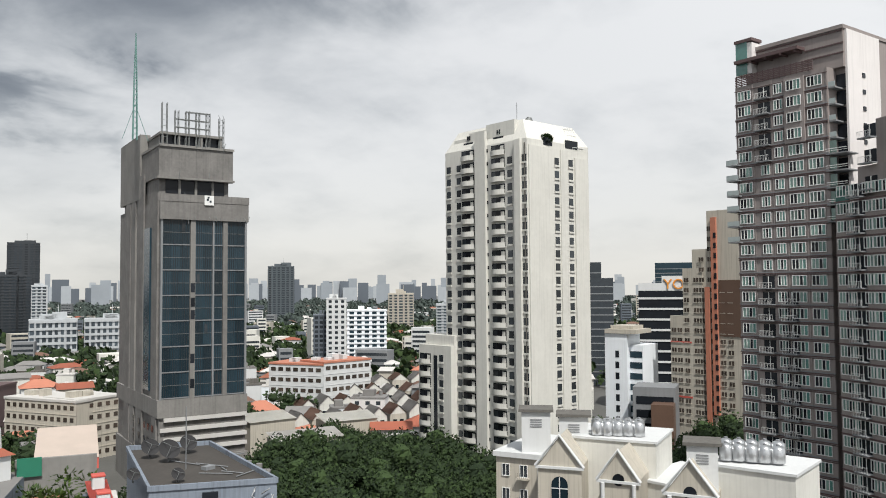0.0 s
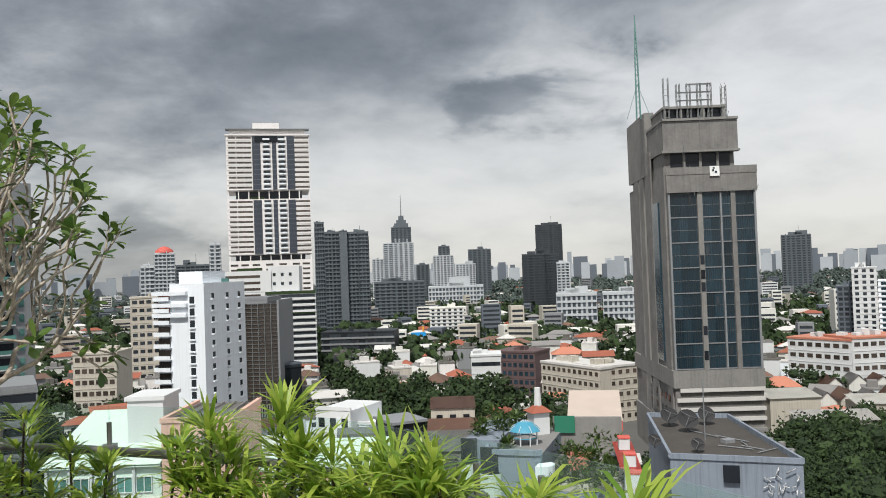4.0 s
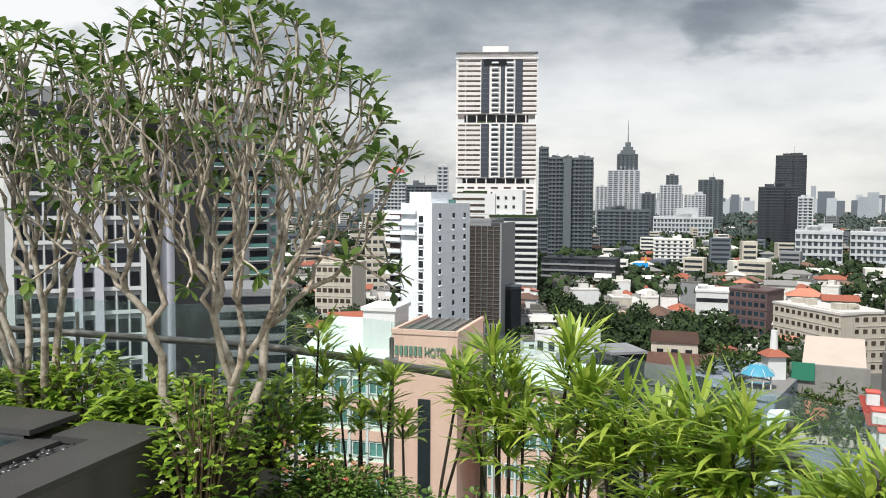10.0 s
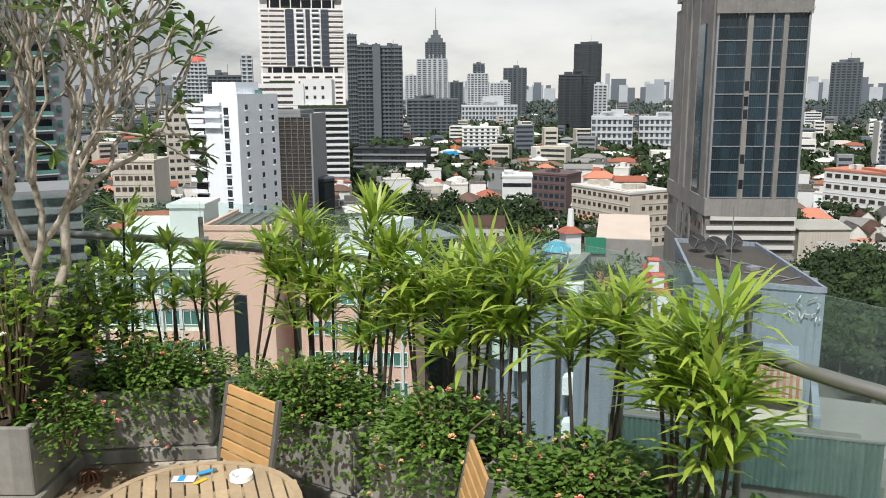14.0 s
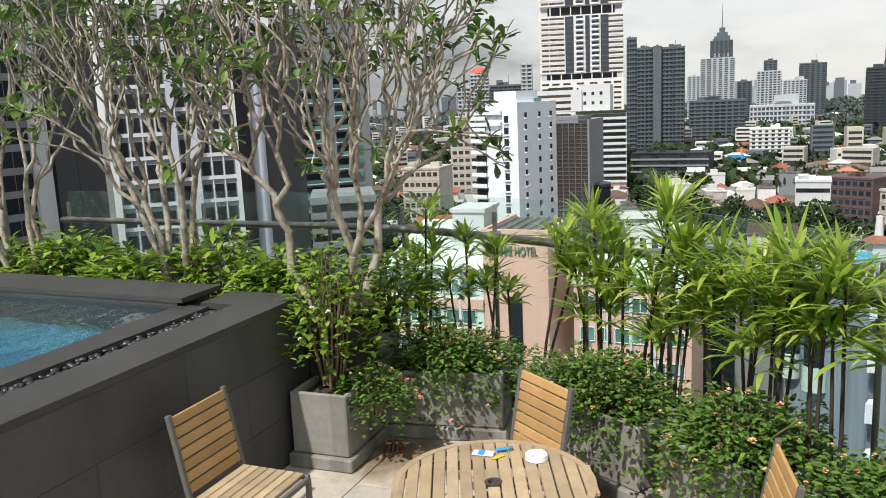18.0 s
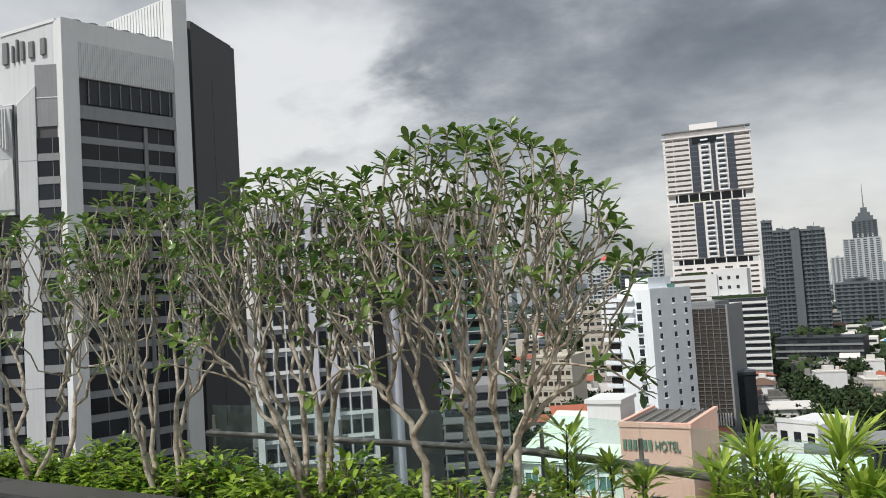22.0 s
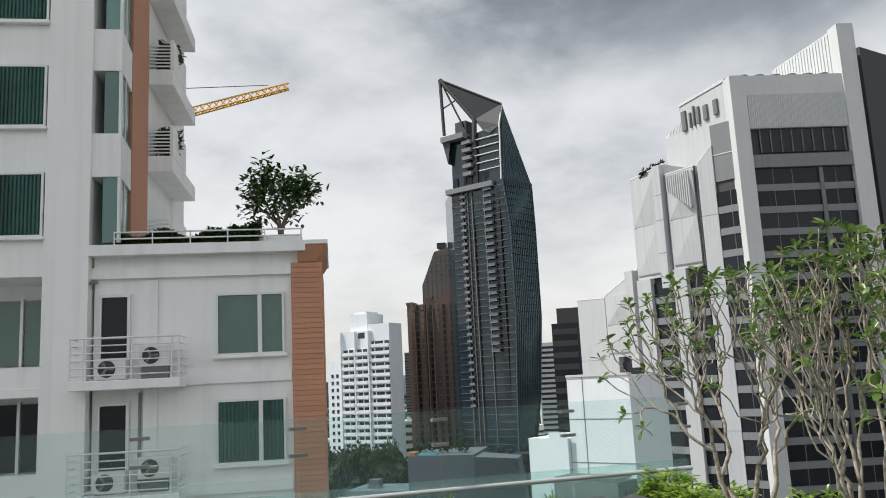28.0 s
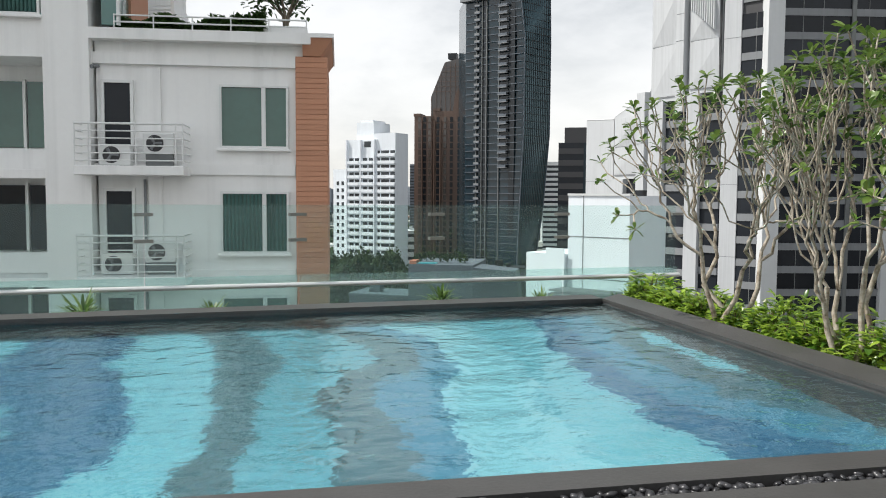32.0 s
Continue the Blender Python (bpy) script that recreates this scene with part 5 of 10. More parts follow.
# -- hotel tower with white fins, to the left --
def fin_hotel():
    m, w = front((38.4, 128), (30.35, 138))
    t = thing("fin_hotel", "white and grey hotel tower with vertical fins and ribbed top panels", "building", m)
    D = 30.0
    sub(t, "wall", ['hgrey'], "", (0, 0.6, 0, w - 0.4, D, 92))
    sub(t, "fin", ['white'], "", (-0.2, -0.4, 0, 2.2, 3, 95.3))
    sub(t, "fin", ['white'], "tall white corner fin", (17.9, -0.4, 0, 20.6, 2.2, 103.4), (18.3, 2.2, 92, 20.4, 4, 102.8))
    sub(t, "top_wall", ['white'], "", (2.2, -0.1, 86.8, 17.9, 4, 95.3), (-0.2, 3, 90, 2.2, D, 95.0), (2.2, 4, 92, 17.9, D, 94.6))
    rib = Geo()
    for k in range(44):
        rib.box(2.4 + k * 0.35, -0.22, 86.9, 2.55 + k * 0.35, -0.1, 92.2)
    for k in range(30):
        rib.box(-0.32, 4 + k * 0.8, 90.5, -0.2, 4.3 + k * 0.8, 95.0)
    part("ribbed_panel", rib, ['white'], t)["kind"] = "stuff"
    sub(t, "bar_window", ['dwin'], "", (3.8, 0.3, 83.0, 17.2, 0.62, 86.6))
    g = Geo()
    for k in range(9):
        g.box(3.8 + k * 1.66, 0.1, 83.0, 3.95 + k * 1.66, 0.35, 86.6)
    part("mullion", g, ['steel'], t)
    sub(t, "ledge", ['midgrey'], "", (2.2, -0.2, 80.6, 17.9, 0.6, 82.6))
    p = 3.42
    for k in range(23):
        z = 80.4 - (k + 1) * p
        sub(t, "window_band", ['dwin'], "", (2.3, 0.35, z + 1.1, 17.8, 0.62, z + p))
        sub(t, "spandrel", ['midgrey'], "", (2.2, 0.2, z, 17.9, 0.62, z + 1.05))
        for x in (5.2, 8.2, 15.0):
            sub(t, "mullion", ['steel'], "", (x, 0.28, z + 1.1, x + 0.09, 0.36, z + p))
    sub(t, "mullion", ['steel'], "", (12.4, 0.0, 20, 13.0, 0.3, 80.4))
    for k in range(6):
        g = Geo().tube([(3.0 + k * 2.6, 2.0, 95.3), (3.0 + k * 2.6, 2.0, 96.0)], [0.9, 0.9], 12)
        part("roof_fan", g, ['steel'], t)
    # dark slab behind the tall fin
    m2, w2 = front((30.25, 141), (27.25, 156))
    u = thing("dark_slab", "plain dark grey stair slab of the hotel tower", "building", m2)
    sub(u, "wall", ['hgrey'], "", (0, 0, 0, w2 - 2.2, 8, up_at(18.9, 146) - GZ), (w2 - 2.0, 0.4, 0, w2, 8, up_at(17.9, 155) - GZ))
    sub(u, "recess", ['dwin'], "", (w2 - 2.2, 0.5, 10, w2 - 2.0, 1.5, 90))
    sub(u, "panel_joint", ['dwin'], "", (w2 * 0.4, -0.03, 0, w2 * 0.4 + 0.1, 0.01, 92))
    # grey glazed bay between the tall fins
    m3, w3 = front((40.06, 130.5), (38.6, 129))
    v = thing("hotel_wing", "grey banded hotel bay between two white fins", "building", m3)
    h = up_at(16.4, 130) - GZ
    sub(v, "wall", ['hgrey'], "", (0, 0.3, 0, w3, 12, h - 4))
    sub(v, "parapet", ['midgrey'], "plain grey top panel", (0, .1, h - 9.4, w3, 12, h - .2))
    sub(v, "panel_joint", ['white'], "", (0, .04, h - 5.2, w3, .1, h - 5.05))
    for q in range(23):
        z = h - 13.4 - q * 3.42
        sub(v, "window_band", ['dwin'], "", (0.05, 0.1, z, w3 - 0.05, 0.32, z + 2.3))
        sub(v, "spandrel", ['midgrey'], "", (0, 0.0, z - 1.12, w3, 0.3, z - 0.02))
        sub(v, "mullion", ['steel'], "", (w3 * .62, 0.04, z, w3 * .62 + .08, .12, z + 2.3))
    # stepped white bays: fin, folded panels above, glazing below
    bays = (((41.12, 131.5), (40.06, 130.4), 13.75, 14.95, 0, 1.0, 0), ((43.3, 134.5), (41.25, 131.8), 13.35, 13.75, 6.9, .42, 1),
            ((45.72, 140), (43.36, 135), 13.2, 14.1, 6.4, .40, 2), ((48.1, 149), (45.76, 140.5), 5.4, 7.1, 1.2, .34, 2), ((50.0, 155), (48.14, 149.4), 5.2, 5.25, -4, .4, 0))
    for l, r, el, er, pb, ff, kind in bays:
        m3, w3 = front(l, r)
        v = thing("hotel_wing", "stepped white hotel wing with folded panels and glazed bays" if kind else "plain white hotel fin wall with a slanted top", "building", m3)
        hl, hr = up_at(el, l[1]) - GZ, up_at(er, r[1]) - GZ
        hb = up_at(pb, (l[1] + r[1]) / 2) - GZ if kind else 0
        g = Geo().add([(x, y, z) for y in (0, 9) for x, z in ((0, hb), (w3, hb), (w3, hr), (0, hl))], [(0, 1, 2, 3), (5, 4, 7, 6), (3, 2, 6, 7), (4, 0, 3, 7), (1, 5, 6, 2), (4, 5, 1, 0)])
        part("wall", g, ['hpanel'], v)
        part("parapet", Geo().tube([(0, .1, hl + .05), (w3, .1, hr + .05)], .16, 4), ['white'], v)
        if not kind:
            for k in range(1, 8):
                part("panel_joint", Geo().box(.02, -.02, hr - 11 * k, w3 - .02, 0, hr - 11 * k + .07), ['midgrey'], v)
            continue
        part("wall", Geo().box(0, .6, 0, w3, 9, hb), ['hgrey'], v)
        # two folded panels with a triangular crease, a narrow pilaster beside them
        a, b = .25, w3 - (.25 if kind == 1 else w3 * .22)
        mid = hb + (hl - hb) * .52
        for z0, z1, out in ((mid, hl - .4, .9), (hb + .8, mid - .15, .5)):
            g = Geo().add([(a, -.06, z0), (b, -.06, z0), (b, -out, z1), (a, -.06, z1)], [(0, 1, 2), (0, 2, 3)])
            g.add([(a, -.06, z1), (b, -out, z1), (b, .0, z1)], [(0, 1, 2)])
            g.add([(b, -.06, z0), (b, .0, z1), (b, -out, z1)], [(0, 1, 2)])
            part("folded_panel", g, ['hpanel'], v)
            part("panel_joint", Geo().box(a, -.1, z0 - .22, b, 0, z0 - .06), ['midgrey'], v)
        if kind == 1:
            for k in range(int((b - a) / .42)):
                x = a + k * .42
                f = (x - a) / (b - a)
                part("rib", Geo().box(x, -.28 - .85 * f, mid + (hl - mid) * (.62 - .55 * f), x + .14, 0, hl - .3), ['white'], v)
            # a dark grey strip paints the shadow between two wings
            part("shadow_gap", Geo().box(w3 - .22, -.3, hb, w3 - .02, 0, hr), ['hgrey'], v)
        else:
            part("pilaster", Geo().box(b + .08, -1.1, hb - 2, w3 - .05, 0, hr - .2), ['hpanel'], v)
            for z in (mid, hb + (mid - hb) * .4, mid + (hl - mid) * .5):
                part("panel_joint", Geo().box(b + .1, -1.13, z, w3 - .07, -1.1, z + .09), ['midgrey'], v)
        part("fin", Geo().box(.0, -.5, 0, w3 * ff, .6, hb), ['hpanel'], v)
        for q in range(int((hb - 4) / 3.42)):
            z = hb - 3.2 - q * 3.42
            sub(v, "window_band", ['dwin'], "", (w3 * ff, 0.3, z, w3, 0.62, z + 2.3))
            sub(v, "spandrel", ['midgrey'], "", (w3 * ff, 0.1, z - 1.12, w3, 0.6, z - .02))
    s = thing("roof_planting", "low dark shrubs along the hotel wing roof", "shrub")
    rng = random.Random(4)
    g = Geo()
    for k in range(170):
        az = 43.4 + 1.5 * rng.random()
        q = polar(az, 137.5)
        c = Vector((q.x, q.y, up_at(14.15 - .40 * (az - 43.4), 137.2) + rng.uniform(-.3, .5) * (1 if math.sin(az * 9) > -.2 else .2)))
        dd = Vector((rng.gauss(0, 1), rng.gauss(0, 1), rng.gauss(.4, 1)))
        clump(g, c, dd, Vector((1, 0, .4)), .7, .35)
    part("foliage", g, ['citygreen'], s)["kind"] = "stuff"
    # ribbed screen that runs back from the tall fin, and the receding flank that carries the sign
    m4, w4 = front((35.6, 151.5), (31.5, 137.2))
    v = thing("roof_screen", "white ribbed roof screen behind the tall hotel fin", "screen", m4)
    part("wall", Geo().box(0, 0, 86, w4, 1.2, 103.2), ['white'], v)
    for k in range(int(w4 / .8)):
        part("rib", Geo().box(.2 + k * .8, -.12, 93, .5 + k * .8, 0, 103.0), ['white'], v)
    part("dark_joint", Geo().box(w4 - .5, -.15, 86, w4 - .3, 0, 103.2), ['midgrey'], v)
    m4, w4 = front((43.1, 143.5), (38.75, 129.6))
    v = thing("hotel_flank", "smooth white flank wall below the hotel roof sign", "building", m4)
    part("wall", Geo().box(w4 * .30, 0, 40, w4, 2.0, 95.2), ['hpanel'], v)
    part("lower_wall", Geo().box(0, .2, 40, w4 * .30, 2.0, 91.0), ['hpanel'], v)
    part("parapet", Geo().box(w4 * .30, -.15, 95.2, w4, 2.1, 95.7), ['white'], v)
    s = thing("hotel_sign", "dark grey raised sign on the hotel flank", "sign", m4)
    for k, (x, hh, ww) in enumerate(((.34, 3.4, 1.1), (.46, 2.6, .35), (.52, 3.4, .35), (.58, 2.9, .6), (.68, 2.5, 1.0), (.83, 2.5, 1.0))):
        part("sign_bar", Geo().cbox(w4 * x, -.4, 90.6, w4 * x + ww, -.01, 90.6 + hh, .05), ['steel'], s)
    # low white annexe in front
    m5, w5 = front((53.9, 95), (47.0, 88.5))
    v = thing("white_annexe", "low white windowless annexe with a rooftop plant deck", "building", m5)
    h = up_at(0.0, 95) - GZ
    e = w5 * .41
    sub(v, "wall", ['bluewhite'], "", (e, 0, 0, w5, 9, h), (0, -0.5, 0, e - .1, 8, up_at(-4.0, 94) - GZ), (e * .52, -.55, 0, e - .1, -.5, up_at(-3.6, 94) - GZ))
    sub(v, "panel_joint", ['midgrey'], "", (e + 1.9, -0.03, 30, e + 2.0, 0.01, h), (e, -0.03, h - 4.6, w5, 0.01, h - 4.5), (e, -0.03, h - 9.2, w5, 0.01, h - 9.1))
    sub(v, "parapet", ['white'], "", (e - .05, -.12, h, w5 + .1, .4, h + .25), (e - .05, .4, h, e + .3, 9, h + .25))
    g = Geo()
    for k in range(7):
        g.box(e + .1, -4 + k * 0.5, h - 10.4, w5 - 0.2, -3.8 + k * 0.5, h - 10.2)
    g.box(e + .1, -4.2, h - 13, w5, -0.04, h - 10.6)
    part("plant_deck", g, ['midgrey'], v)


fin_hotel()


# -- second hotel block seen between the trees: fins and punched windows --
def punched_block():
    m, w = front((27.0, 118), (18.8, 118))
    t = thing("punched_block", "grey-white office block with dark windows and tall pale fins", "building", m)
    H = up_at(7.0, 118) - GZ
    M['lilac'] = mat("pale_lilac_render", (0.46, 0.47, 0.53), 0.75, var=.15, scale=.2, fine=2)
    sub(t, "wall", ['midgrey'], "", (0, 0, 0, w, 14, H))
    for x0, x1 in ((0.0, 0.9), (7.9, 8.9), (10.4, 11.5), (w - .6, w)):
        sub(t, "fin", ['lilac' if 1 < x0 < 11 else 'white'], "tall pale fin", (x0, -0.9, 0, x1, 0, H + 0.8))
    zs = [H - 3 - i * 3.2 for i in range(17)]
    for x0, x1, n in ((.9, 7.9, 4), (8.9, 10.4, 1), (11.5, w - .6, 3)):
        a = (x1 - x0) / n
        win = plain_pane("window", a - .45, 1.95, M['dwin'], 0.06)
        grid(t, win, "window", span(x0, x1, n), zs, y=-0.02, limit=60 if n > 3 else 51)
        for z in zs:
            sub(t, "spandrel", ['white'], "", (x0, -0.22, z - 1.55, x1, 0, z - 1.05))
        for k in range(1, n):
            sub(t, "mullion", ['white'], "", (x0 + a * k - .09, -.16, 0, x0 + a * k + .09, 0, H))
    g = Geo().tube([(w + 3.0, 2, 0), (w + 3.0, 2, H - 2)], [1.0, 1.0], 16)
    part("round_pier", g, ['lilac'], t, "round pale grey corner pier")
    m, w = front((18.7, 121.5), (14.35, 126))
    u = thing("dark_slab", "plain dark grey stair slab beside the punched block", "building", m)
    sub(u, "wall", ['hgrey'], "", (0, 0, 0, w, 10, H - 3))
    # glazed condominium behind the near tree
    m, w = front((15.0, 190), (9.7, 196))
    t = thing("condominium_tower", "grey condominium tower with green-tinted balconies", "building", m)
    H = up_at(6.6, 192) - GZ
    sub(t, "wall", ['midgrey'], "", (0, 0, 0, w, 18, H - 3), (0.5, 0.5, H - 3, w, 16, H))
    bal = Geo().box(-2.3, -1.0, 0, 2.3, 0, 0.25, 0)
    bal.box(-2.3, -1.0, 0.25, 2.3, -0.95, 1.1, 1)
    bal.box(-2.1, -0.05, 0.25, 2.1, 0.02, 2.5, 2)
    bme = bal.mesh("balcony", ['white', 'teal', 'dwin'])
    win = plain_pane("window", 1.0, 1.6, M['teal'], 0.08)
    zs = [2 + i * 3.1 for i in range(int((H - 8) / 3.1))]
    grid(t, bme, "balcony", [4.2, 12.4], zs, y=-0.02)
    grid(t, win, "window", [0.9, 8.2, 16.2], [z + 1.5 for z in zs], y=-0.02)
    m, w = front((14.2, 165), (9.6, 165))
    t = thing("parking_block", "white banded parking block", "building", m)
    H = up_at(-6.2, 165) - GZ
    sub(t, "wall", ['midgrey'], "", (0, 0, 0, w, 18, H))
    for k in range(8):
        sub(t, "band", ['midgrey'], "", (-0.1, -0.2, H - 1.4 - k * 3, w + 0.1, 0, H - 0.4 - k * 3))
        sub(t, "void", ['dwin'], "", (0.3, -0.05, H - 3 - k * 3, w - 0.3, 0.02, H - 1.6 - k * 3))


punched_block()


# -- twisted glass tower, bronze tower and white blocks beyond the pool --
def glass_spire():
    m, w = front((58.42, 345), (54.72, 330))
    t = thing("glass_spire", "dark glass skyscraper with a slanted pointed crown", "building", m)
    inv = m.inverted()

    def P(az, d, z):
        q = polar(az, d)
        v = inv @ Vector((q.x, q.y, 0))
        return Vector((v.x, v.y, z))

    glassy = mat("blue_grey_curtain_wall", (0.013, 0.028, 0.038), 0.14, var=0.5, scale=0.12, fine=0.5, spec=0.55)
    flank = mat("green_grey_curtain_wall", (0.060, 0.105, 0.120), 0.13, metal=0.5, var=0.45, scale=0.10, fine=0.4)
    # darker glass tone paints the shade of recesses and behind balconies
    deep = mat("shade_toned_glass", (0.014, 0.018, 0.022), 0.2, var=0.4, scale=0.3)
    # the crease between front and flank swings out half-way up, the flank narrows towards the ground
    rings = [(0, 54.78, 53.75), (21, 54.74, 53.5), (44, 54.6, 52.95), (76, 54.36, 52.56), (114, 54.34, 52.55), (133.5, 54.70, 52.62)]
    lv = []
    for z, c, r in rings:
        lv.append([P(58.42, 345, z), P(c, 329.5, z), P(r, 343, z), P(r + .7, 362, z), P(58.9, 368, z)])
    for a, b in zip(lv, lv[1:]):
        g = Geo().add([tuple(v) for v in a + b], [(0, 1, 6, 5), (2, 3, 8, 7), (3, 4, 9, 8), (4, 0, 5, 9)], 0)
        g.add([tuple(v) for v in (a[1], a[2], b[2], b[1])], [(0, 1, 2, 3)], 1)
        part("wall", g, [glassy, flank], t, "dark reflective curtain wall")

    def bound(z):
        for (z0, c0, r0), (z1, c1, r1) in zip(rings, rings[1:]):
            if z <= z1:
                f = (z - z0) / (z1 - z0)
                return P(c0 + (c1 - c0) * f, 329.5, z), P(r0 + (r1 - r0) * f, 343, z)
        return P(54.70, 329.5, z), P(52.62, 343, z)

    left = lv[0][0]
    # floor edges right across, storey by storey
    for k in range(38):
        z = 22 + k * 2.95
        c, r = bound(z)
        g = Geo().box(left.x + .1, left.y - .35, z, c.x - .2, left.y + .1, z + .24)
        part("floor_edge", g, ['slate'], t)
        nrm = Vector(((r - c).y, -(r - c).x, 0)).normalized()
        g = Geo().tube([tuple(c + nrm * .2), tuple(r + nrm * .2)], .13, 4)
        part("flank_transom", g, ['charcoal'], t)
    # upright joints of the flank
    for k in range(15):
        f = k / 14
        pts = []
        for z, c, r in rings[1:]:
            a, b = P(c, 329.5, z), P(r, 343, z)
            nrm = Vector(((b - a).y, -(b - a).x, 0)).normalized()
            pts.append(tuple(a.lerp(b, f) + nrm * .16))
        part("flank_mullion", Geo().tube(pts, .22 if k in (0, 14) else .11, 4), ['slate' if k in (0, 14) else 'charcoal'], t)
    # shade-dark box as the slot between the two glazed bays, its pale jambs, plain joints
    fx = lambda f: left.x + (w - left.x) * f
    part("recess", Geo().box(fx(.335), -.22, 8, fx(.40), .2, 133), [deep], t, "dark strip in place of a shaded slot")
    for f in (.325, .41, .64, .22):
        part("jamb", Geo().box(fx(f), -.75 if f < .6 else -.45, 6, fx(f) + .38, .1, 132), ['steel'], t)
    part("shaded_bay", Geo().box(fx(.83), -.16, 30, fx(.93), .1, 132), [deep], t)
    bal = Geo().box(-2.1, -1.7, 0, 2.1, 0, .30, 0)
    bal.box(-2.1, -1.7, .30, 2.1, -1.62, 1.15, 1)
    bal.box(-2.0, -.12, .3, 2.0, .02, 2.5, 2)
    bme = bal.mesh("balcony", ['midgrey', 'slate', deep])
    grid(t, bme, "balcony", [fx(.74)], [62 + 2.95 * i for i in range(24)], y=-.1)
    b2 = Geo().box(-1.3, -1.3, 0, 1.3, 0, .3, 0)
    b2.box(-1.3, -1.3, .3, 1.3, -1.22, 1.1, 1)
    grid(t, b2.mesh("small_balcony", ['slate', 'midgrey']), "small_balcony", [fx(.25)], [40 + 2.95 * i for i in range(31)], y=-.1)
    # pale sill above the shaft with open rooms over it
    part("setback_slab", Geo().box(left.x - 1.6, -2.2, 131.2, fx(.86), 2, 133.4), ['midgrey'], t, "pale slanting setback slab")
    for f0, f1 in ((.05, .13), (.26, .31), (.34, .42), (.45, .62), (.65, .76)):
        part("open_room", Geo().box(fx(f0), .3, 133.6, fx(f1), .9, 138.2), ['dwin'], t)
    # upper volume, its sloping flank
    U = [P(58.3, 345.5, 133.4), P(54.72, 330, 133.4), P(52.62, 343, 133.4), P(53.4, 356, 133.4), P(58.3, 358, 133.4)]
    V = [P(58.25, 345.5, 155), P(54.62, 331, 158), P(54.1, 340, 158), P(54.4, 350, 158), P(58.2, 355, 155)]
    apex = P(54.37, 336, 168)
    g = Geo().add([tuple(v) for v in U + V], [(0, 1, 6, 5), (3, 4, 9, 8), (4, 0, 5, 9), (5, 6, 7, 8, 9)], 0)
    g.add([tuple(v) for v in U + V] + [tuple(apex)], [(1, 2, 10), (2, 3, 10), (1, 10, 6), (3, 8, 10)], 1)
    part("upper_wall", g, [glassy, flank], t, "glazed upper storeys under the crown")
    for k in range(8):
        f = (k + .5) / 8
        part("flank_mullion", Geo().tube([tuple(U[1].lerp(U[2], f) + Vector((.15, -.1, 0))), tuple(apex)], .09, 4), ['steel'], t)
    for z in (139, 142.5, 146, 149.5, 153):
        part("white_sill", Geo().box(fx(.58 - (z - 139) * .010), -.2, z, fx(.97), .8, z + .35), ['alu'], t)
        part("glass_balcony", Geo().box(fx(.30), -1.8, z - 1, fx(.47), .6, z + .55), ['midgrey'], t)
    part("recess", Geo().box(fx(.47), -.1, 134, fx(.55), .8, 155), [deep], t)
    part("corner_bar", Geo().tube([tuple(U[1] + Vector((0, -.4, 0))), tuple(V[1] + Vector((0, -.3, 0))), tuple(apex)], .35, 5), ['alu'], t)
    # crown: leaning blade, its beams, the open frame and ledge below
    tip, ridge = P(58.84, 345, 184.5), P(54.40, 335, 168)
    elbow, hem, foot = P(56.45, 337.5, 162.5), P(55.9, 335, 157.0), P(54.62, 331, 157.5)
    g = Geo().add([tuple(v) for v in (tip, ridge, elbow)], [(0, 1, 2)], 0)
    g.add([tuple(v + Vector((0, 1.2, -.4))) for v in (tip, ridge, elbow)], [(2, 1, 0)], 0)
    part("blade", g, ['charcoal'], t, "dark triangular crown blade")
    g = Geo().add([tuple(v) for v in (elbow, hem, foot, ridge)], [(0, 1, 2, 3), (3, 2, 1, 0)], 0)
    part("crown_cheek", g, ['hgrey'], t, "grey glazed crown cheek")
    part("crown_soffit", Geo().add([tuple(v) for v in (hem, P(55.4, 333, 154.5), foot)], [(0, 1, 2), (2, 1, 0)], 0), ['midgrey'], t)
    for a, b, r in ((tip, ridge, .55), (tip, elbow, 1.0), (elbow, P(56.55, 337.5, 152), 1.1), (P(58.72, 345, 158.5), tip, .75), (P(57.3, 341, 161), tip, .45), (P(58.7, 345, 171), P(57.6, 342, 174), .35)):
        part("crown_beam", Geo().tube([tuple(a), tuple(b)], r, 4), ['hgrey'], t)
    part("ledge", Geo().box(left.x - 2.6, -2.6, 155, fx(.36), 4, 157.4), ['midgrey'], t, "pale roof ledge")
    part("ledge_bracket", Geo().add([(left.x - 2.4, -1.5, 155), (left.x + .2, -1.5, 145), (left.x + .2, 2, 145), (left.x - 2.4, 2, 155), (left.x + 2, -1.5, 155), (left.x + 2, 2, 155)], [(0, 1, 4), (3, 5, 2), (0, 3, 2, 1)], 0), ['hgrey'], t)
    part("crown_room", Geo().box(fx(.12), 1, 157.4, fx(.34), 6, 163.5), ['hgrey'], t)
    # low dark podium with a roof pool and greenery
    pm, pw = front((62.4, 240), (57.8, 236))
    q = thing("dark_podium", "dark angular podium with a planted roof and a small pool", "building", pm)
    part("wall", Geo().box(0, 0, 0, pw, 26, 30.2), ['slate'], q)
    part("roof_pool", Geo().box(2.4, 1.2, 30.2, 8, 4.5, 30.5), [mat("roof_pool_blue", (0.06, 0.34, 0.40), 0.3, var=.1)], q, "small turquoise roof pool")
    part("planter_box", Geo().box(.2, .5, 30.2, 2.2, 5, 31.2), ['orange'], q)
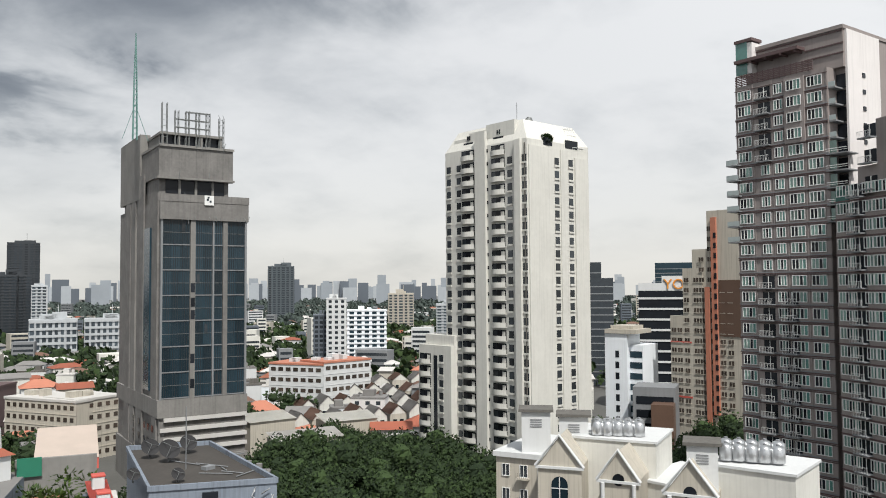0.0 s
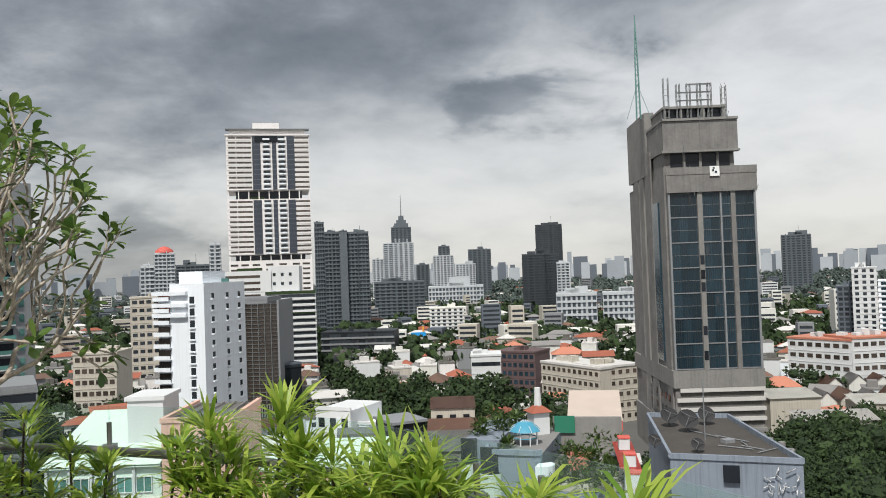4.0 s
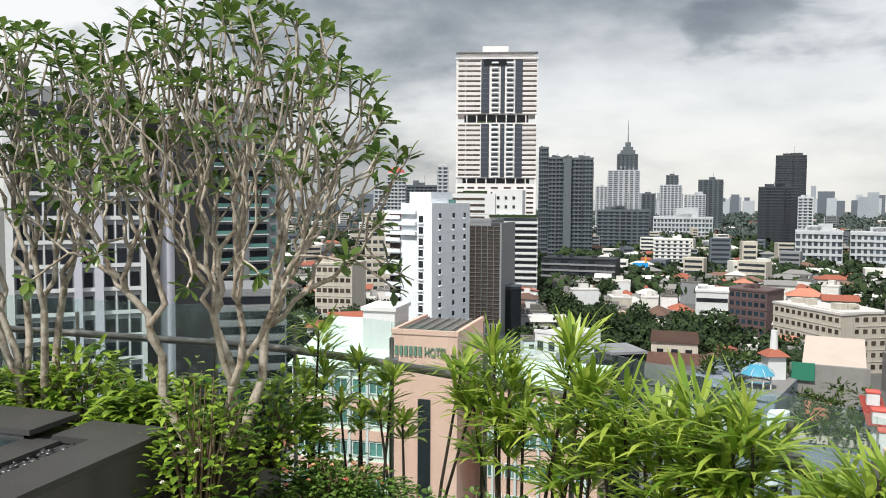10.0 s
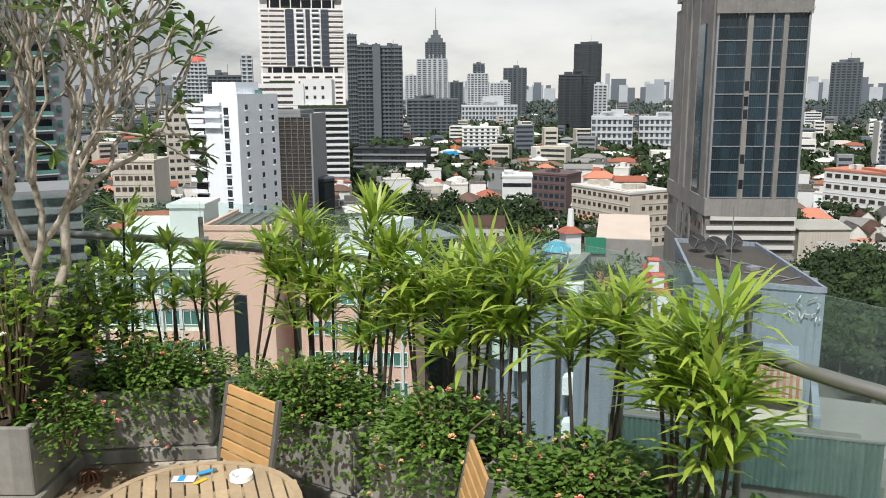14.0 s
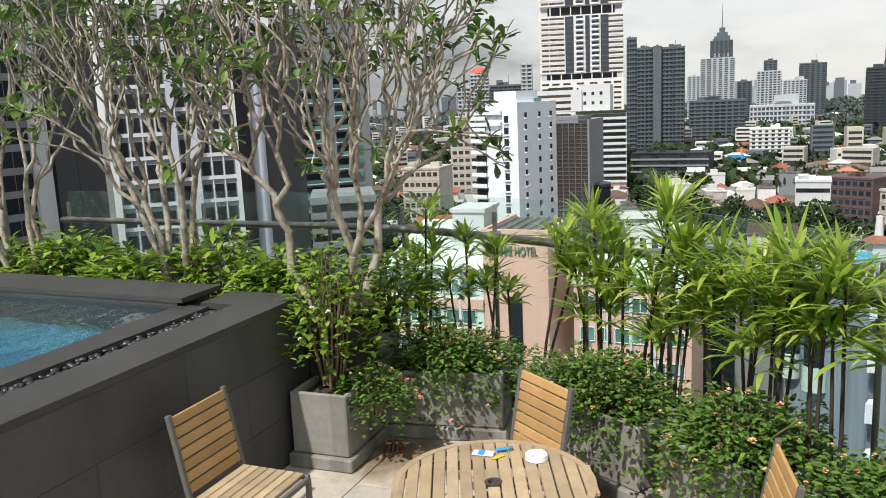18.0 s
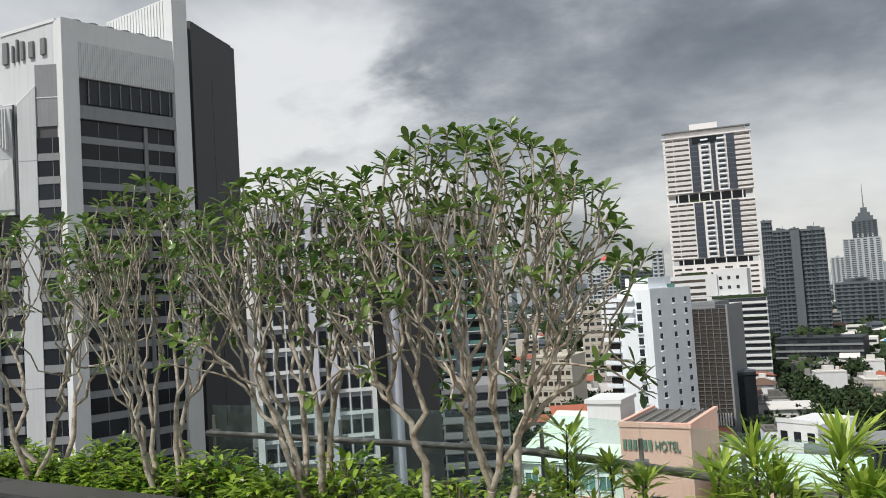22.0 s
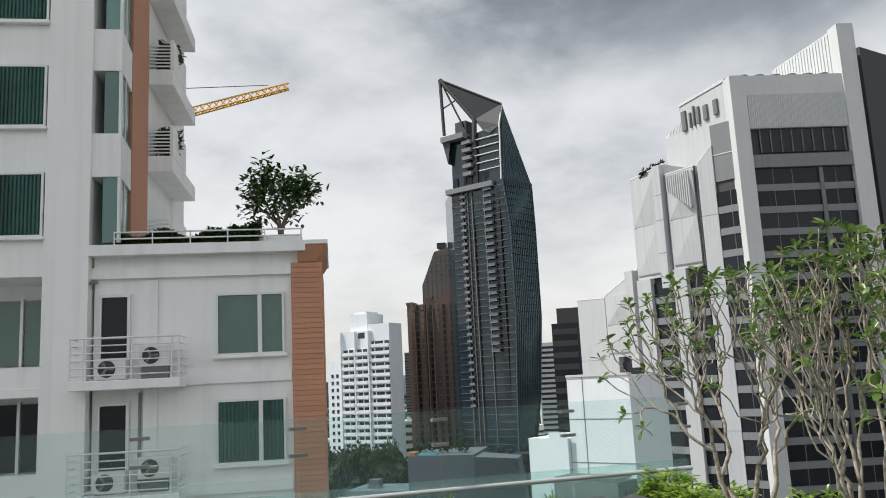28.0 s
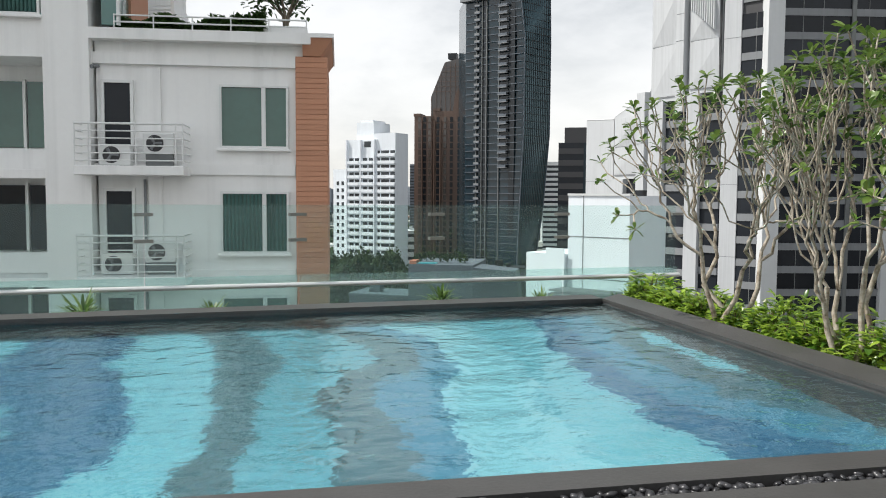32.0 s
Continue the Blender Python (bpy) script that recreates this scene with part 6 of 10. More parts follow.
    part("wedge", Geo().add([(pw + .1, -1, 0), (pw + 15.5, 3, 0), (pw + 12.0, 3, 28.4), (pw + .1, -1, 29.6), (pw + .1, 14, 0), (pw + 15.5, 14, 0), (pw + 12.0, 14, 28.4), (pw + .1, 14, 29.6)],
                            [(0, 1, 2, 3), (5, 4, 7, 6), (3, 2, 6, 7), (1, 5, 6, 2), (4, 0, 3, 7)], 0), ['slate'], q, "dark faceted wedge roof")
    rng = random.Random(66)
    for k in range(7):
        lf = Geo()
        cx, cy = 1.5 + k * 2.3, 6.5 + 3 * (k % 2)
        for e in range(160):
            dd = Vector((rng.gauss(0, 1), rng.gauss(0, 1), rng.gauss(.3, .8))).normalized()
            clump(lf, Vector((cx, cy, 31.6 + .3 * (k % 3))) + dd * rng.uniform(.5, 1.3), dd + Vector((rng.uniform(-1, 1), rng.uniform(-1, 1), 0)), dd, .7, .4)
        part("roof_shrub", lf, ['citygreen'], q)["kind"] = "stuff"
    # bronze tower beside it
    m, w = front((62.0, 372), (58.2, 366))
    u = thing("bronze_tower", "brown mirrored tower with a sloping glass roof", "building", m)
    h1, h2, h3 = up_at(5.55, 370) - GZ, up_at(5.9, 370) - GZ, up_at(9.7, 368) - GZ
    g = Geo().box(0, 0, 0, 8.5, 20, h1)
    g.box(8.5, 1, 0, w, 24, h2)
    part("wall", g, ['bronze'], u)
    g = Geo()
    xa, xb = w * .29, w * .54
    za, zb = up_at(6.93, 369) - GZ, up_at(9.25, 369) - GZ
    v = [(xa, 2, h1), (w, 2, h2), (w, 2, h3), (xb, 2, zb), (xa, 2, za)]
    g.add(v + [(x, 20, z) for x, y, z in v], [(0, 1, 2, 3, 4), (9, 8, 7, 6, 5), (0, 4, 9, 5), (4, 3, 8, 9), (3, 2, 7, 8), (1, 6, 7, 2)])
    part("sloping_roof", g, [mat("grey_bronze_roof_glass", (0.085, 0.078, 0.076), .2, var=.4, scale=.2, fine=1, spec=.5)], u, "sloping grey-bronze glass roof")
    for k in range(8):
        x = xa + (w - xa) * k / 8
        top = za + (zb - za) * min(1, (x - xa) / (xb - xa))
        part("roof_joint", Geo().box(x, 1.86, h1, x + .22, 2, top), ['bronze'], u)
    for k in range(1, 7):
        z = za + (zb - za) * k / 7
        part("roof_joint", Geo().box(xa + (xb - xa) * k / 7, 1.88, z, w, 2, z + .2), ['bronze'], u)
    part("dark_face", Geo().add([(w * .73, 1.8, za), (w, 1.8, h3 - 3), (w, 1.8, h2), (w * .70, 1.8, h2)], [(0, 3, 2, 1)]), ['bronze'], u, "dark bronze return face")
    part("roof_plant", Geo().box(xb + 1, 4, h3 - 1, xb + 5, 8, h3 + 1.6), ['charcoal'], u)
    for x, k in ((1.8, 'brownwin'), (4.2, 'dwin'), (6.6, 'brownwin'), (10.2, 'dwin'), (13.5, 'brownwin'), (16.5, 'dwin'), (20, 'dwin')):
        y = -0.3 if x < 8.5 else 0.7
        g = Geo()
        for q in range(24):
            g.box(x, y, 16 + q * 2.95, x + 1.3, y + 0.35, 18.3 + q * 2.95)
        part("window_strip", g, [k], u)["kind"] = "stuff"
    for x in (3.4, 9.2, 12.0):
        sub(u, "rib", ['bronze'], "", (x, -0.8, 0, x + 0.5, 0, h1 - 2))
    sub(u, "roof_cap", ['bronze'], "", (-0.3, -0.3, h1, 3.0, 8, h1 + 1.2), (8.6, 0.7, h2, 12, 8, h2 + 1.2))
    # white apartment blocks
    m, w = front((66.9, 345), (63.0, 329))
    f = w / 23.5
    u = thing("apartment_tower", "bright white stepped apartment tower with long balconies", "building", m)
    h1, h2, h3 = up_at(1.8, 345) - GZ, up_at(4.2, 345) - GZ, up_at(5.0, 345) - GZ
    sub(u, "wall", ['bluewhite'], "", (-7.4, 2, 0, 1.4 * f, 12, h1), (1.2 * f, 0, 0, 14 * f, 12, h2 - 2.5), (12.5 * f, 0.5, 0, w - 2.6, 10, h2))
    sub(u, "lift_house", ['bluewhite'], "white rooftop lift house", (4.2 * f, 2, h2 - 3, 11.5 * f, 14, h3), (5.2 * f, 3, h3, 10.6 * f, 12, h3 + .9))
    sub(u, "dark_opening", ['gwin'], "", (8.6 * f, -.05, h2 - 5.6, 11.4 * f, .05, h2 - 3.2))
    bal = Geo().box(-2.9, -1.0, 0, 2.9, 0, 1.3, 0)
    bal.box(-2.5, -0.06, 1.3, -.3, 0.02, 2.5, 1)
    bal.box(.3, -0.06, 1.3, 2.5, 0.02, 2.5, 1)
    bme = bal.mesh("balcony", ['bluewhite', 'gwin'])
    grid(u, bme, "balcony", [4.3 * f, 10.2 * f], [1.5 + 2.95 * i for i in range(22)], y=-0.02)
    grid(u, bme, "balcony", [15.2 * f, 19.0 * f], [1.5 + 2.95 * i for i in range(23)], y=0.48)
    grid(u, plain_pane("window", 1.2, 1.5, M['gwin'], 0.08), "window", [-5, -2.4], [2.5 + 2.95 * i for i in range(19)], y=1.98)
    for x in (1.2 * f, 7.25 * f, 13 * f):
        sub(u, "pier", ['bluewhite'], "", (x, -1.1, 0, x + .5, 0, h2 - 2.5))
    # distant towers and a black office
    for nm, lb, l, r, top, k, k2 in (("black_office", "black glass office block with a grey roof box", (51.9, 226), (49.0, 226), 3.7, 'dwin', 'hgrey'),
                                     ("apartment_tower", "distant white balcony tower", (52.9, 520), (51.2, 520), 2.4, 'white', 'gwin'),
                                     ("far_tower", "distant slim blue-grey office tower", (62.3, 900), (61.8, 900), 2.2, 'slate', 'gwin')):
        m, w = front(l, r)
        u = thing(nm, lb, "building", m)
        h = up_at(top, l[1]) - GZ
        sub(u, "wall", [k], "", (0, 0, 0, w, 14, h))
        if nm == "black_office":
            sub(u, "roof_box", [k2], "", (1.6, 0.5, h, w, 12, h + 4.2))
            sub(u, "billboard", ['bluewin', 'orange'], "tall blue billboard", (w - 4.6, -0.3, 30, w - 0.3, 0, h), (w - 4.0, -0.35, 31, w - 1.5, -0.3, 38, 1))
        for q in range(int(h / 3.2)):
            sub(u, "floor_band", [k2], "", (0.1, -0.12, 1.4 + q * 3.2, w - 0.1, 0, 2.9 + q * 3.2))


glass_spire()

# -- neighbouring white building across the gap --
M['curtain'] = mat("green_curtain", (0.05, 0.13, 0.115), 0.85, var=0.5, scale=3, fine=8, streak=0.6)
M['greenglass'] = mat("green_tinted_glass", (0.055, 0.125, 0.105), 0.12, var=0.25, scale=1.2, fine=5, spec=0.7)
M['brickclad'] = mat("terracotta_cladding", (0.50, 0.25, 0.155), 0.8, var=0.15, scale=2, fine=20, rnd=0.08)
M['ewhite'] = mat("smooth_white_render", (0.83, 0.83, 0.82), 0.8, var=0.08, scale=0.6, fine=8, streak=0.10)


def neighbour():
    m, w = front((83, 21.5), (68, 20.7), 0.0)
    t = thing("white_annexe", "white rendered apartment wing with a terracotta corner and roof planting", "building", m)
    sub(t, "wall", ['ewhite'], "", (0, 0.0, GZ, 4.72, 9, 5.72))
    for b in ((-0.15, -0.12, 5.66, 4.72, 9, 5.93), (-0.02, -0.02, 5.93, 4.9, 9, 6.2), (-0.05, -0.38, 6.2, 5.1, 9, 6.46)):
        sub(t, "cornice", ['ewhite'], "", b)
    sub(t, "cornice", ['ewhite'], "", (5.1, -0.42, 6.36, 5.66, 4, 6.46))
    g = Geo().add([(4.9, -.14, 5.95), (5.34, -.14, 5.95), (5.34, 4, 5.95), (4.9, 4, 5.95), (4.9, -.38, 6.36), (5.62, -.38, 6.36), (5.62, 4, 6.36), (4.9, 4, 6.36)],
                  [(3, 2, 1, 0), (4, 5, 6, 7), (0, 1, 5, 4), (1, 2, 6, 5), (2, 3, 7, 6), (3, 0, 4, 7)])
    part("corner_soffit", g, ['brickclad'], t, "flared terracotta soffit")
    core = Geo().box(4.72, -0.10, GZ, 5.5, 4.0, 5.94)
    cc = part("corner_pier", core, ['brickclad'], t, "terracotta clad corner pier")
    me = Geo().cbox(0.004, -0.018, 0.005, 0.772, 0.0, 0.122, 0.004).mesh("cladding_strip", ['brickclad'])
    for k in range(80):
        part("cladding_strip", me, None, cc, m=T(4.722, -0.1, 5.80 - k * 0.127))
    for z in (3.02, 0.42, -2.18, -4.78):
        sub(t, "string_course", ['ewhite'], "", (-0.1, -0.08, z, 4.70, 0.0, z + 0.26))
    sub(t, "return_wall", ['ewhite'], "", (1.18, -0.06, -6, 1.5, 0.0, 5.6))

    def window(x0, x1, z0, z1, mul, glass, y=0.0, par=t):
        o = part("window", Geo().box(x0, y - 0.03, z0, x1, y + 0.05, z1, 0), [glass], par)
        fr = 0.055
        for a, b, c, d in ((x0, z0, x0 + fr, z1), (x1 - fr, z0, x1, z1), (x0 + fr, z0, x1 - fr, z0 + fr), (x0 + fr, z1 - fr, x1 - fr, z1)):
            part("frame_bar", Geo().box(a, y - 0.10, b, c, y - 0.031, d), ['alu'], o)
        for q in mul:
            part("frame_bar", Geo().box(q - 0.05, y - 0.095, z0 + fr, q + 0.05, y - 0.031, z1 - fr), ['alu'], o)
        part("sill", Geo().cbox(x0 - 0.06, y - 0.16, z0 - 0.07, x1 + 0.06, y, z0 - 0.002, 0.01), ['ewhite'], o)
        return o

    def folds(x0, x1, z0, z1, y=0.0, par=t):
        g = Geo()
        n = int((x1 - x0) / 0.09)
        for k in range(n):
            x = x0 + (x1 - x0) * (k + .5) / n
            g.tube([(x, y - 0.045, z0), (x, y - 0.045, z1)], 0.036, 5)
        part("curtain", g, ['curtain'], par, "green curtain folds behind the glass")

    for k in range(4):
        dz = -2.6 * k
        window(2.88, 4.54, 3.68 + dz, 5.22 + dz, [3.94], 'greenglass')
        if k == 1:
            folds(2.95, 3.88, 1.14, 2.56)
            folds(4.0, 4.48, 1.14, 2.56)
        d = part("balcony_door", Geo().box(0.18, -0.03, 3.2 + dz, 0.80, 0.05, 5.22 + dz), ['dwin'], t)
        for a, b, c, e in ((0.12, 3.2, 0.19, 5.28), (0.79, 3.2, 0.86, 5.28), (0.19, 5.21, 0.79, 5.28)):
            part("frame_bar", Geo().box(a, -0.09, b + dz, c, -0.0, e + dz), ['alu'], d)
        b = part("balcony", Geo().cbox(-0.28, -0.95, 2.98 + dz, 2.18, 0.0, 3.20 + dz, 0.015), ['ewhite'], t, "white balcony slab")
        for i in range(6):
            part("rail", Geo().tube([(-0.26, -0.92, 3.32 + dz + i * .17), (2.16, -0.92, 3.32 + dz + i * .17)], 0.016 if i < 5 else 0.026, 6), ['alu'], b)
            part("rail", Geo().tube([(-0.26, -0.92, 3.32 + dz + i * .17), (-0.26, -0.02, 3.32 + dz + i * .17)], 0.016, 6), ['alu'], b)
            part("rail", Geo().tube([(2.16, -0.92, 3.32 + dz + i * .17), (2.16, -0.02, 3.32 + dz + i * .17)], 0.016, 6), ['alu'], b)
        for x in (-0.26, 0.05, 1.1, 2.0, 2.16):
            part("post", Geo().tube([(x, -0.92, 3.2 + dz), (x, -0.92, 4.2 + dz)], 0.02, 6), ['alu'], b)
        for x, zz in ((0.15, 3.22), (1.15, 3.5)):
            u = thing("air_conditioner", "white outdoor air-conditioning unit on a balcony", "air conditioner", m @ T(x, -0.45, zz + dz), group="air conditioners")
            part("casing", Geo().cbox(0, 0, 0, 0.72, 0.28, 0.50, 0.02), ['alu'], u)
            part("fan_grille", Geo().tube([(0.28, -0.004, 0.25), (0.28, -0.016, 0.25)], [0.2, 0.2], 18), ['hgrey'], u)
            for q in range(3):
                a = q * 2.1
                part("fan_blade", Geo().tube([(0.28, -0.022, 0.25), (0.28 + .17 * math.cos(a), -0.022, .25 + .17 * math.sin(a))], [.03, .05], 4), ['midgrey'], u)
            part("stand", Geo().box(0.05, 0.05, -(zz - 3.205) if zz > 3.3 else -0.018, 0.67, 0.25, -0.001), ['steel'], u)
    part("downpipe", Geo().tube([(1.1, -0.06, -6), (1.1, -0.06, 2.9)], 0.035, 8), ['midgrey'], t)
    part("security_camera", Geo().tube([(-0.02, -0.3, 5.55), (0.06, -0.05, 5.6)], [.05, .04], 8), ['midgrey'], t)
    # main block rising behind and to the left
    u = thing("white_block", "tall white apartment block with recessed balconies and green windows", "building", m)
    sub(u, "pier", ['ewhite'], "broad white pier", (-1.10, -0.35, GZ, -0.06, 4.0, 24))
    for b in ((-14, 1.3, GZ, -1.1, 10, 5.9), (-14, 0.2, 5.9, -5.3, 10, 24), (-4.95, 0.0, 6.1, -3.3, 8, 24), (-3.35, -0.25, 5.75, -1.1, 8, 24), (-0.06, 2.0, 6.46, 0.34, 10, 24)):
        sub(u, "wall", ['ewhite'], "", b)
    sub(u, "terracotta_strip", ['brickclad'], "", (-5.3, -0.02, 6.1, -4.95, 0.5, 24), (0.30, 1.3, 6.47, 0.52, 3.2, 24))
    pz = 2.76
    for k in range(6):
        dz = pz * k
        window(-3.12, -1.14, 6.70 + dz, 8.31 + dz, [-2.55], 'curtain' if k < 3 else 'dwin', -0.25, u)
        folds(-3.02, -2.62, 6.78 + dz, 8.25 + dz, -0.26, u)
        folds(-2.48, -1.22, 6.78 + dz, 8.25 + dz, -0.26, u)
        window(-6.3, -5.36, 7.1 + dz, 8.75 + dz, [], 'dwin', 0.2, u)
        # glazed corner bay above the annexe roof
        g = Geo().box(0.20, -0.2, 6.55 + dz, 0.58, -0.1, 8.2 + dz)
        g.add([(0.58, -0.2, 6.55 + dz), (0.46, 1.3, 6.55 + dz), (0.46, 1.3, 8.2 + dz), (0.58, -0.2, 8.2 + dz)], [(0, 1, 2, 3)])
        b = part("bay_window", g, [M['teal']], u, "pale teal corner bay window")
        part("bay_band", Geo().prism([(-0.06, -0.24), (0.62, -0.24), (0.50, 1.3), (-0.06, 1.3)], 8.2 + dz, 6.55 + dz + pz), ['ewhite'], b)
        part("frame_bar", Geo().box(0.55, -0.23, 6.55 + dz, 0.61, -0.08, 8.2 + dz), ['alu'], b)
        part("frame_bar", Geo().tube([(0.53, 0.5, 6.55 + dz), (0.53, 0.5, 8.2 + dz)], 0.03, 4), ['alu'], b)
        # balconies on the far flank
        z = 6.7 + dz
        q = part("balcony", Geo().cbox(0.34, 4.0, z, 1.08, 8, z + 0.50, 0.02), ['ewhite'], u)
        for i in range(7):
            if i == 0:
                part("end_post", Geo().box(0.98, 4.0, z + .5, 1.08, 6.2, z + 1.45), ['ewhite'], q)
            part("rail", Geo().box(0.36, 4.0, z + .58 + i * .11, 0.98, 4.04, z + .62 + i * .11), ['alu'], q)
    for k in range(3):
        dz = -2.6 * k
        b = part("balcony", Geo().cbox(-14, -0.2, 2.9 + dz, -1.1, 1.3, 3.12 + dz, 0.01), ['ewhite'], u, "long white balcony slab")
        for x0, x1, mm in ((-6.3, -5.6, []), (-5.5, -4.8, []), (-4.7, -4.0, []), (-3.95, -3.2, []), (-3.03, -2.1, []), (-2.0, -1.14, [])):
            o = part("window", Geo().box(x0, 1.2, 3.7 + dz if x0 > -3.1 else 3.15 + dz, x1, 1.29, 5.35 + dz), ['greenglass' if k == 0 else 'dwin'], u)
            part("frame_bar", Geo().box(x1, 1.14, 3.13 + dz, x1 + 0.07, 1.29, 5.4 + dz), ['alu'], o)
        part("low_wall", Geo().box(-3.05, 0.9, 3.13 + dz, -1.1, 1.19, 3.66 + dz), ['ewhite'], u)
        for i in range(6):
            part("rail", Geo().tube([(-14, -0.15, 3.25 + dz + i * .16), (-3.25, -0.15, 3.25 + dz + i * .16)], 0.016 if i < 5 else .024, 6), ['alu'], b)
        for x in (-3.25, -3.5, -3.9, -4.8, -5.7, -6.6):
            part("post", Geo().tube([(x, -0.15, 3.12 + dz), (x, -0.15, 4.08 + dz)], 0.02, 6), ['alu'], b)
    # roof planting and railing
    r = thing("roof_railing", "low white roof railing above the annexe cornice", "railing", m)
    for z in (6.62, 6.78):
        part("rail", Geo().tube([(0.5, -0.25, z), (5.0, -0.25, z)], 0.02, 6), ['alu'], r)
    for k in range(6):
        part("post", Geo().tube([(0.5 + k * .9, -0.25, 6.46), (0.5 + k * .9, -0.25, 6.8)], 0.018, 6), ['alu'], r)
    r = thing("roof_trough", "white planter trough on the annexe roof", "planter", m)
    part("trough", Geo().cbox(3.9, 0.3, 6.46, 5.0, 0.9, 6.72, 0.02), ['ewhite'], r)
    return m


NM = neighbour()


def roof_tree(x, y, z0, h, rx, seed, name, label, n):
    rng = random.Random(seed)
    t = thing(name, label, "tree", NM @ T(x, y, z0))
    g, lv = Geo(), Geo()
    for k in range(7):
        a = k * .9
        e = Vector((rx * .75 * math.cos(a), rx * .5 * math.sin(a), h * rng.uniform(.55, .9)))
        g.tube([(0, 0, 0), (e.x * .08, e.y * .08, h * .26), (e.x * .62, e.y * .62, e.z * .78), tuple(e)], [.045, .035, .018, .008], 6)
    part("trunk", g, 'bark', t)
    for k in range(n * 2):
        a, u = 6.28 * rng.random(), rng.random()
        c = k % 9
        ca = c * .7
        cx, cy, cz = rx * .55 * math.cos(ca), rx * .42 * math.sin(ca), h * (.66 + .20 * math.sin(c * 2.3))
        p = Vector((cx + rng.gauss(0, rx * .17), cy + rng.gauss(0, rx * .15), cz + rng.gauss(0, h * .085)))
        d = Vector((rng.uniform(-1, 1), rng.uniform(-1, 1), rng.uniform(-.4, .8)))
        leaf(lv, p, d, Vector((0, 0, 1)), .22 * rng.uniform(.6, 1.2), .095, curl=.1)
    ob = part("foliage", lv, 'rooftree', t)
    ob["kind"] = "stuff"


def roof_hedge():
    rng = random.Random(8)
    lv = Geo()
    for k in range(7800):
        x = 0.45 + 3.5 * rng.random()
        p = Vector((x, 0.1 + .5 * rng.random(), 6.46 + (.32 + .12 * math.sin(x * 5) + (.25 if x > 3.2 else 0)) * rng.random()))
        leaf(lv, p, Vector((rng.uniform(-1, 1), rng.uniform(-1, .4), rng.uniform(-.3, .9))), Vector((0, 0, 1)), .13, .06)
    t = thing("roof_hedge", "low dark green hedge along the annexe roof", "hedge", NM)
    ob = part("foliage", lv, 'rooftree', t)
    ob["kind"] = "stuff"


def crane():
    t = thing("tower_crane", "yellow lattice tower crane jib", "crane")
    a, b = polar(84, 138), polar(70.0, 130)
    za, zb = up_at(16.4, 138), up_at(20.8, 130)
    p, q = Vector((a.x, a.y, za)), Vector((b.x, b.y, zb))
    d = (q - p).normalized()
    s = d.cross(Vector((0, 0, 1))).normalized()
    g = Geo()
    ch = [(s * .7), (s * -.7), Vector((0, 0, 1.7))]
    for c in ch:
        g.tube([tuple(p + c), tuple(q + c * .6)], .16, 4)
    n = 30
    for k in range(n):
        u, v = p.lerp(q, k / n), p.lerp(q, (k + 1) / n)
        f = 1 - .4 * k / n
        for c1, c2 in ((0, 2), (2, 1), (1, 0)):
            g.tube([tuple(u + ch[c1] * f), tuple(v + ch[c2] * f)], .09, 4)
    part("jib", g, [mat("crane_yellow", (0.70, 0.40, 0.08), 0.6)], t, "yellow lattice jib")
    part("hook_block", Geo().box(-1.6, -.6, -1.2, 1.6, .6, -.2, mx=T(*p.lerp(q, .42))), ['steel'], t)
    part("tie_bar", Geo().tube([tuple(p + Vector((0, 0, 9))), tuple(p.lerp(q, .9) + Vector((0, 0, 1.6)))], .08, 4), ['steel'], t)
    c = Geo()
    for k in (-.4, .4):
        h = p.lerp(q, .42) + s * k
        c.tube([tuple(h), (h.x, h.y, h.z - 34)], .035, 4)
    part("hoist_rope", c, ['steel'], t)
    part("mast", Geo().tube([(a.x, a.y, GZ), (a.x, a.y, za + 9)], .8, 4), ['steel'], t)


M['rooftree'] = leaf_mat("dark_roof_tree_leaf", (0.025, 0.06, 0.014), (0.08, 0.15, 0.035), 0.45, 0.3)
crane()

# ---- middle distance: named neighbours ----
WALLS = ['bwhite', 'bluewhite', 'cream', 'midgrey', 'pinkish', 'white', 'bwhite', 'white']


# far walls and glass: distance haze is painted into the colours
M['farpale'] = mat("haze_tinted_pale_render", (0.43, 0.455, 0.475), 0.85, var=0.15, scale=0.05, fine=0.4, streak=0.1)
M['fardark'] = mat("haze_tinted_dark_cladding", (0.034, 0.040, 0.047), 0.6, var=0.25, scale=0.05, fine=0.4)
M['farmid'] = mat("haze_tinted_grey_cladding", (0.088, 0.105, 0.118), 0.7, var=0.2, scale=0.05, fine=0.4)
M['farwin'] = mat("haze_tinted_window_glass", (0.052, 0.068, 0.082), 0.3, var=0.5, scale=0.2, fine=1, rnd=0.35, spec=0.4)
M['fardwin'] = mat("haze_tinted_dark_glass", (0.024, 0.032, 0.040), 0.3, var=0.5, scale=0.2, fine=1, rnd=0.35, spec=0.4)
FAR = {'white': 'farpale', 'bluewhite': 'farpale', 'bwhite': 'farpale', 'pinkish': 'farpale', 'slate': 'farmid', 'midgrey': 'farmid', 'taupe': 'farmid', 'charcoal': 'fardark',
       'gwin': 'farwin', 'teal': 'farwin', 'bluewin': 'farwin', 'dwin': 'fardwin'}


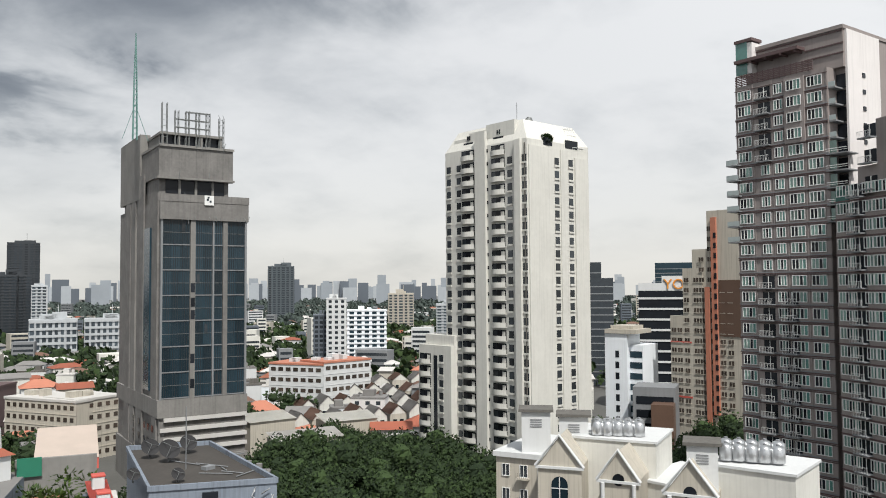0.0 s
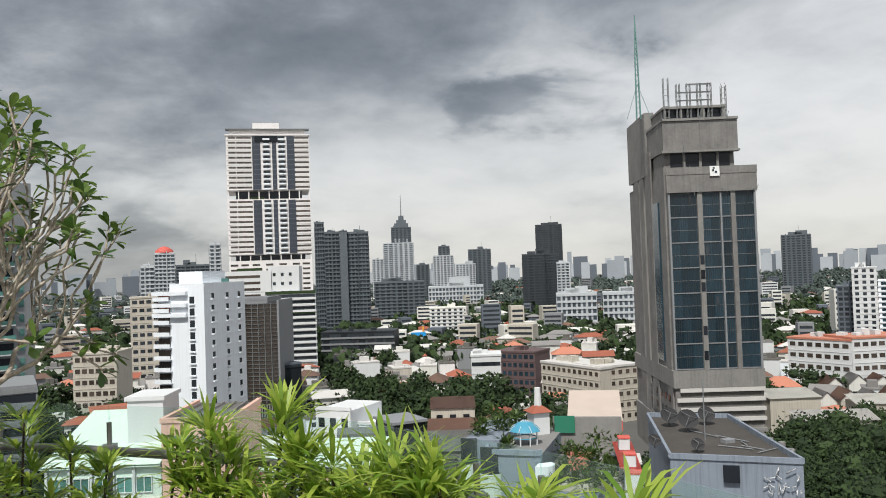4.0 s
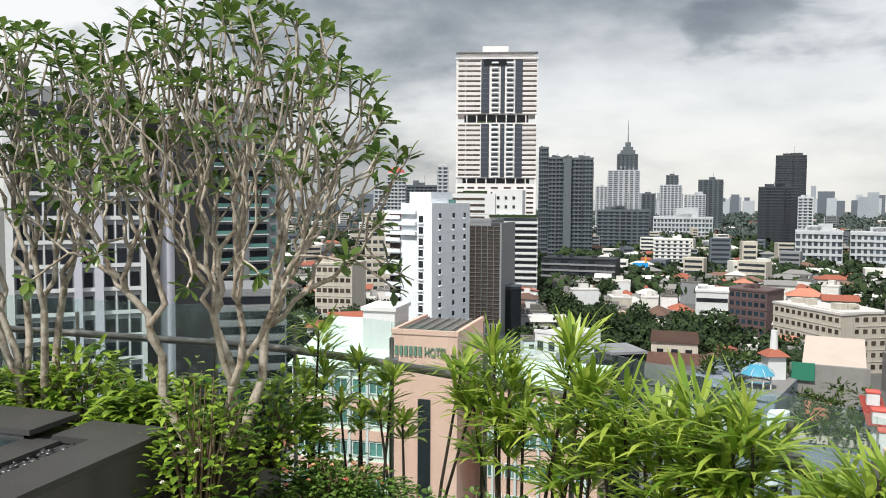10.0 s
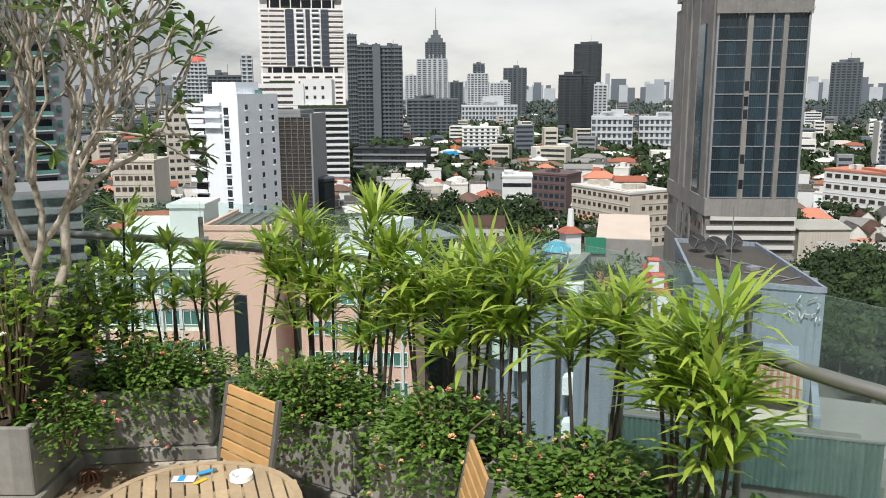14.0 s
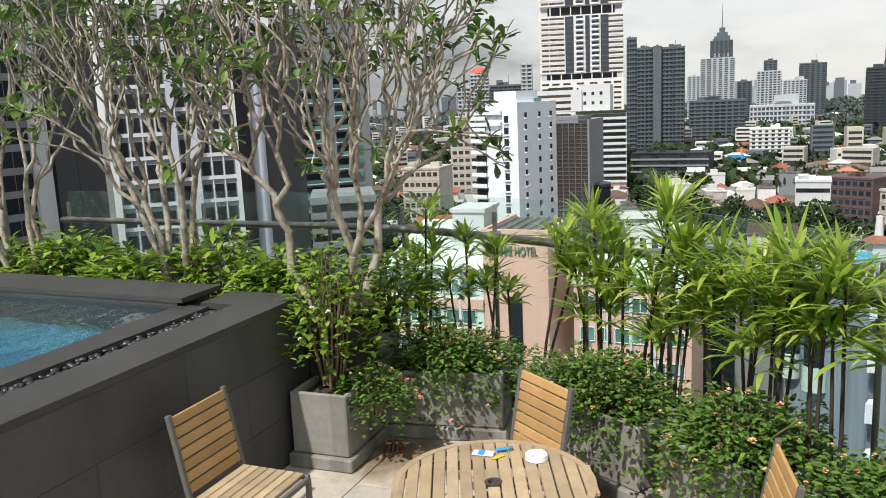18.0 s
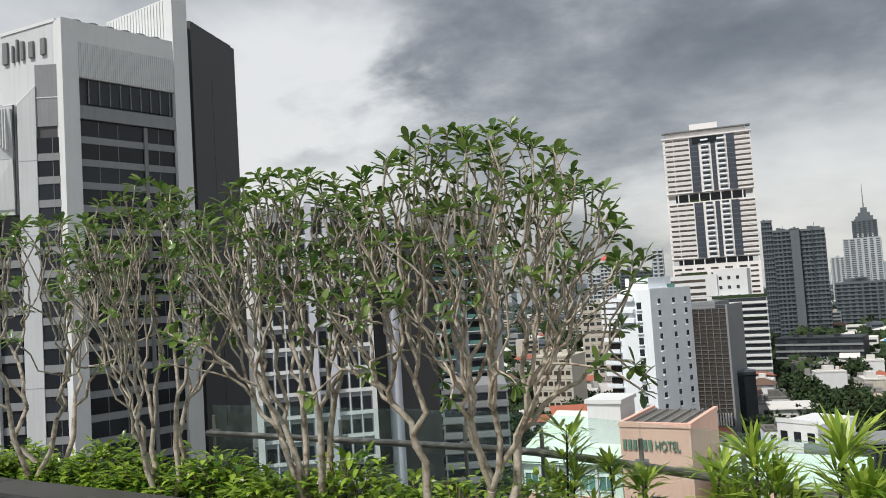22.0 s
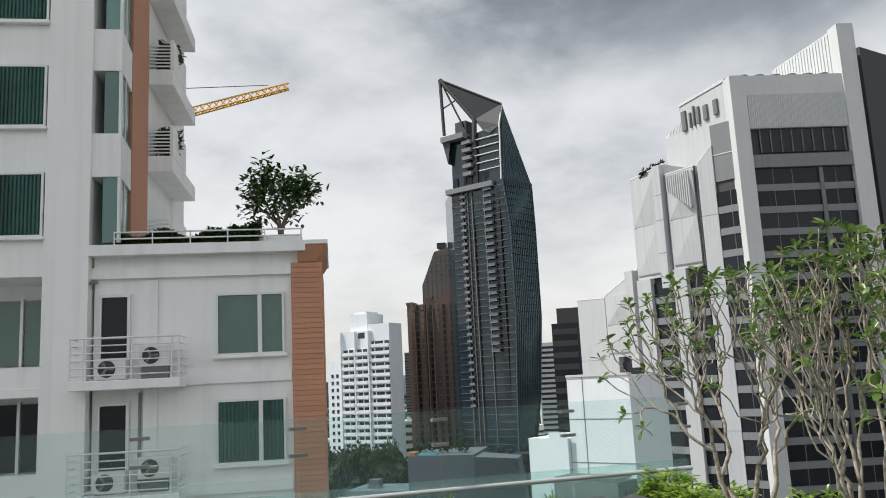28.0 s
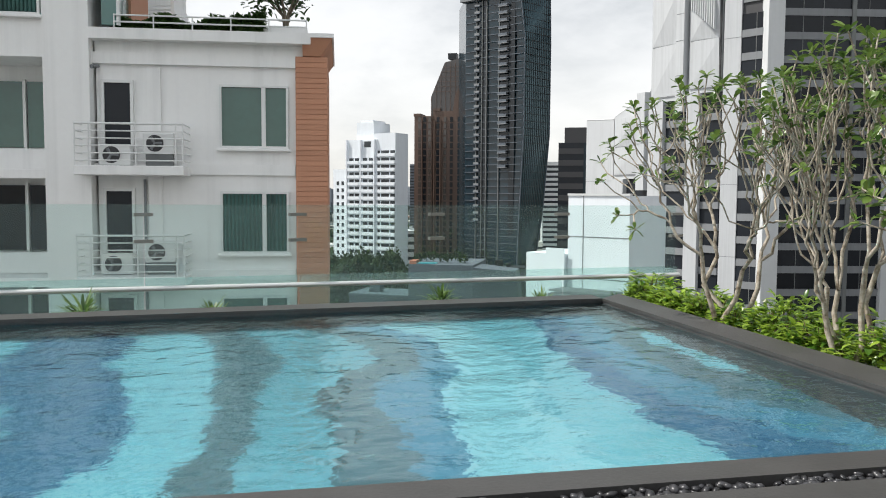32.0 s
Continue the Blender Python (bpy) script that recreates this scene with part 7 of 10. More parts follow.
def slabs(name, label, l, r, d, el, body, glass, cols, floors, gw=1.5, gh=1.5, bands=None, base_z=GZ, roof=None, side=0):
    """A plain block: walls, windows by storey and bay, roof edge; far off, bays of glass crossed by floor edges."""
    m, w = front(l, r, base_z)
    t = thing(name, label, "building", m)
    h = up_at(el, (l[1] + r[1]) / 2) - base_z
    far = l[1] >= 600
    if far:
        # from 600 m on, swap in the haze-tinted colours
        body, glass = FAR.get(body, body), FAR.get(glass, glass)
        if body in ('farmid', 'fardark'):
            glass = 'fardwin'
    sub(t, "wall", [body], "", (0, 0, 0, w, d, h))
    sub(t, "parapet", [roof or body], "", (-0.25, -0.25, h, w + 0.25, d + 0.2, h + 0.7))
    p = h / floors
    rng = random.Random(int(abs(l[0]) * 100))
    if far:
        if cols:
            a = w / cols
            for k in range(cols):
                f = rng.uniform(.5, .74)
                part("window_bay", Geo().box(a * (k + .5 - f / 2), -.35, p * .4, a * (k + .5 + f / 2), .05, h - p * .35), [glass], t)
            for k in range(max(1, cols // 3)):
                x = a * (1 + rng.randrange(cols))
                part("rib", Geo().box(x - a * .12, -1.2, 0, x + a * .12, 0, h + rng.choice((0, 1.5))), [body], t)
            g = Geo()
            for i in range(1, floors + 1):
                g.box(.1, -.75, p * i - p * .36, w - .1, -.3, p * i)
            part("floor_edge", g, [body], t)["kind"] = "stuff"
            for k in range(3):
                s0 = d * (k + .2) / 3
                for x0, x1 in ((-.3, .02), (w - .02, w + .3)):
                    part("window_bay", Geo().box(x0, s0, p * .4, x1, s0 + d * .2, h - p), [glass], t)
        for k in range(rng.randint(2, 3)):
            x0, ww = w * rng.uniform(.1, .5), w * rng.uniform(.15, .4)
            part("roof_box", Geo().box(x0, d * .2, h + .7, x0 + ww, d * .7, h + .7 + w * rng.uniform(.05, .16)), [body], t)
        part("aerial", Geo().tube([(w * .6, d * .4, h), (w * .6, d * .4, h + w * .35)], .25, 4), [body], t)
        return t, w, h
    if cols:
        me = plain_pane("window", gw, min(gh, p * .7), M[glass], 0.08)
        grid(t, me, "window", span(0.4, w - 0.4, cols), [p * (i + .55) for i in range(floors)], y=-0.02, limit=60)
        n = max(2, int(d / 3.5))
        if side:
            grid(t, me, "window", span(0.5, d - 0.5, n), [p * (i + .55) for i in range(floors)], y=-0.02 if side < 0 else w + 0.02, rz=-90 if side < 0 else 90, limit=30)
        g = Geo()
        for i in range(1, floors):
            g.box(-.08, -.14, p * i - .18, w + .08, 0, p * i)
        part("floor_line", g, [body], t)["kind"] = "stuff"
        for k in range(3):
            x0 = w * rng.uniform(.05, .7)
            part("roof_box", Geo().box(x0, d * .3, h + .7, x0 + rng.uniform(1.5, 4), d * .3 + 3, h + .7 + rng.uniform(.8, 2.6)), [body], t)
    if bands:
        for i in range(floors):
            sub(t, "band", [bands], "", (-0.15, -0.5, p * i, w + 0.15, 0, p * i + p * .3))
    return t, w, h


def lump(g, c, r, rng):
    """The shaded inside of a leaf mass, uneven all round."""
    n, v = 7, []
    for i in range(5):
        e = -1.2 + i * .6
        for k in range(n):
            q = r * rng.uniform(.72, 1.0)
            a = 6.283 * (k + .5 * (i % 2)) / n
            v.append((c.x + q * math.cos(e) * math.cos(a), c.y + q * math.cos(e) * math.sin(a), c.z + q * math.sin(e) * .9))
    g.add(v, [(i * n + k, i * n + (k + 1) % n, (i + 1) * n + (k + 1) % n, (i + 1) * n + k) for i in range(4) for k in range(n)] + [tuple(range(4 * n, 5 * n))])


def pink_hotel():
    m, w = front((2.15, 80), (-2.5, 78))
    t = thing("pink_hotel", "salmon-pink hotel block with a flat roof and lettered sign", "building", m)
    H = 37.4
    sub(t, "wall", ['salmon'], "", (0, 0, 0, w, 11, H))
    sub(t, "roof_deck", ['darkconc'], "", (0.4, 0.4, H, w - 0.4, 10.6, H + 0.1))
    for b in ((-0.1, -0.1, H, w + 0.1, 0.35, H + 0.45), (-0.1, 0.36, H, 0.3, 11, H + 0.45), (w - 0.3, 0.36, H, w + 0.1, 11, H + 0.45)):
        sub(t, "parapet", ['salmon'], "", b)
    sub(t, "stair_glass", ['dwin'], "tall dark stair window", (2.7, -0.08, 8, 4.0, 0.02, 31))
    cu = bpy.data.curves.new("letters", 'FONT')
    cu.body, cu.size, cu.extrude = "HOTEL", 1.3, 0.06
    ob = new("sign_letters", cu)
    me = bpy.data.meshes.new_from_object(ob.evaluated_get(bpy.context.evaluated_depsgraph_get()))
    bpy.data.objects.remove(ob)
    me.materials.clear()
    gl = mat("dark_green_letters", (0.10, 0.19, 0.14), 0.5)
    me.materials.append(gl)
    part("sign_letters", me, None, t, "dark green sign letters", T(3.35, -0.12, 35.3) @ Matrix.Rotation(radians(90), 4, 'X') @ Matrix.Diagonal((.58, 1, 1, 1)))
    for k in range(6):
        part("sign_bar", Geo().box(0.3 + k * 0.49, -0.16, 35.3, 0.62 + k * 0.49, -0.02, 36.22), [gl], t)
    for k in range(5):
        part("roof_batten", Geo().box(.7 + k * 1.2, 0.6, H + 0.2, .82 + k * 1.2, 10, H + 0.34), ['greyroof'], t)
    # mint wing to the left with rows of windows
    m, w = front((9.2, 84), (2.2, 80))
    t = thing("mint_wing", "mint and white hotel wing with pink bands and teal windows", "building", m)
    h = up_at(-11.6, 82) - GZ
    sub(t, "wall", ['mint'], "", (0, 0, 0, w, 12, h))
    g = Geo().add([(-.3, -.5, h), (w, -.5, h), (w, 12, h + 3.2), (-.3, 12, h + 3.2)], [(0, 1, 2, 3)])
    g.add([(-.3, -.5, h - .2), (w, -.5, h - .2), (w, 12, h + 3.0), (-.3, 12, h + 3.0)], [(3, 2, 1, 0)])
    part("sloping_roof", g, ['mint'], t, "pale green sloping roof")
    me = pane_mesh("window", 1.5, 1.5, M['teal'], M['alu'], 1)
    for k in range(6):
        z = h - 2.2 - k * 3.2
        sub(t, "band", ['salmon'], "", (-0.1, -0.25, z - 2.0, w, 0, z - 1.0))
    grid(t, me, "window", [1.4, 3.4, 5.4, 7.4, 9.2], [h - 1.9 - k * 3.2 for k in range(6)], y=-0.02)
    for x in (0.3, 2.4, 4.4, 6.4, 8.3):
        sub(t, "pilaster", ['white'], "", (x - .12, -0.3, 0, x + .12, 0, h))
    sub(t, "stair_head", ['white'], "", (w - 4.5, 4, h, w - 1, 9, h + 5.2), (w - 4.7, 3.8, h + 5.2, w - .8, 9.2, h + 5.6))
    # wing to the right
    m, w = front((-4.3, 80), (-12.5, 78))
    t = thing("pink_wing", "salmon-pink hotel wing with white fins and teal windows", "building", m)
    h = up_at(-13.2, 79) - GZ
    sub(t, "wall", ['salmon'], "", (0, 0, 0, w, 12, h))
    sub(t, "roof", ['mint'], "", (-.2, -.3, h, w + .2, 12, h + .5))
    grid(t, me, "window", span(0.5, w - .5, 6), [h - 1.9 - k * 3.2 for k in range(5)], y=-0.02)
    for x in span(0, w, 5):
        sub(t, "pilaster", ['white'], "", (x - .12, -0.3, 0, x + .12, 0, h))
    # scaffolded white box and roof sheds beside it
    m, w = front((-9.5, 96), (-12.2, 96))
    t = thing("water_tower", "white netted water tank tower on a roof", "tower", m)
    h = up_at(-11.2, 96) - GZ
    sub(t, "wall", ['bluewhite'], "", (0, 0, 0, w, 4, h))
    sub(t, "roof", ['steel'], "", (-.1, -.1, h, w + .1, 4.1, h + .3))
    for k in range(5):
        part("rail", Geo().box(-.1, -.12, h - 5 + k * 1.1, w + .1, -.05, h - 4.9 + k * 1.1), ['steel'], t)


pink_hotel()


def potted(t, x, y, z, r, h, seed, n=130):
    """A leafy plant as one part of a roof garden."""
    rng = random.Random(seed)
    lv = Geo()
    for k in range(n):
        d = Vector((rng.gauss(0, 1), rng.gauss(0, 1), rng.gauss(.3, .8))).normalized()
        clump(lv, Vector((x + d.x * r * rng.random(), y + d.y * r * rng.random(), z + h * rng.random())), d + Vector((0, 0, rng.uniform(-.3, .6))), Vector((rng.random(), rng.random(), 1)), .38, .16)
    part("shrub", lv, ['roofplant'], t)["kind"] = "stuff"


def blue_roof_house():
    """The blue-grey house with curved walls, a cupola and a planted roof terrace beside it."""
    M['bluegrey'] = mat("blue_grey_paint", (0.20, 0.235, 0.285), 0.75, var=0.2, scale=.5, fine=6, streak=.3)
    M['roofplant'] = leaf_mat("roof_garden_foliage", (0.03, 0.06, 0.015), (0.11, 0.17, 0.04), .5, .3)
    M['palegreen'] = mat("pale_green_paint", (0.50, 0.58, 0.52), .7, var=.15, scale=1)
    m, w = front((-18.6, 45.0), (-24.15, 44.0), 0.0)
    t = thing("roof_garden_house", "blue-grey house with curved walls and plants on its roof", "building", m)
    za, zb = up_at(-11.72, 45), up_at(-12.75, 43.5)
    part("wall", Geo().box(0, 0, GZ, 2.0, 6.5, za), ['bluegrey'], t, "blue-grey rendered wall")
    poly = [(1.35, 0.5), (1.35, -0.2), (1.5, -0.7), (1.8, -1.0), (2.3, -1.15), (4.2, -1.15), (4.45, -0.9), (4.5, 6.0), (2.01, 6.0), (2.01, 0.5)]
    part("curved_wall", Geo().prism(poly, GZ, zb, 0, 1), ['bluegrey', 'greyroof'], t, "blue-grey wall with a rounded corner")
    line = [Vector(p) for p in poly[:7]]
    g = Geo()
    strip(line, -.1, .1, zb, zb + .28, g)
    part("parapet", g, ['bluegrey'], t)
    for cx, cy, r, z0, z1 in ((1.75, -1.05, .62, up_at(-15.6, 43), up_at(-14.1, 43)), (.28, -.05, .5, up_at(-15, 44), up_at(-13.5, 44)), (1.75, -1.05, .62, up_at(-19.8, 43), up_at(-18.2, 43)), (.28, -.05, .5, up_at(-19.2, 44), up_at(-17.6, 44))):
        arc = [(cx + r * math.cos(a), cy - r * math.sin(a)) for a in [k * math.pi / 8 for k in range(9)]]
        part("rounded_balcony", Geo().prism(arc[::-1], z0, z1, 0, 1), ['palegreen', 'dwin'], t, "rounded pale green balcony")
        part("balcony_opening", Geo().box(cx - r * .9, cy - .06, z1, cx + r * .9, cy + .02, z1 + 1.3), ['dwin'], t)
    for k in range(4):
        z = up_at(-13.4, 43) - k * 2.6
        arc = [(4.3 + .9 * math.sin(a), -1.2 - .9 * math.cos(a) * .8) for a in [q * math.pi / 8 for q in range(7)]] + [(4.3, -1.16)]
        part("balcony_rail", Geo().prism(arc, z - 1.0, z, 0, 0), ['bluewhite'], t, "curved pale balcony front")
    for k, (x, y, r, h) in enumerate(((.6, 1.2, .5, .9), (1.5, 2.5, .6, 1.0), (1.9, 4.2, .5, .7), (2.2, .4, .45, .6), (.5, 4.5, .7, 1.1))):
        potted(t, x, y, (za if x < 2.0 else zb) - .05, r, h, 500 + k)
    # pavilion and shrine on the roof
    c = m @ Vector((3.1, 1.6, 0))
    u = thing("cupola", "small turquoise roof pavilion with a ribbed dome", "pavilion", T(c.x, c.y, zb))
    tq = mat("turquoise_paint", (0.05, 0.25, 0.36), .5, var=.2)
    for k in range(8):
        a = k * math.pi / 4
        part("column", Geo().tube([(0.7 * math.cos(a), 0.7 * math.sin(a), 0), (0.7 * math.cos(a), 0.7 * math.sin(a), .75)], .04, 6), ['white'], u)
        part("rail", Geo().tube([(.7 * math.cos(a), .7 * math.sin(a), .38), (.7 * math.cos(a + .785), .7 * math.sin(a + .785), .38)], .035, 5), [tq], u)
    part("dome", Geo().tube([(0, 0, .75), (0, 0, .95), (0, 0, 1.2), (0, 0, 1.3)], [.92, .75, .4, .08], 8), [tq], u)
    for k in range(8):
        a = k * math.pi / 4
        part("rib", Geo().tube([(.93 * math.cos(a), .93 * math.sin(a), .76), (.75 * math.cos(a), .75 * math.sin(a), .97), (.08 * math.cos(a), .08 * math.sin(a), 1.33)], .018, 4), ['white'], u)
    c = m @ Vector((3.3, 4.6, 0))
    u = thing("spirit_house", "small red-roofed shrine with a white spire", "shrine", T(c.x, c.y, zb))
    part("base", Geo().box(-.5, -.5, 0, .5, .5, 1.3), ['white'], u)
    g = Geo()
    g.add([(-.68, -.68, 1.3), (.68, -.68, 1.3), (.68, .68, 1.3), (-.68, .68, 1.3), (0, 0, 1.8)], [(0, 1, 4), (1, 2, 4), (2, 3, 4), (3, 0, 4)])
    part("roof", g, ['redroof'], u)
    part("spire", Geo().tube([(0, 0, 1.6), (0, 0, 2.7)], [.24, .18], 8), ['white'], u)
    # planted terrace
    m, w = front((-24.3, 40.6), (-30.0, 40.6), 0.0)
    zt = up_at(-15.3, 40.6)
    t = thing("terrace_house", "grey house with a planted roof terrace of beds and paving", "building", m)
    part("wall", Geo().box(0, 0, GZ, w, 9.0, zt), ['bluegrey'], t)
    part("paving", Geo().box(.1, .1, zt + .002, w - .1, 8.9, zt + .03), ['darkconc'], t)
    part("front_planter", Geo().box(.05, .05, zt + .034, w - .05, .55, zt + .4), ['cream'], t)
    for b, k in (((.9, 4.2, 2.2, 5.8, .7), 'orange'), ((2.6, 2.6, 4.0, 3.3, .35), 'cream'), ((2.4, 5.2, 4.2, 6.0, .4), 'greyroof')):
        part("planting_bed", Geo().box(b[0], b[1], zt + .034, b[2], b[3], zt + b[4]), [k], t)
    part("back_wall", Geo().box(0, 8.6, zt + .034, w, 8.9, zt + 2.1), ['concrete'], t)
    part("green_screen", Geo().box(.1, 8.45, zt + 1.2, 1.3, 8.55, zt + 2.2), [mat("green_shade_cloth", (.02, .16, .10), .9)], t)
    part("bench_frame", Geo().tube([(3.0, 1.3, zt + .03), (3.0, 1.3, zt + .7), (4.0, 1.3, zt + .7), (4.0, 1.3, zt + .03)], .04, 4), ['white'], t)
    for k in range(14):
        potted(t, .4 + (k * 1.37) % (w - .8), (.3 if k < 5 else 2.4 + (k * 1.9) % 5.6), zt + .2, .35 + .2 * (k % 3), .5 + .35 * (k % 4), 520 + k, 90)
    part("water_drum", Geo().tube([(w - .5, 3.0, zt + .03), (w - .5, 3.0, zt + 1.2)], .33, 10), ['slate'], t)
    # stepped red and white boundary wall
    m, w = front((-29.5, 44.0), (-30.7, 36.0), 0.0)
    t = thing("stepped_wall", "red-capped white posts on a stepped pink wall", "wall", m)
    za, zb = up_at(-12.0, 44), up_at(-15.6, 36)
    for k in range(3):
        x, z = w * (.15 + .33 * k), za + (zb - za) * (.15 + .33 * k)
        part("post", Geo().cbox(x - .28, -.28, GZ, x + .28, .28, z + .55, .03), ['white'], t)
        part("post_cap", Geo().cbox(x - .31, -.31, z + .554, x + .31, .31, z + .66, .02), ['red'], t)
    g = Geo().add([(0, -.1, GZ), (w, -.1, GZ), (w, -.1, zb), (0, -.1, za), (0, .1, GZ), (w, .1, GZ), (w, .1, zb), (0, .1, za)], [(0, 1, 2, 3), (5, 4, 7, 6), (3, 2, 6, 7), (0, 3, 7, 4), (1, 5, 6, 2)])
    part("sloping_wall", g, ['salmon'], t)
    g = Geo().add([(0, -.5, za + .02), (w * .55, -.5, (za + zb) / 2 + .02), (w * .55, .5, (za + zb) / 2 + .02), (0, .5, za + .02)], [(0, 1, 2, 3), (3, 2, 1, 0)])
    part("red_roof_strip", g, ['red'], t)
    # white house with a striped awning above its yard, and the ribbed green fence below the terrace
    m, w = front((-35.9, 37.0), (-39.7, 37.0), 0.0)
    t = thing("awning_house", "pale blue house with a striped awning over a roof yard", "building", m)
    zf = up_at(-21.6, 35)
    part("wall", Geo().box(0, 0, GZ, w, 6, up_at(-19.2, 37)), ['bluegrey'], t)
    part("yard_floor", Geo().box(-.8, -4.5, GZ, w + .4, -.02, zf), ['cream'], t, "pale paved roof yard")
    part("side_wall", Geo().box(w + .42, -4.5, GZ, w + .7, 0, zf + 1.3), ['bluegrey'], t)
    part("side_roof", Geo().box(w + .72, -4.4, GZ, w + 3.6, 1.5, zf + .05), ['greyroof'], t)
    part("opening", Geo().box(.5, -.06, zf + .05, w - .3, .02, zf + 1.5), ['dwin'], t)
    zw = up_at(-18.1, 37)
    n = 20
    for k in range(n):
        x0, x1 = -.1 + (w + .2) * k / n, -.1 + (w + .2) * (k + 1) / n
        g = Geo().add([(x0, -1.3, zw - 1.0), (x1, -1.3, zw - 1.0), (x1, .2, zw), (x0, .2, zw)], [(0, 1, 2, 3), (3, 2, 1, 0)])
        part("awning_strip", g, ['cream' if k % 2 else 'orange'], t)
    m, w = front((-27.0, 21.0), (-45.5, 21.5), 0.0)
    t = thing("ribbed_fence", "dark green ribbed metal fence on a lower roof", "fence", m)
    zf = up_at(-22.5, 21)
    me = Geo().prism([(0, 0), (.05, -.04), (.09, -.04), (.14, 0)], 0, 1.5).mesh("panel_rib", [mat("dark_green_sheet", (.06, .105, .095), .5, var=.3, scale=1.5, streak=.3, rnd=.15)])
    for k in range(int(w / .14)):
        part("panel_rib", me, None, t, m=T(k * .14, 0, zf - 1.5))
    part("cap_rail", Geo().box(0, -.06, zf + .002, w, .04, zf + .06), ['steel'], t)
    part("lower_roof", Geo().box(0, .12, GZ, w, 3.5, zf - 1.2), ['darkconc'], t)
    # house with red gable wall and pale roof
    m, w = front((-25.75, 104), (-29.2, 104))
    t = thing("red_gable_house", "house with a pale sheet roof and dark red fascia", "building", m)
    h = up_at(-11.6, 100) - GZ
    sub(t, "wall", ['midgrey'], "", (0, 0, 0, w, 10, h))
    sub(t, "fascia", ['red'], "", (-.3, -.3, h - .2, w + .3, 0, h + 1.1))
    g = Geo().add([(-.3, -.4, h + 1.1), (w + .3, -.4, h + 1.1), (w + .3, 11, h + 3.2), (-.3, 11, h + 3.2)], [(0, 1, 2, 3)])
    part("roof", g, [mat("pale_pink_sheet", (0.44, 0.37, 0.32), .7, var=.2, scale=.4)], t)
    sub(t, "awning", ['whiteroof'], "", (w * .55, -5, h - 3.2, w + 2.2, -.4, h - 2.9))
    for k in range(3):
        part("chimney_post", Geo().box(w + .6, -7 - k * 4, 0, w + 1.4, -6.2 - k * 4, h - 5 - k * 1.4), ['pinkish'], t)
    sub(t, "boundary_wall", ['salmon'], "", (w + .8, -20, 0, w + 1.2, -3, h - 6.6))
    # weathered stepped house and the sheds in front of it
    m, w = front((-15.8, 132), (-19.2, 132))
    t = thing("weathered_house", "dilapidated stepped concrete house with rusty sheet roofs", "building", m)
    rust = mat("rusty_sheet", (.20, .11, .08), .85, var=.4, scale=.6, fine=5)
    for (x0, y0, x1, y1, el, k, rk, lift) in ((.5, 0, w - .2, 8, -9.6, 'cream', 'brownroof', .7), (.2, -9, w, -.1, -11.2, 'pinkish', rust, .5), (0, -20, w, -9.1, -12.5, 'darkconc', 'greyroof', .8), (.3, -34, w * .6, -20.1, -15.0, 'concrete', 'darkconc', .2), (w * .6 + .1, -30, w, -20.1, -14.2, 'midgrey', 'greyroof', .3)):
        d = 132 + y0
        z = up_at(el, d) - GZ
        sub(t, "wall", [k], "", (x0, y0, 0, x1, y1, z))
        part("sheet_roof", Geo().add([(x0 - .2, y0 - .3, z + .05), (x1 + .2, y0 - .3, z + .05), (x1 + .2, y1, z + lift), (x0 - .2, y1, z + lift)], [(0, 1, 2, 3), (3, 2, 1, 0)]), [rk], t)
        for x in span(x0 + .3, x1 - .3, 3):
            sub(t, "window", ['dwin'], "", (x - .5, y0 - .05, z - 2.2, x + .5, y0 + .02, z - 1.0))
    m, w = front((-8.0, 118), (-12.9, 112))
    t = thing("white_yard_house", "white flat-roofed house with a pipe-railed roof", "building", m)
    for (x0, y0, x1, y1, el, k) in ((0, 0, w * .5, 9, -9.4, 'white'), (w * .5 + .1, 2, w, 10, -10.3, 'bluewhite'), (w * .15, -6, w * .8, -.1, -11.3, 'whiteroof')):
        z = up_at(el, 116 + y0) - GZ
        sub(t, "wall", [k], "", (x0, y0, 0, x1, y1, z))
        sub(t, "parapet", ['white'], "", (x0 - .1, y0 - .1, z + .004, x1 + .1, y0 + .15, z + .5))
        for x in span(x0, x1, 3):
            sub(t, "window", ['dwin'], "", (x - .5, y0 - .05, z - 2.4, x + .5, y0 + .02, z - 1.1))
    m, w = front((-13.4, 108), (-15.6, 110))
    t = thing("dark_pavilion", "dark glazed roof pavilion with a flat roof", "building", m)
    z = up_at(-10.5, 109) - GZ
    sub(t, "wall", ['dwin'], "", (0, 0, 0, w, 6, z))
    sub(t, "roof", ['midgrey'], "", (-.3, -.3, z, w + .3, 6.3, z + .35))
    # flat-roofed block with the satellite dishes
    zr = -23.3
    a, b, c2, d2 = polar(-31.0, 142), polar(-36.2, 142), polar(-40.7, 112), polar(-32.4, 112)
    t = thing("dish_roof_block", "grey-blue flat-roofed block with a stained roof deck", "building")
    poly = [(p.x, p.y) for p in (d2, c2, b, a)]
    tar = mat("tarred_roof_deck", (0.052, 0.047, 0.042), .95, var=.6, scale=.25, fine=2)
    part("wall", Geo().prism(poly, GZ, zr, 0, 1), ['bluegrey', tar], t)
    rng = random.Random(31)
    for k in range(7):
        q = polar(rng.uniform(-38.5, -33), rng.uniform(116, 138))
        part("roof_pipe", Geo().tube([(q.x, q.y, zr + .15), (q.x + rng.uniform(-5, 5), q.y + rng.uniform(-2, 6), zr + .15)], .09, 5), ['midgrey'], t)
    q = polar(-34.7, 124)
    part("aerial", Geo().tube([(q.x, q.y, zr), (q.x, q.y, zr + 9)], .09, 4), ['midgrey'], t)
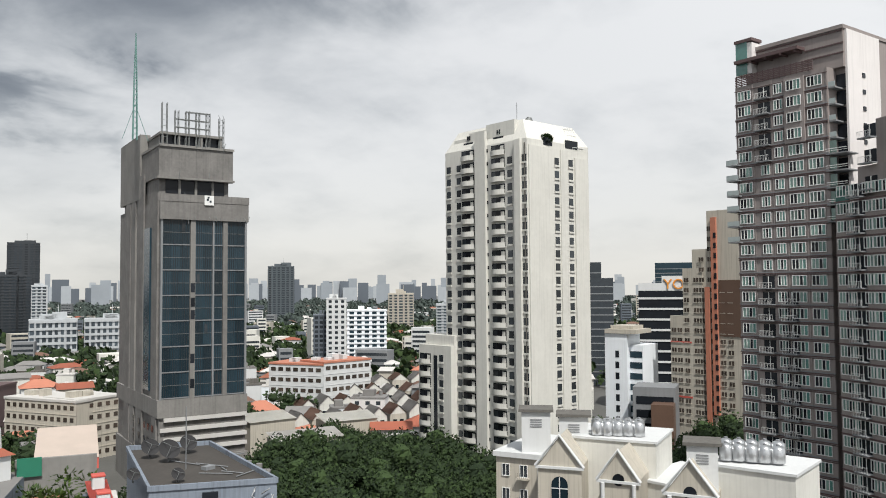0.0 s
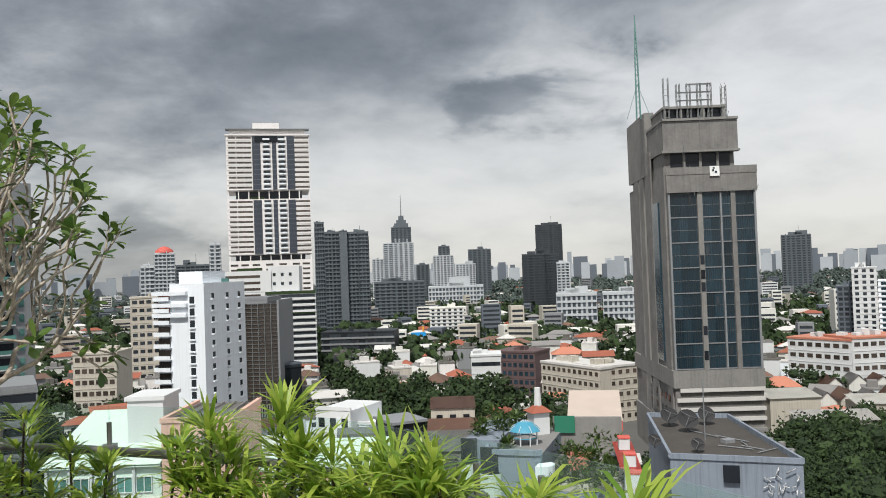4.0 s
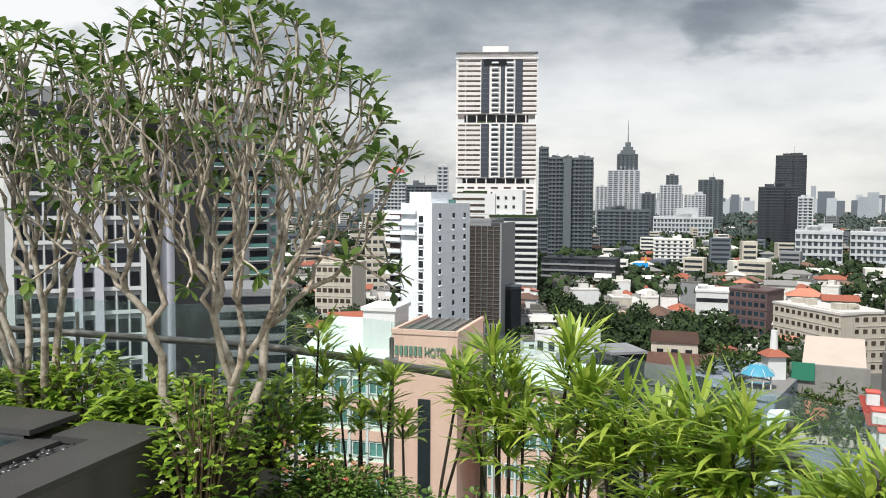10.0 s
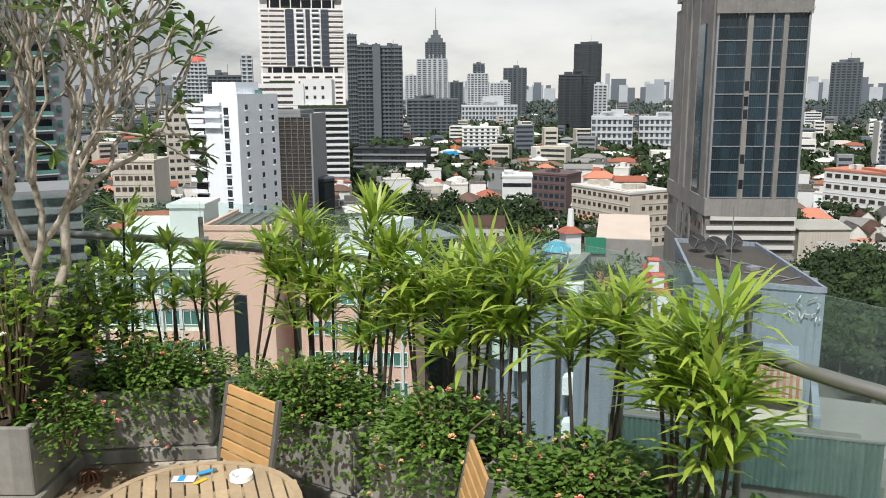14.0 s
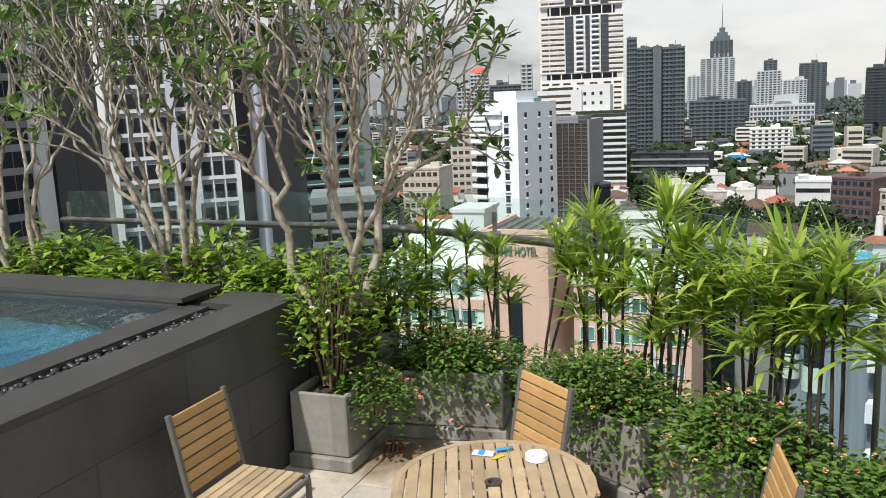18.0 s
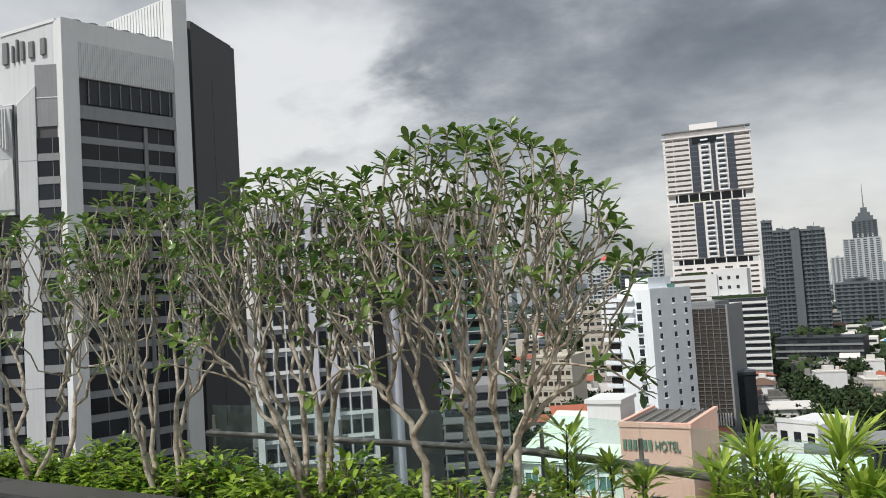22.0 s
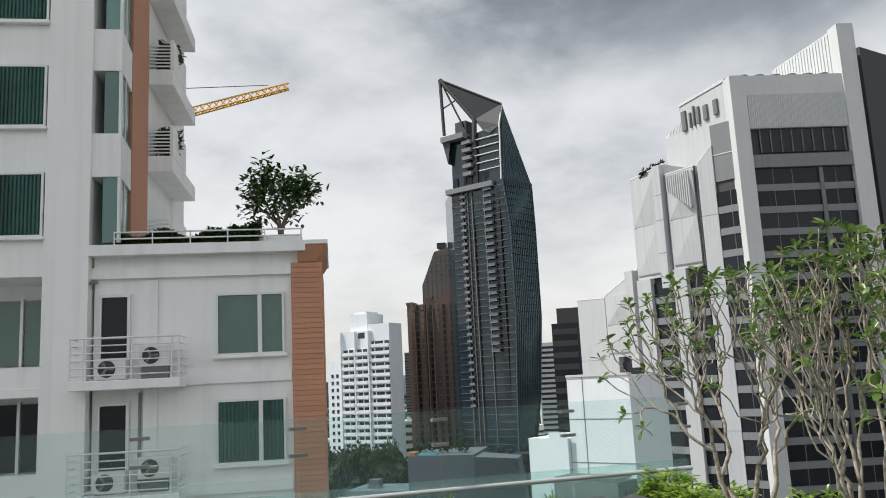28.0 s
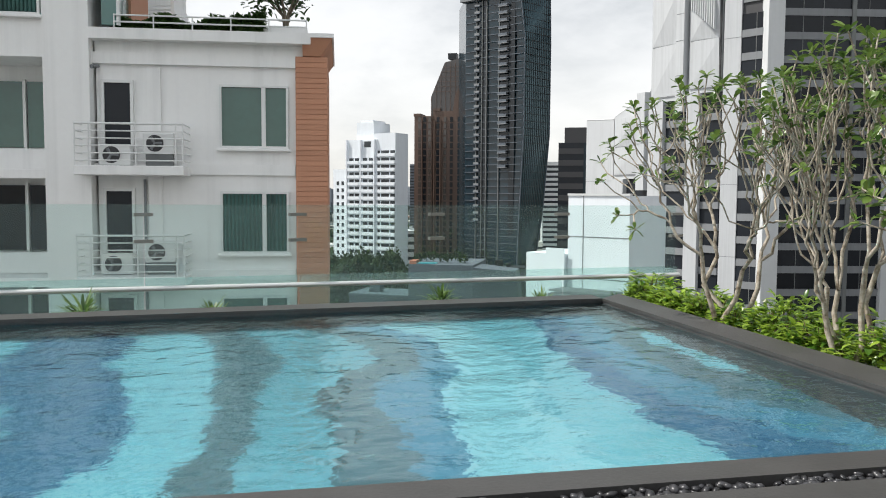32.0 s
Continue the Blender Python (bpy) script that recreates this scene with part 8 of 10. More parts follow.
    q = polar(-36.0, 122)
    part("roof_hatch", Geo().box(q.x, q.y, zr, q.x + 1.6, q.y + 1.2, zr + .5), ['midgrey'], t)
    P = [Vector(p) for p in poly]
    for i in range(4):
        g = Geo()
        strip([P[i], P[(i + 1) % 4]], -.2, .2, zr, zr + .7, g)
        part("parapet", g, ['bluegrey'], t)
    mm, ww = front((-35.0, 111.5), (-37.6, 111.5))
    sub2 = part("doorway", Geo().box(ww * .3, -.3, 22.0 - .0, ww * .7, .1, 24.2), ['dwin'], t, m=mm)
    mural = Geo()
    rng = random.Random(4)
    mm, ww = front((-38.3, 111.5), (-40.5, 111.5))
    for k in range(16):
        x, z = ww * rng.random(), 21.0 + 3.0 * rng.random()
        mural.tube([(x, -.12, z), (x + rng.uniform(-.5, .5), -.12, z + rng.uniform(-.9, .9)), (x + rng.uniform(-.7, .7), -.12, z + rng.uniform(-.6, .6))], .07, 4)
    part("line_mural", mural, ['white'], t, "white painted line mural", mm)


blue_roof_house()


M['darkmesh'] = mat("dark_wire_mesh", (0.028, 0.028, 0.03), 0.9, var=0.5, scale=3, fine=20)


def dish(x, y, z, r, az, name="satellite_dish"):
    r = r * 0.62
    t = thing(name, "dark mesh satellite dish on a roof mount", "satellite dish", T(x, y, z) @ Matrix.Rotation(az, 4, 'Z'), group="roof dishes")
    part("mount", Geo().tube([(0, 0, 0), (0, 0, r * .9)], .12, 6), ['steel'], t)
    g = Geo()
    n, rings = 18, 4
    R = Matrix.Translation((0, 0, r * 1.1)) @ Matrix.Rotation(radians(52), 4, 'X')
    v = [tuple(R @ Vector((0, 0, 0)))]
    for q in range(1, rings + 1):
        for k in range(n):
            a = 2 * math.pi * k / n
            rr = r * q / rings
            v.append(tuple(R @ Vector((rr * math.cos(a), rr * math.sin(a), .28 * rr * rr / r))))
    f = [(0, 1 + k, 1 + (k + 1) % n) for k in range(n)]
    for q in range(rings - 1):
        for k in range(n):
            f.append((1 + q * n + k, 1 + (q + 1) * n + k, 1 + (q + 1) * n + (k + 1) % n, 1 + q * n + (k + 1) % n))
    g.add(v, f, 0, True)
    part("bowl", g, ['darkmesh'], t)
    fe = Geo()
    for a in (0, 2.1, 4.2):
        fe.tube([tuple(R @ Vector((r * .9 * math.cos(a), r * .9 * math.sin(a), .25 * r))), tuple(R @ Vector((0, 0, r * .8)))], .05, 4)
    part("feed_arm", fe, ['steel'], t)


for az, d, r in ((-32.4, 134, 2.3), (-33.6, 130, 2.6), (-34.8, 136, 2.2), (-31.4, 118, 1.5), (-34.2, 116, 1.5)):
    p = polar(az, d)
    dish(p.x, p.y, -23.3, r, radians(az + 20))


def ornate_hotel():
    m, w = front((-55.9, 108), (-61.5, 104))
    t = thing("ornate_hotel", "cream hotel with pediments, arched window and roof turrets", "building", m)
    h = up_at(-11.6, 106) - GZ
    sub(t, "wall", ['cream'], "", (0, 0, 0, w, 14, h))
    sub(t, "cornice", ['white'], "", (-.3, -.4, h - .3, w + .3, 14, h + .35))
    win = pane_mesh("window", 1.1, 1.6, M['gwin'], M['alu'], 1)
    grid(t, win, "window", [1.4, 3.9, 6.4], [h - 2 - 3.1 * k for k in range(4)], y=-.02)
    bal = Geo().box(-.8, -.8, -1.0, .8, 0, -.8, 0)
    for k in range(7):
        bal.box(-.8 + k * .26, -.8, -.8, -.77 + k * .26, -.77, -.1, 1)
    bme = bal.mesh("balconet", ['cream', 'hgrey'])
    grid(t, bme, "balconet", [3.9], [h - 2 - 3.1 * k for k in range(4)], y=-.02)

    def gable(l, r, el_base, el_top, nm, arch):
        m, w = front(l, r)
        u = thing("gabled_bay", nm, "building", m)
        d = (l[1] + r[1]) / 2
        hb, ht = up_at(el_base, d) - GZ, up_at(el_top, d) - GZ
        g = Geo().box(0, 0, 0, w, 8, hb)
        g.add([(0, 0, hb), (w, 0, hb), (w / 2, 0, ht), (0, 8, hb), (w, 8, hb), (w / 2, 8, ht)], [(0, 1, 2), (4, 3, 5), (0, 2, 5, 3), (2, 1, 4, 5)])
        part("wall", g, ['cream'], u)
        part("cornice", Geo().tube([(-.3, -.2, hb), (w / 2, -.2, ht + .2), (w + .3, -.2, hb)], .22, 4), ['white'], u)
        part("base_cornice", Geo().box(-.3, -.3, hb - .3, w + .3, 0, hb), ['white'], u)
        if arch:
            pts = [(w / 2 - 1.0, 0), (w / 2 - 1.0, 6)] + [(w / 2 + 1.0 * math.cos(a), 6 + 1.0 * math.sin(a)) for a in [math.pi - k * math.pi / 8 for k in range(9)]] + [(w / 2 + 1.0, 6), (w / 2 + 1, 0)]
            z0 = hb - 8.2
            gg = Geo()
            gg.add([(x, -.06, z0 + z) for x, z in pts], [tuple(range(len(pts)))[::-1]])
            part("arched_window", gg, ['bluewin'], u, "tall arched window")
            for k in range(4):
                part("mullion", Geo().box(w / 2 - 1.0, -.12, z0 + 1 + k * 1.5, w / 2 + 1.0, -.05, z0 + 1.12 + k * 1.5), ['white'], u)
            part("mullion", Geo().box(w / 2 - .06, -.12, z0, w / 2 + .06, -.05, z0 + 6.9), ['white'], u)
        else:
            for x in (.3, w - .6):
                part("column", Geo().tube([(x + .15, -.3, 0), (x + .15, -.3, hb - .3)], .25, 8), ['white'], u)
            part("roundel", Geo().tube([(w / 2, -.02, hb + .1), (w / 2, -.12, hb + .1)], [.7, .7], 14), ['dwin'], u)
        return u
    gable((-58.8, 101), (-61.8, 100), -12.2, -10.2, "cream gabled bay with a tall arched window", True)
    gable((-63.0, 98), (-65.6, 97), -13.0, -11.1, "cream pedimented bay on round columns", False)
    gable((-67.4, 92), (-70.6, 91), -13.6, -11.5, "cream gabled bay with a round window", False)
    for l, r, el, dd, k in (((-60.6, 106), (-66.8, 103), -10.4, 10, 'bwhite'), ((-70.0, 95), (-75.5, 92), -11.9, 9, 'bwhite'), ((-65.0, 104), (-70.5, 98), -13.2, 12, 'bwhite')):
        m, w = front(l, r)
        u = thing("roof_block", "plain pale rendered roof storey", "building", m)
        h = up_at(el, (l[1] + r[1]) / 2) - GZ
        sub(u, "wall", [k], "", (0, 0, 0, w, dd, h))
        sub(u, "coping", ['white'], "", (-.2, -.2, h, w + .2, dd + .2, h + .3))
    for az, d, el, k in ((-58.7, 107, -8.6, 1), (-61.3, 106, -8.9, 1), (-69.8, 93, -10.5, 1)):
        m, w = front((az + 1.0, d), (az - 1.0, d))
        u = thing("roof_turret", "square white roof turret with louvres and a dark cap", "turret", m)
        h = up_at(el, d) - GZ
        sub(u, "wall", ['white'], "", (0, 0, 0, w, 3.4, h))
        sub(u, "cap", ['darkconc'], "", (-.4, -.4, h, w + .4, 3.8, h + .35))
        for q in range(4):
            part("louvre", Geo().box(w * .3, -.06, h - 2 + q * .3, w * .7, .01, h - 1.85 + q * .3), ['midgrey'], u)
    tank = thing("water_tank", "round steel rooftop water tank", "water tank", group="roof tanks")
    g = Geo().tube([(0, 0, 0), (0, 0, .1), (0, 0, 1.5), (0, 0, 1.75), (0, 0, 1.85)], [.72, .75, .75, .5, .2], 14)
    part("drum", g, [mat("tank_steel", (.55, .56, .57), .3, metal=.85, var=.2, scale=1)], tank)
    part("lid", Geo().tube([(0, 0, 1.86), (0, 0, 1.98)], .22, 10), ['midgrey'], tank)
    rng = random.Random(9)
    spots = [(az, 108 - .5 * r, up_at(-10.2, 106) + .3) for az in (-62.9, -63.6, -64.3, -65.0, -65.7) for r in (0, 4)] + [(az, 96 + 3 * r, up_at(-11.7, 94) + .3) for az in (-71.3, -72.1, -72.9, -73.7, -74.5) for r in (0, 1)]
    for k, (az, d, z) in enumerate(spots):
        p = polar(az, d)
        if k == 0:
            tank.matrix_basis = T(p.x, p.y, z)
        else:
            copy_thing(tank, T(p.x, p.y, z))


ornate_hotel()

# plain blocks placed one by one
slabs("apartment_block", "long grey-beige apartment block with a white sheet roof", (-23.8, 285), (-27.85, 262), 14, -6.9, 'cream', 'brownwin', 11, 5, 1.4, 1.3, roof='whiteroof')
slabs("apartment_block", "grey-beige apartment block end with a white roof", (-27.9, 263), (-30.5, 272), 16, -7.0, 'cream', 'brownwin', 5, 5, 1.4, 1.3, roof='whiteroof')
slabs("apartment_block", "white apartment block under an orange tiled roof", (-40.0, 335), (-43.7, 322), 16, -5.25, 'white', 'brownwin', 7, 5, 2.2, 1.5, roof='orange')
slabs("apartment_block", "white apartment block under an orange tiled roof", (-43.75, 322), (-47.0, 336), 16, -5.1, 'white', 'brownwin', 7, 5, 2.2, 1.5, roof='orange')
slabs("apartment_tower", "white stair tower with dark window pairs", (-43.9, 470), (-45.3, 470), 14, -0.75, 'white', 'gwin', 3, 15, 1.8, 1.6)
slabs("apartment_tower", "blue-shadowed white apartment slab with long balconies", (-45.35, 470), (-48.1, 470), 16, -1.6, 'bluewhite', 'bluewin', 5, 14, 2.6, 1.6, bands='bluewhite')
slabs("apartment_tower", "grey apartment slab behind the white tower", (-43.0, 480), (-44.1, 480), 16, -1.9, 'slate', 'gwin', 3, 13, 2.0, 1.6)
slabs("mid_rise", "white mid-rise block with rounded balconies", (-16.05, 585), (-18.5, 585), 18, -2.65, 'bwhite', 'gwin', 6, 9, 2.0, 1.5, bands='white')
slabs("office_block", "dark low office with glazed bands", (-8.4, 470), (-13.5, 462), 20, -4.1, 'charcoal', 'gwin', 8, 5, 3.6, 1.8, bands='midgrey')
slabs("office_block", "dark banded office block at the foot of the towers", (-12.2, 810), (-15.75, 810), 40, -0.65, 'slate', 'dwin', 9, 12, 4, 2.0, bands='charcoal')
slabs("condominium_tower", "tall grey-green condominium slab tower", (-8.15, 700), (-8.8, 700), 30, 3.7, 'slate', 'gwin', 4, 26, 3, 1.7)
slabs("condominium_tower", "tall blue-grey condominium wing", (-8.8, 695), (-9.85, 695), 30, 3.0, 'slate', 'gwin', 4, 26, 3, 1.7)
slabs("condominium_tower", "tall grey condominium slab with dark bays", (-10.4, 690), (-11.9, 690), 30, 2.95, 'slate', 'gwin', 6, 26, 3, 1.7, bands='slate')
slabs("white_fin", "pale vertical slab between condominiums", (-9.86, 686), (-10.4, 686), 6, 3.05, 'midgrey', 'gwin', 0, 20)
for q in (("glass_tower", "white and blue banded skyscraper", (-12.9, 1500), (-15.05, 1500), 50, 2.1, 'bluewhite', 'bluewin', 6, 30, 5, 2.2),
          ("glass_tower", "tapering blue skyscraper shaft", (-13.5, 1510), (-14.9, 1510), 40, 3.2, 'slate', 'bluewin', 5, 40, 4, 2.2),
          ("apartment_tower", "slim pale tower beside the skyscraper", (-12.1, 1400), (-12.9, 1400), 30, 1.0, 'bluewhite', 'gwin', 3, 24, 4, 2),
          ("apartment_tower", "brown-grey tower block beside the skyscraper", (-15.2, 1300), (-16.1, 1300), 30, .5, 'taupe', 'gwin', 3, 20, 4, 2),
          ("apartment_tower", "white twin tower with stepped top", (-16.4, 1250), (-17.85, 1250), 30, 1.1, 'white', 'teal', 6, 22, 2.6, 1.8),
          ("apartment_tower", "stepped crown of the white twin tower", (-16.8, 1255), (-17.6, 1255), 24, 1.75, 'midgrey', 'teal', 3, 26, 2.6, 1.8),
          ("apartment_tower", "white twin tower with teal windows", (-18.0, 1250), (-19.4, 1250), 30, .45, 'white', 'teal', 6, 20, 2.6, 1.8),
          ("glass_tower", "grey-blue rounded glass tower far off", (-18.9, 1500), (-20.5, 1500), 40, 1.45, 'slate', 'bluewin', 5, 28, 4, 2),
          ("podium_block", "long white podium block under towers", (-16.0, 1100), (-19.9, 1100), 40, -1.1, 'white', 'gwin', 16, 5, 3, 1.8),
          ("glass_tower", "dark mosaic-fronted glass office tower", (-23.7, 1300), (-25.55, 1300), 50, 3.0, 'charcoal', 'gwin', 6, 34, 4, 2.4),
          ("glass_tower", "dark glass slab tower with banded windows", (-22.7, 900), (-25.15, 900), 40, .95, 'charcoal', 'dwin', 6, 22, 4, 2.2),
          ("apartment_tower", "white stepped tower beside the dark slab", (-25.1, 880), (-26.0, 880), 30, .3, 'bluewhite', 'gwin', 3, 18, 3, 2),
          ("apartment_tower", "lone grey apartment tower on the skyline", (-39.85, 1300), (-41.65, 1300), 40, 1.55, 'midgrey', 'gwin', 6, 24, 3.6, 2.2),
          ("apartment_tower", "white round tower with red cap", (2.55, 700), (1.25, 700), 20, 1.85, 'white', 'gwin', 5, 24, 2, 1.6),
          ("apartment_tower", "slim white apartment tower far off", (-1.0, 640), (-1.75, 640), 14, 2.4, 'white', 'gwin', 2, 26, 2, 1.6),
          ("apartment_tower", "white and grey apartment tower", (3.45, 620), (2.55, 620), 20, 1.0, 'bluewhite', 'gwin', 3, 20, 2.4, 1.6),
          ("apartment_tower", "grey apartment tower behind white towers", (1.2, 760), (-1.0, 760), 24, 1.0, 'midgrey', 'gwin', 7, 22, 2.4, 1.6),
          ("apartment_block", "cream apartment block with small windows", (4.1, 380), (2.2, 380), 16, -1.1, 'cream', 'gwin', 4, 12, 2, 1.5),
          ("apartment_block", "brown and green balcony block", (7.6, 300), (5.0, 295), 16, -4.6, 'cream', 'brownwin', 6, 7, 1.6, 1.5),
          ("apartment_block", "yellow-beige office block on the skyline", (-48.2, 900), (-50.0, 900), 24, -.4, 'cream', 'gwin', 5, 14, 3, 2),
          ("apartment_block", "grey white slab block", (-51.6, 700), (-53.4, 700), 20, -1.2, 'white', 'gwin', 4, 14, 3.2, 1.6),
          ("dark_house", "unfinished dark red and grey apartment house", (-20.6, 330), (-23.4, 322), 14, -5.9, 'plum', 'bluewin', 7, 5, 1.6, 1.6),
          ("white_block", "white hotel block with balconies", (-25.0, 620), (-27.8, 620), 18, -1.9, 'bwhite', 'gwin', 8, 6, 2.2, 1.6),
          ("white_block", "white hotel block with balconies", (-28.2, 640), (-31.0, 640), 18, -1.9, 'bwhite', 'gwin', 8, 6, 2.2, 1.6),
          ("white_block", "white and grey modern house", (-18.9, 300), (-21.0, 300), 14, -6.1, 'white', 'gwin', 5, 3, 2.4, 1.4),
          ("apartment_block", "blue-grey low block among trees", (66.6, 250), (60.0, 240), 16, -7.2, 'slate', 'gwin', 8, 3, 2.6, 1.6),
          ("apartment_block", "pale low apartment block among trees", (63.0, 420), (61.6, 420), 16, -2.6, 'white', 'gwin', 4, 8, 2.6, 1.6),
          ("apartment_block", "pale low block beyond the trees", (58.0, 300), (53.4, 300), 10, -5.2, 'charcoal', 'dwin', 6, 4, 2.6, 1.6)):
    slabs(*q)


def spire():
    m, w = front((-13.6, 1505), (-14.85, 1505))
    t = thing("spire", "blue stepped skyscraper crown with a needle", "tower", m)
    h0 = up_at(3.2, 1505) - GZ
    for k, (f, dz) in enumerate(((.8, 8), (.55, 14), (.3, 22))):
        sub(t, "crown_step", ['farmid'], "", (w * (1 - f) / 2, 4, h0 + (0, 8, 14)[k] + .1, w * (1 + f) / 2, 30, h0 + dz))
    part("needle", Geo().tube([(w / 2, 10, h0 + 22), (w / 2, 10, h0 + 62)], [1.2, .3], 6), ['midgrey'], t)
    m, w = front((2.5, 700), (1.3, 700), up_at(1.9, 700))
    t = thing("red_dome", "dark red domed cap of a white tower", "roof", m)
    part("dome", Geo().tube([(w / 2, 6, 0), (w / 2, 6, 2), (w / 2, 6, 4.6), (w / 2, 6, 5.4)], [7.4, 7.0, 3.5, .4], 14), ['red'], t)
    # small construction crane with a blue panel
    p = polar(-15.55, 545)
    t = thing("site_crane", "orange lattice site crane", "crane", T(p.x, p.y, GZ))
    part("mast", Geo().tube([(0, 0, 0), (0, 0, 14)], .7, 4), [mat("site_orange", (.75, .33, .05), .6)], t)
    p = polar(-15.2, 540)
    t = thing("billboard", "bright blue roof billboard", "billboard", T(p.x, p.y, GZ))
    part("panel", Geo().box(-5, -.3, 5.5, 5, .3, 10.5), [mat("billboard_blue", (.02, .30, .70), .5)], t)
    part("frame", Geo().box(-5, .3, 0, 5, 6, 5.4), ['white'], t)


spire()

# ---- streets of houses, trees and the far city ----
def free_spots():
    """Circles that houses and trees keep clear of."""
    out = []
    for ob in scene.objects:
        if ob.parent is None and ob.type == 'EMPTY' and ob.get("category") in ("building", "tower"):
            cs = [c for c in ob.children if c.type == 'MESH' and c.name.split(".")[0] == "wall"]
            for c in cs:
                bb = [ob.matrix_basis @ c.matrix_basis @ Vector(v) for v in c.bound_box]
                cx, cy = sum(v.x for v in bb) / 8, sum(v.y for v in bb) / 8
                out.append((cx, cy, max(math.hypot(v.x - cx, v.y - cy) for v in bb) + 2))
    return out


TAKEN = free_spots()


def is_free(x, y, r):
    return all((x - a) ** 2 + (y - b) ** 2 > (c + r) ** 2 for a, b, c in TAKEN)


def city_trees():
    rng = random.Random(21)
    protos = []
    for q in range(5):
        h, R = rng.uniform(11, 15), rng.uniform(5.5, 8)
        t = thing("street_tree", "dense dark green city tree", "tree", group="city trees")
        g, lv = Geo(), Geo()
        g.tube([(0, 0, 0), (.3, 0, h * .4), (0, .2, h * .7)], [.35, .28, .12], 6)
        for k in range(5):
            a = k * 1.26
            g.tube([(.2, 0, h * .4), (R * .6 * math.cos(a), R * .6 * math.sin(a), h * .72)], [.16, .05], 5)
        part("trunk", g, 'bark', t)
        cl = [(rng.gauss(0, R * .42), rng.gauss(0, R * .42), h * rng.uniform(.52, .92), rng.uniform(.28, .45) * R) for _ in range(13)]
        for cx, cy, cz, cr in cl:
            lump(lv, Vector((cx, cy, cz)), cr * .86, rng)
            for k in range(130):
                d = Vector((rng.gauss(0, 1), rng.gauss(0, 1), rng.gauss(0, .8) + .25)).normalized()
                p = Vector((cx, cy, cz)) + d * cr * rng.uniform(.75, 1.1)
                s = rng.uniform(.3, .62)
                clump(lv, p, d + Vector((rng.uniform(-1, 1), rng.uniform(-1, 1), rng.uniform(-.6, .4))), d, s * 1.4, s)
        ob = part("crown", lv, 'citygreen', t)
        protos.append(t)
    spots = []
    bands = [(-18, -12.6, 185, 300, 18), (-27, -18.5, 215, 300, 12), (-16, -10, 235, 330, 22), (-60, -40, 130, 215, 34), (-42, -28, 150, 420, 18), (-20, -6, 250, 480, 12), (3, 16, 150, 340, 70), (14, 30, 100, 240, 10), (-72, -60, 150, 260, 24), (53, 68, 170, 420, 46), (-52, -40, 130, 225, 56)]
    for a0, a1, d0, d1, n in bands:
        k = tries = 0
        while k < n and tries < n * 12:
            tries += 1
            az, d = rng.uniform(a0, a1), d0 + (d1 - d0) * rng.random() ** .8
            p = polar(az, d)
            if is_free(p.x, p.y, 3):
                spots.append((p.x, p.y))
                k += 1
    spots.sort(key=lambda q: (q[0] - EYE.x) ** 2 + (q[1] - EYE.y) ** 2)
    rest = Geo()
    for i, (x, y) in enumerate(spots):
        s = rng.uniform(.75, 1.25)
        if i >= 150:
            h = 11 * s
            for c in range(11):
                o = Vector((x + rng.gauss(0, 2.4 * s), y + rng.gauss(0, 2.4 * s), GZ + h * rng.uniform(.3, .92)))
                lump(rest, o, 1.75 * s, rng)
                for e in range(34):
                    dd = Vector((rng.gauss(0, 1), rng.gauss(0, 1), rng.gauss(.25, .8))).normalized()
                    clump(rest, o + dd * 2.0 * s, dd + Vector((rng.uniform(-1, 1), rng.uniform(-1, 1), rng.uniform(-.6, .4))), dd, 1.6, 1.15)
            TAKEN.append((x, y, 1.5))
            continue
        m = T(x, y, GZ) @ Matrix.Rotation(rng.random() * 6.28, 4, 'Z') @ Matrix.Scale(s, 4)
        if i < len(protos):
            protos[i].matrix_basis = m
        else:
            copy_thing(protos[i % 5], T(x, y, GZ) @ Matrix.Rotation(rng.random() * 6.28, 4, 'Z')).scale = (s, s, s)
        TAKEN.append((x, y, 1.5))
    # taller rain trees at the foot of the white apartment tower
    for i in range(15):
        az, d = 62.7 + 5.6 * (i + rng.random() * .8) / 15, rng.uniform(262, 318)
        p = polar(az, d)
        s = (up_at(-4.6 - 1.1 * rng.random(), d) - GZ) / 12.5
        copy_thing(protos[i % 5], T(p.x, p.y, GZ) @ Matrix.Rotation(rng.random() * 6.28, 4, 'Z')).scale = (s * .62, s * .62, s)
        TAKEN.append((p.x, p.y, 4))
    if rest.v:
        tagged(part("far_woods", rest, ['citygreen']), "dark green trees farther off between the houses", "trees", kind="stuff")


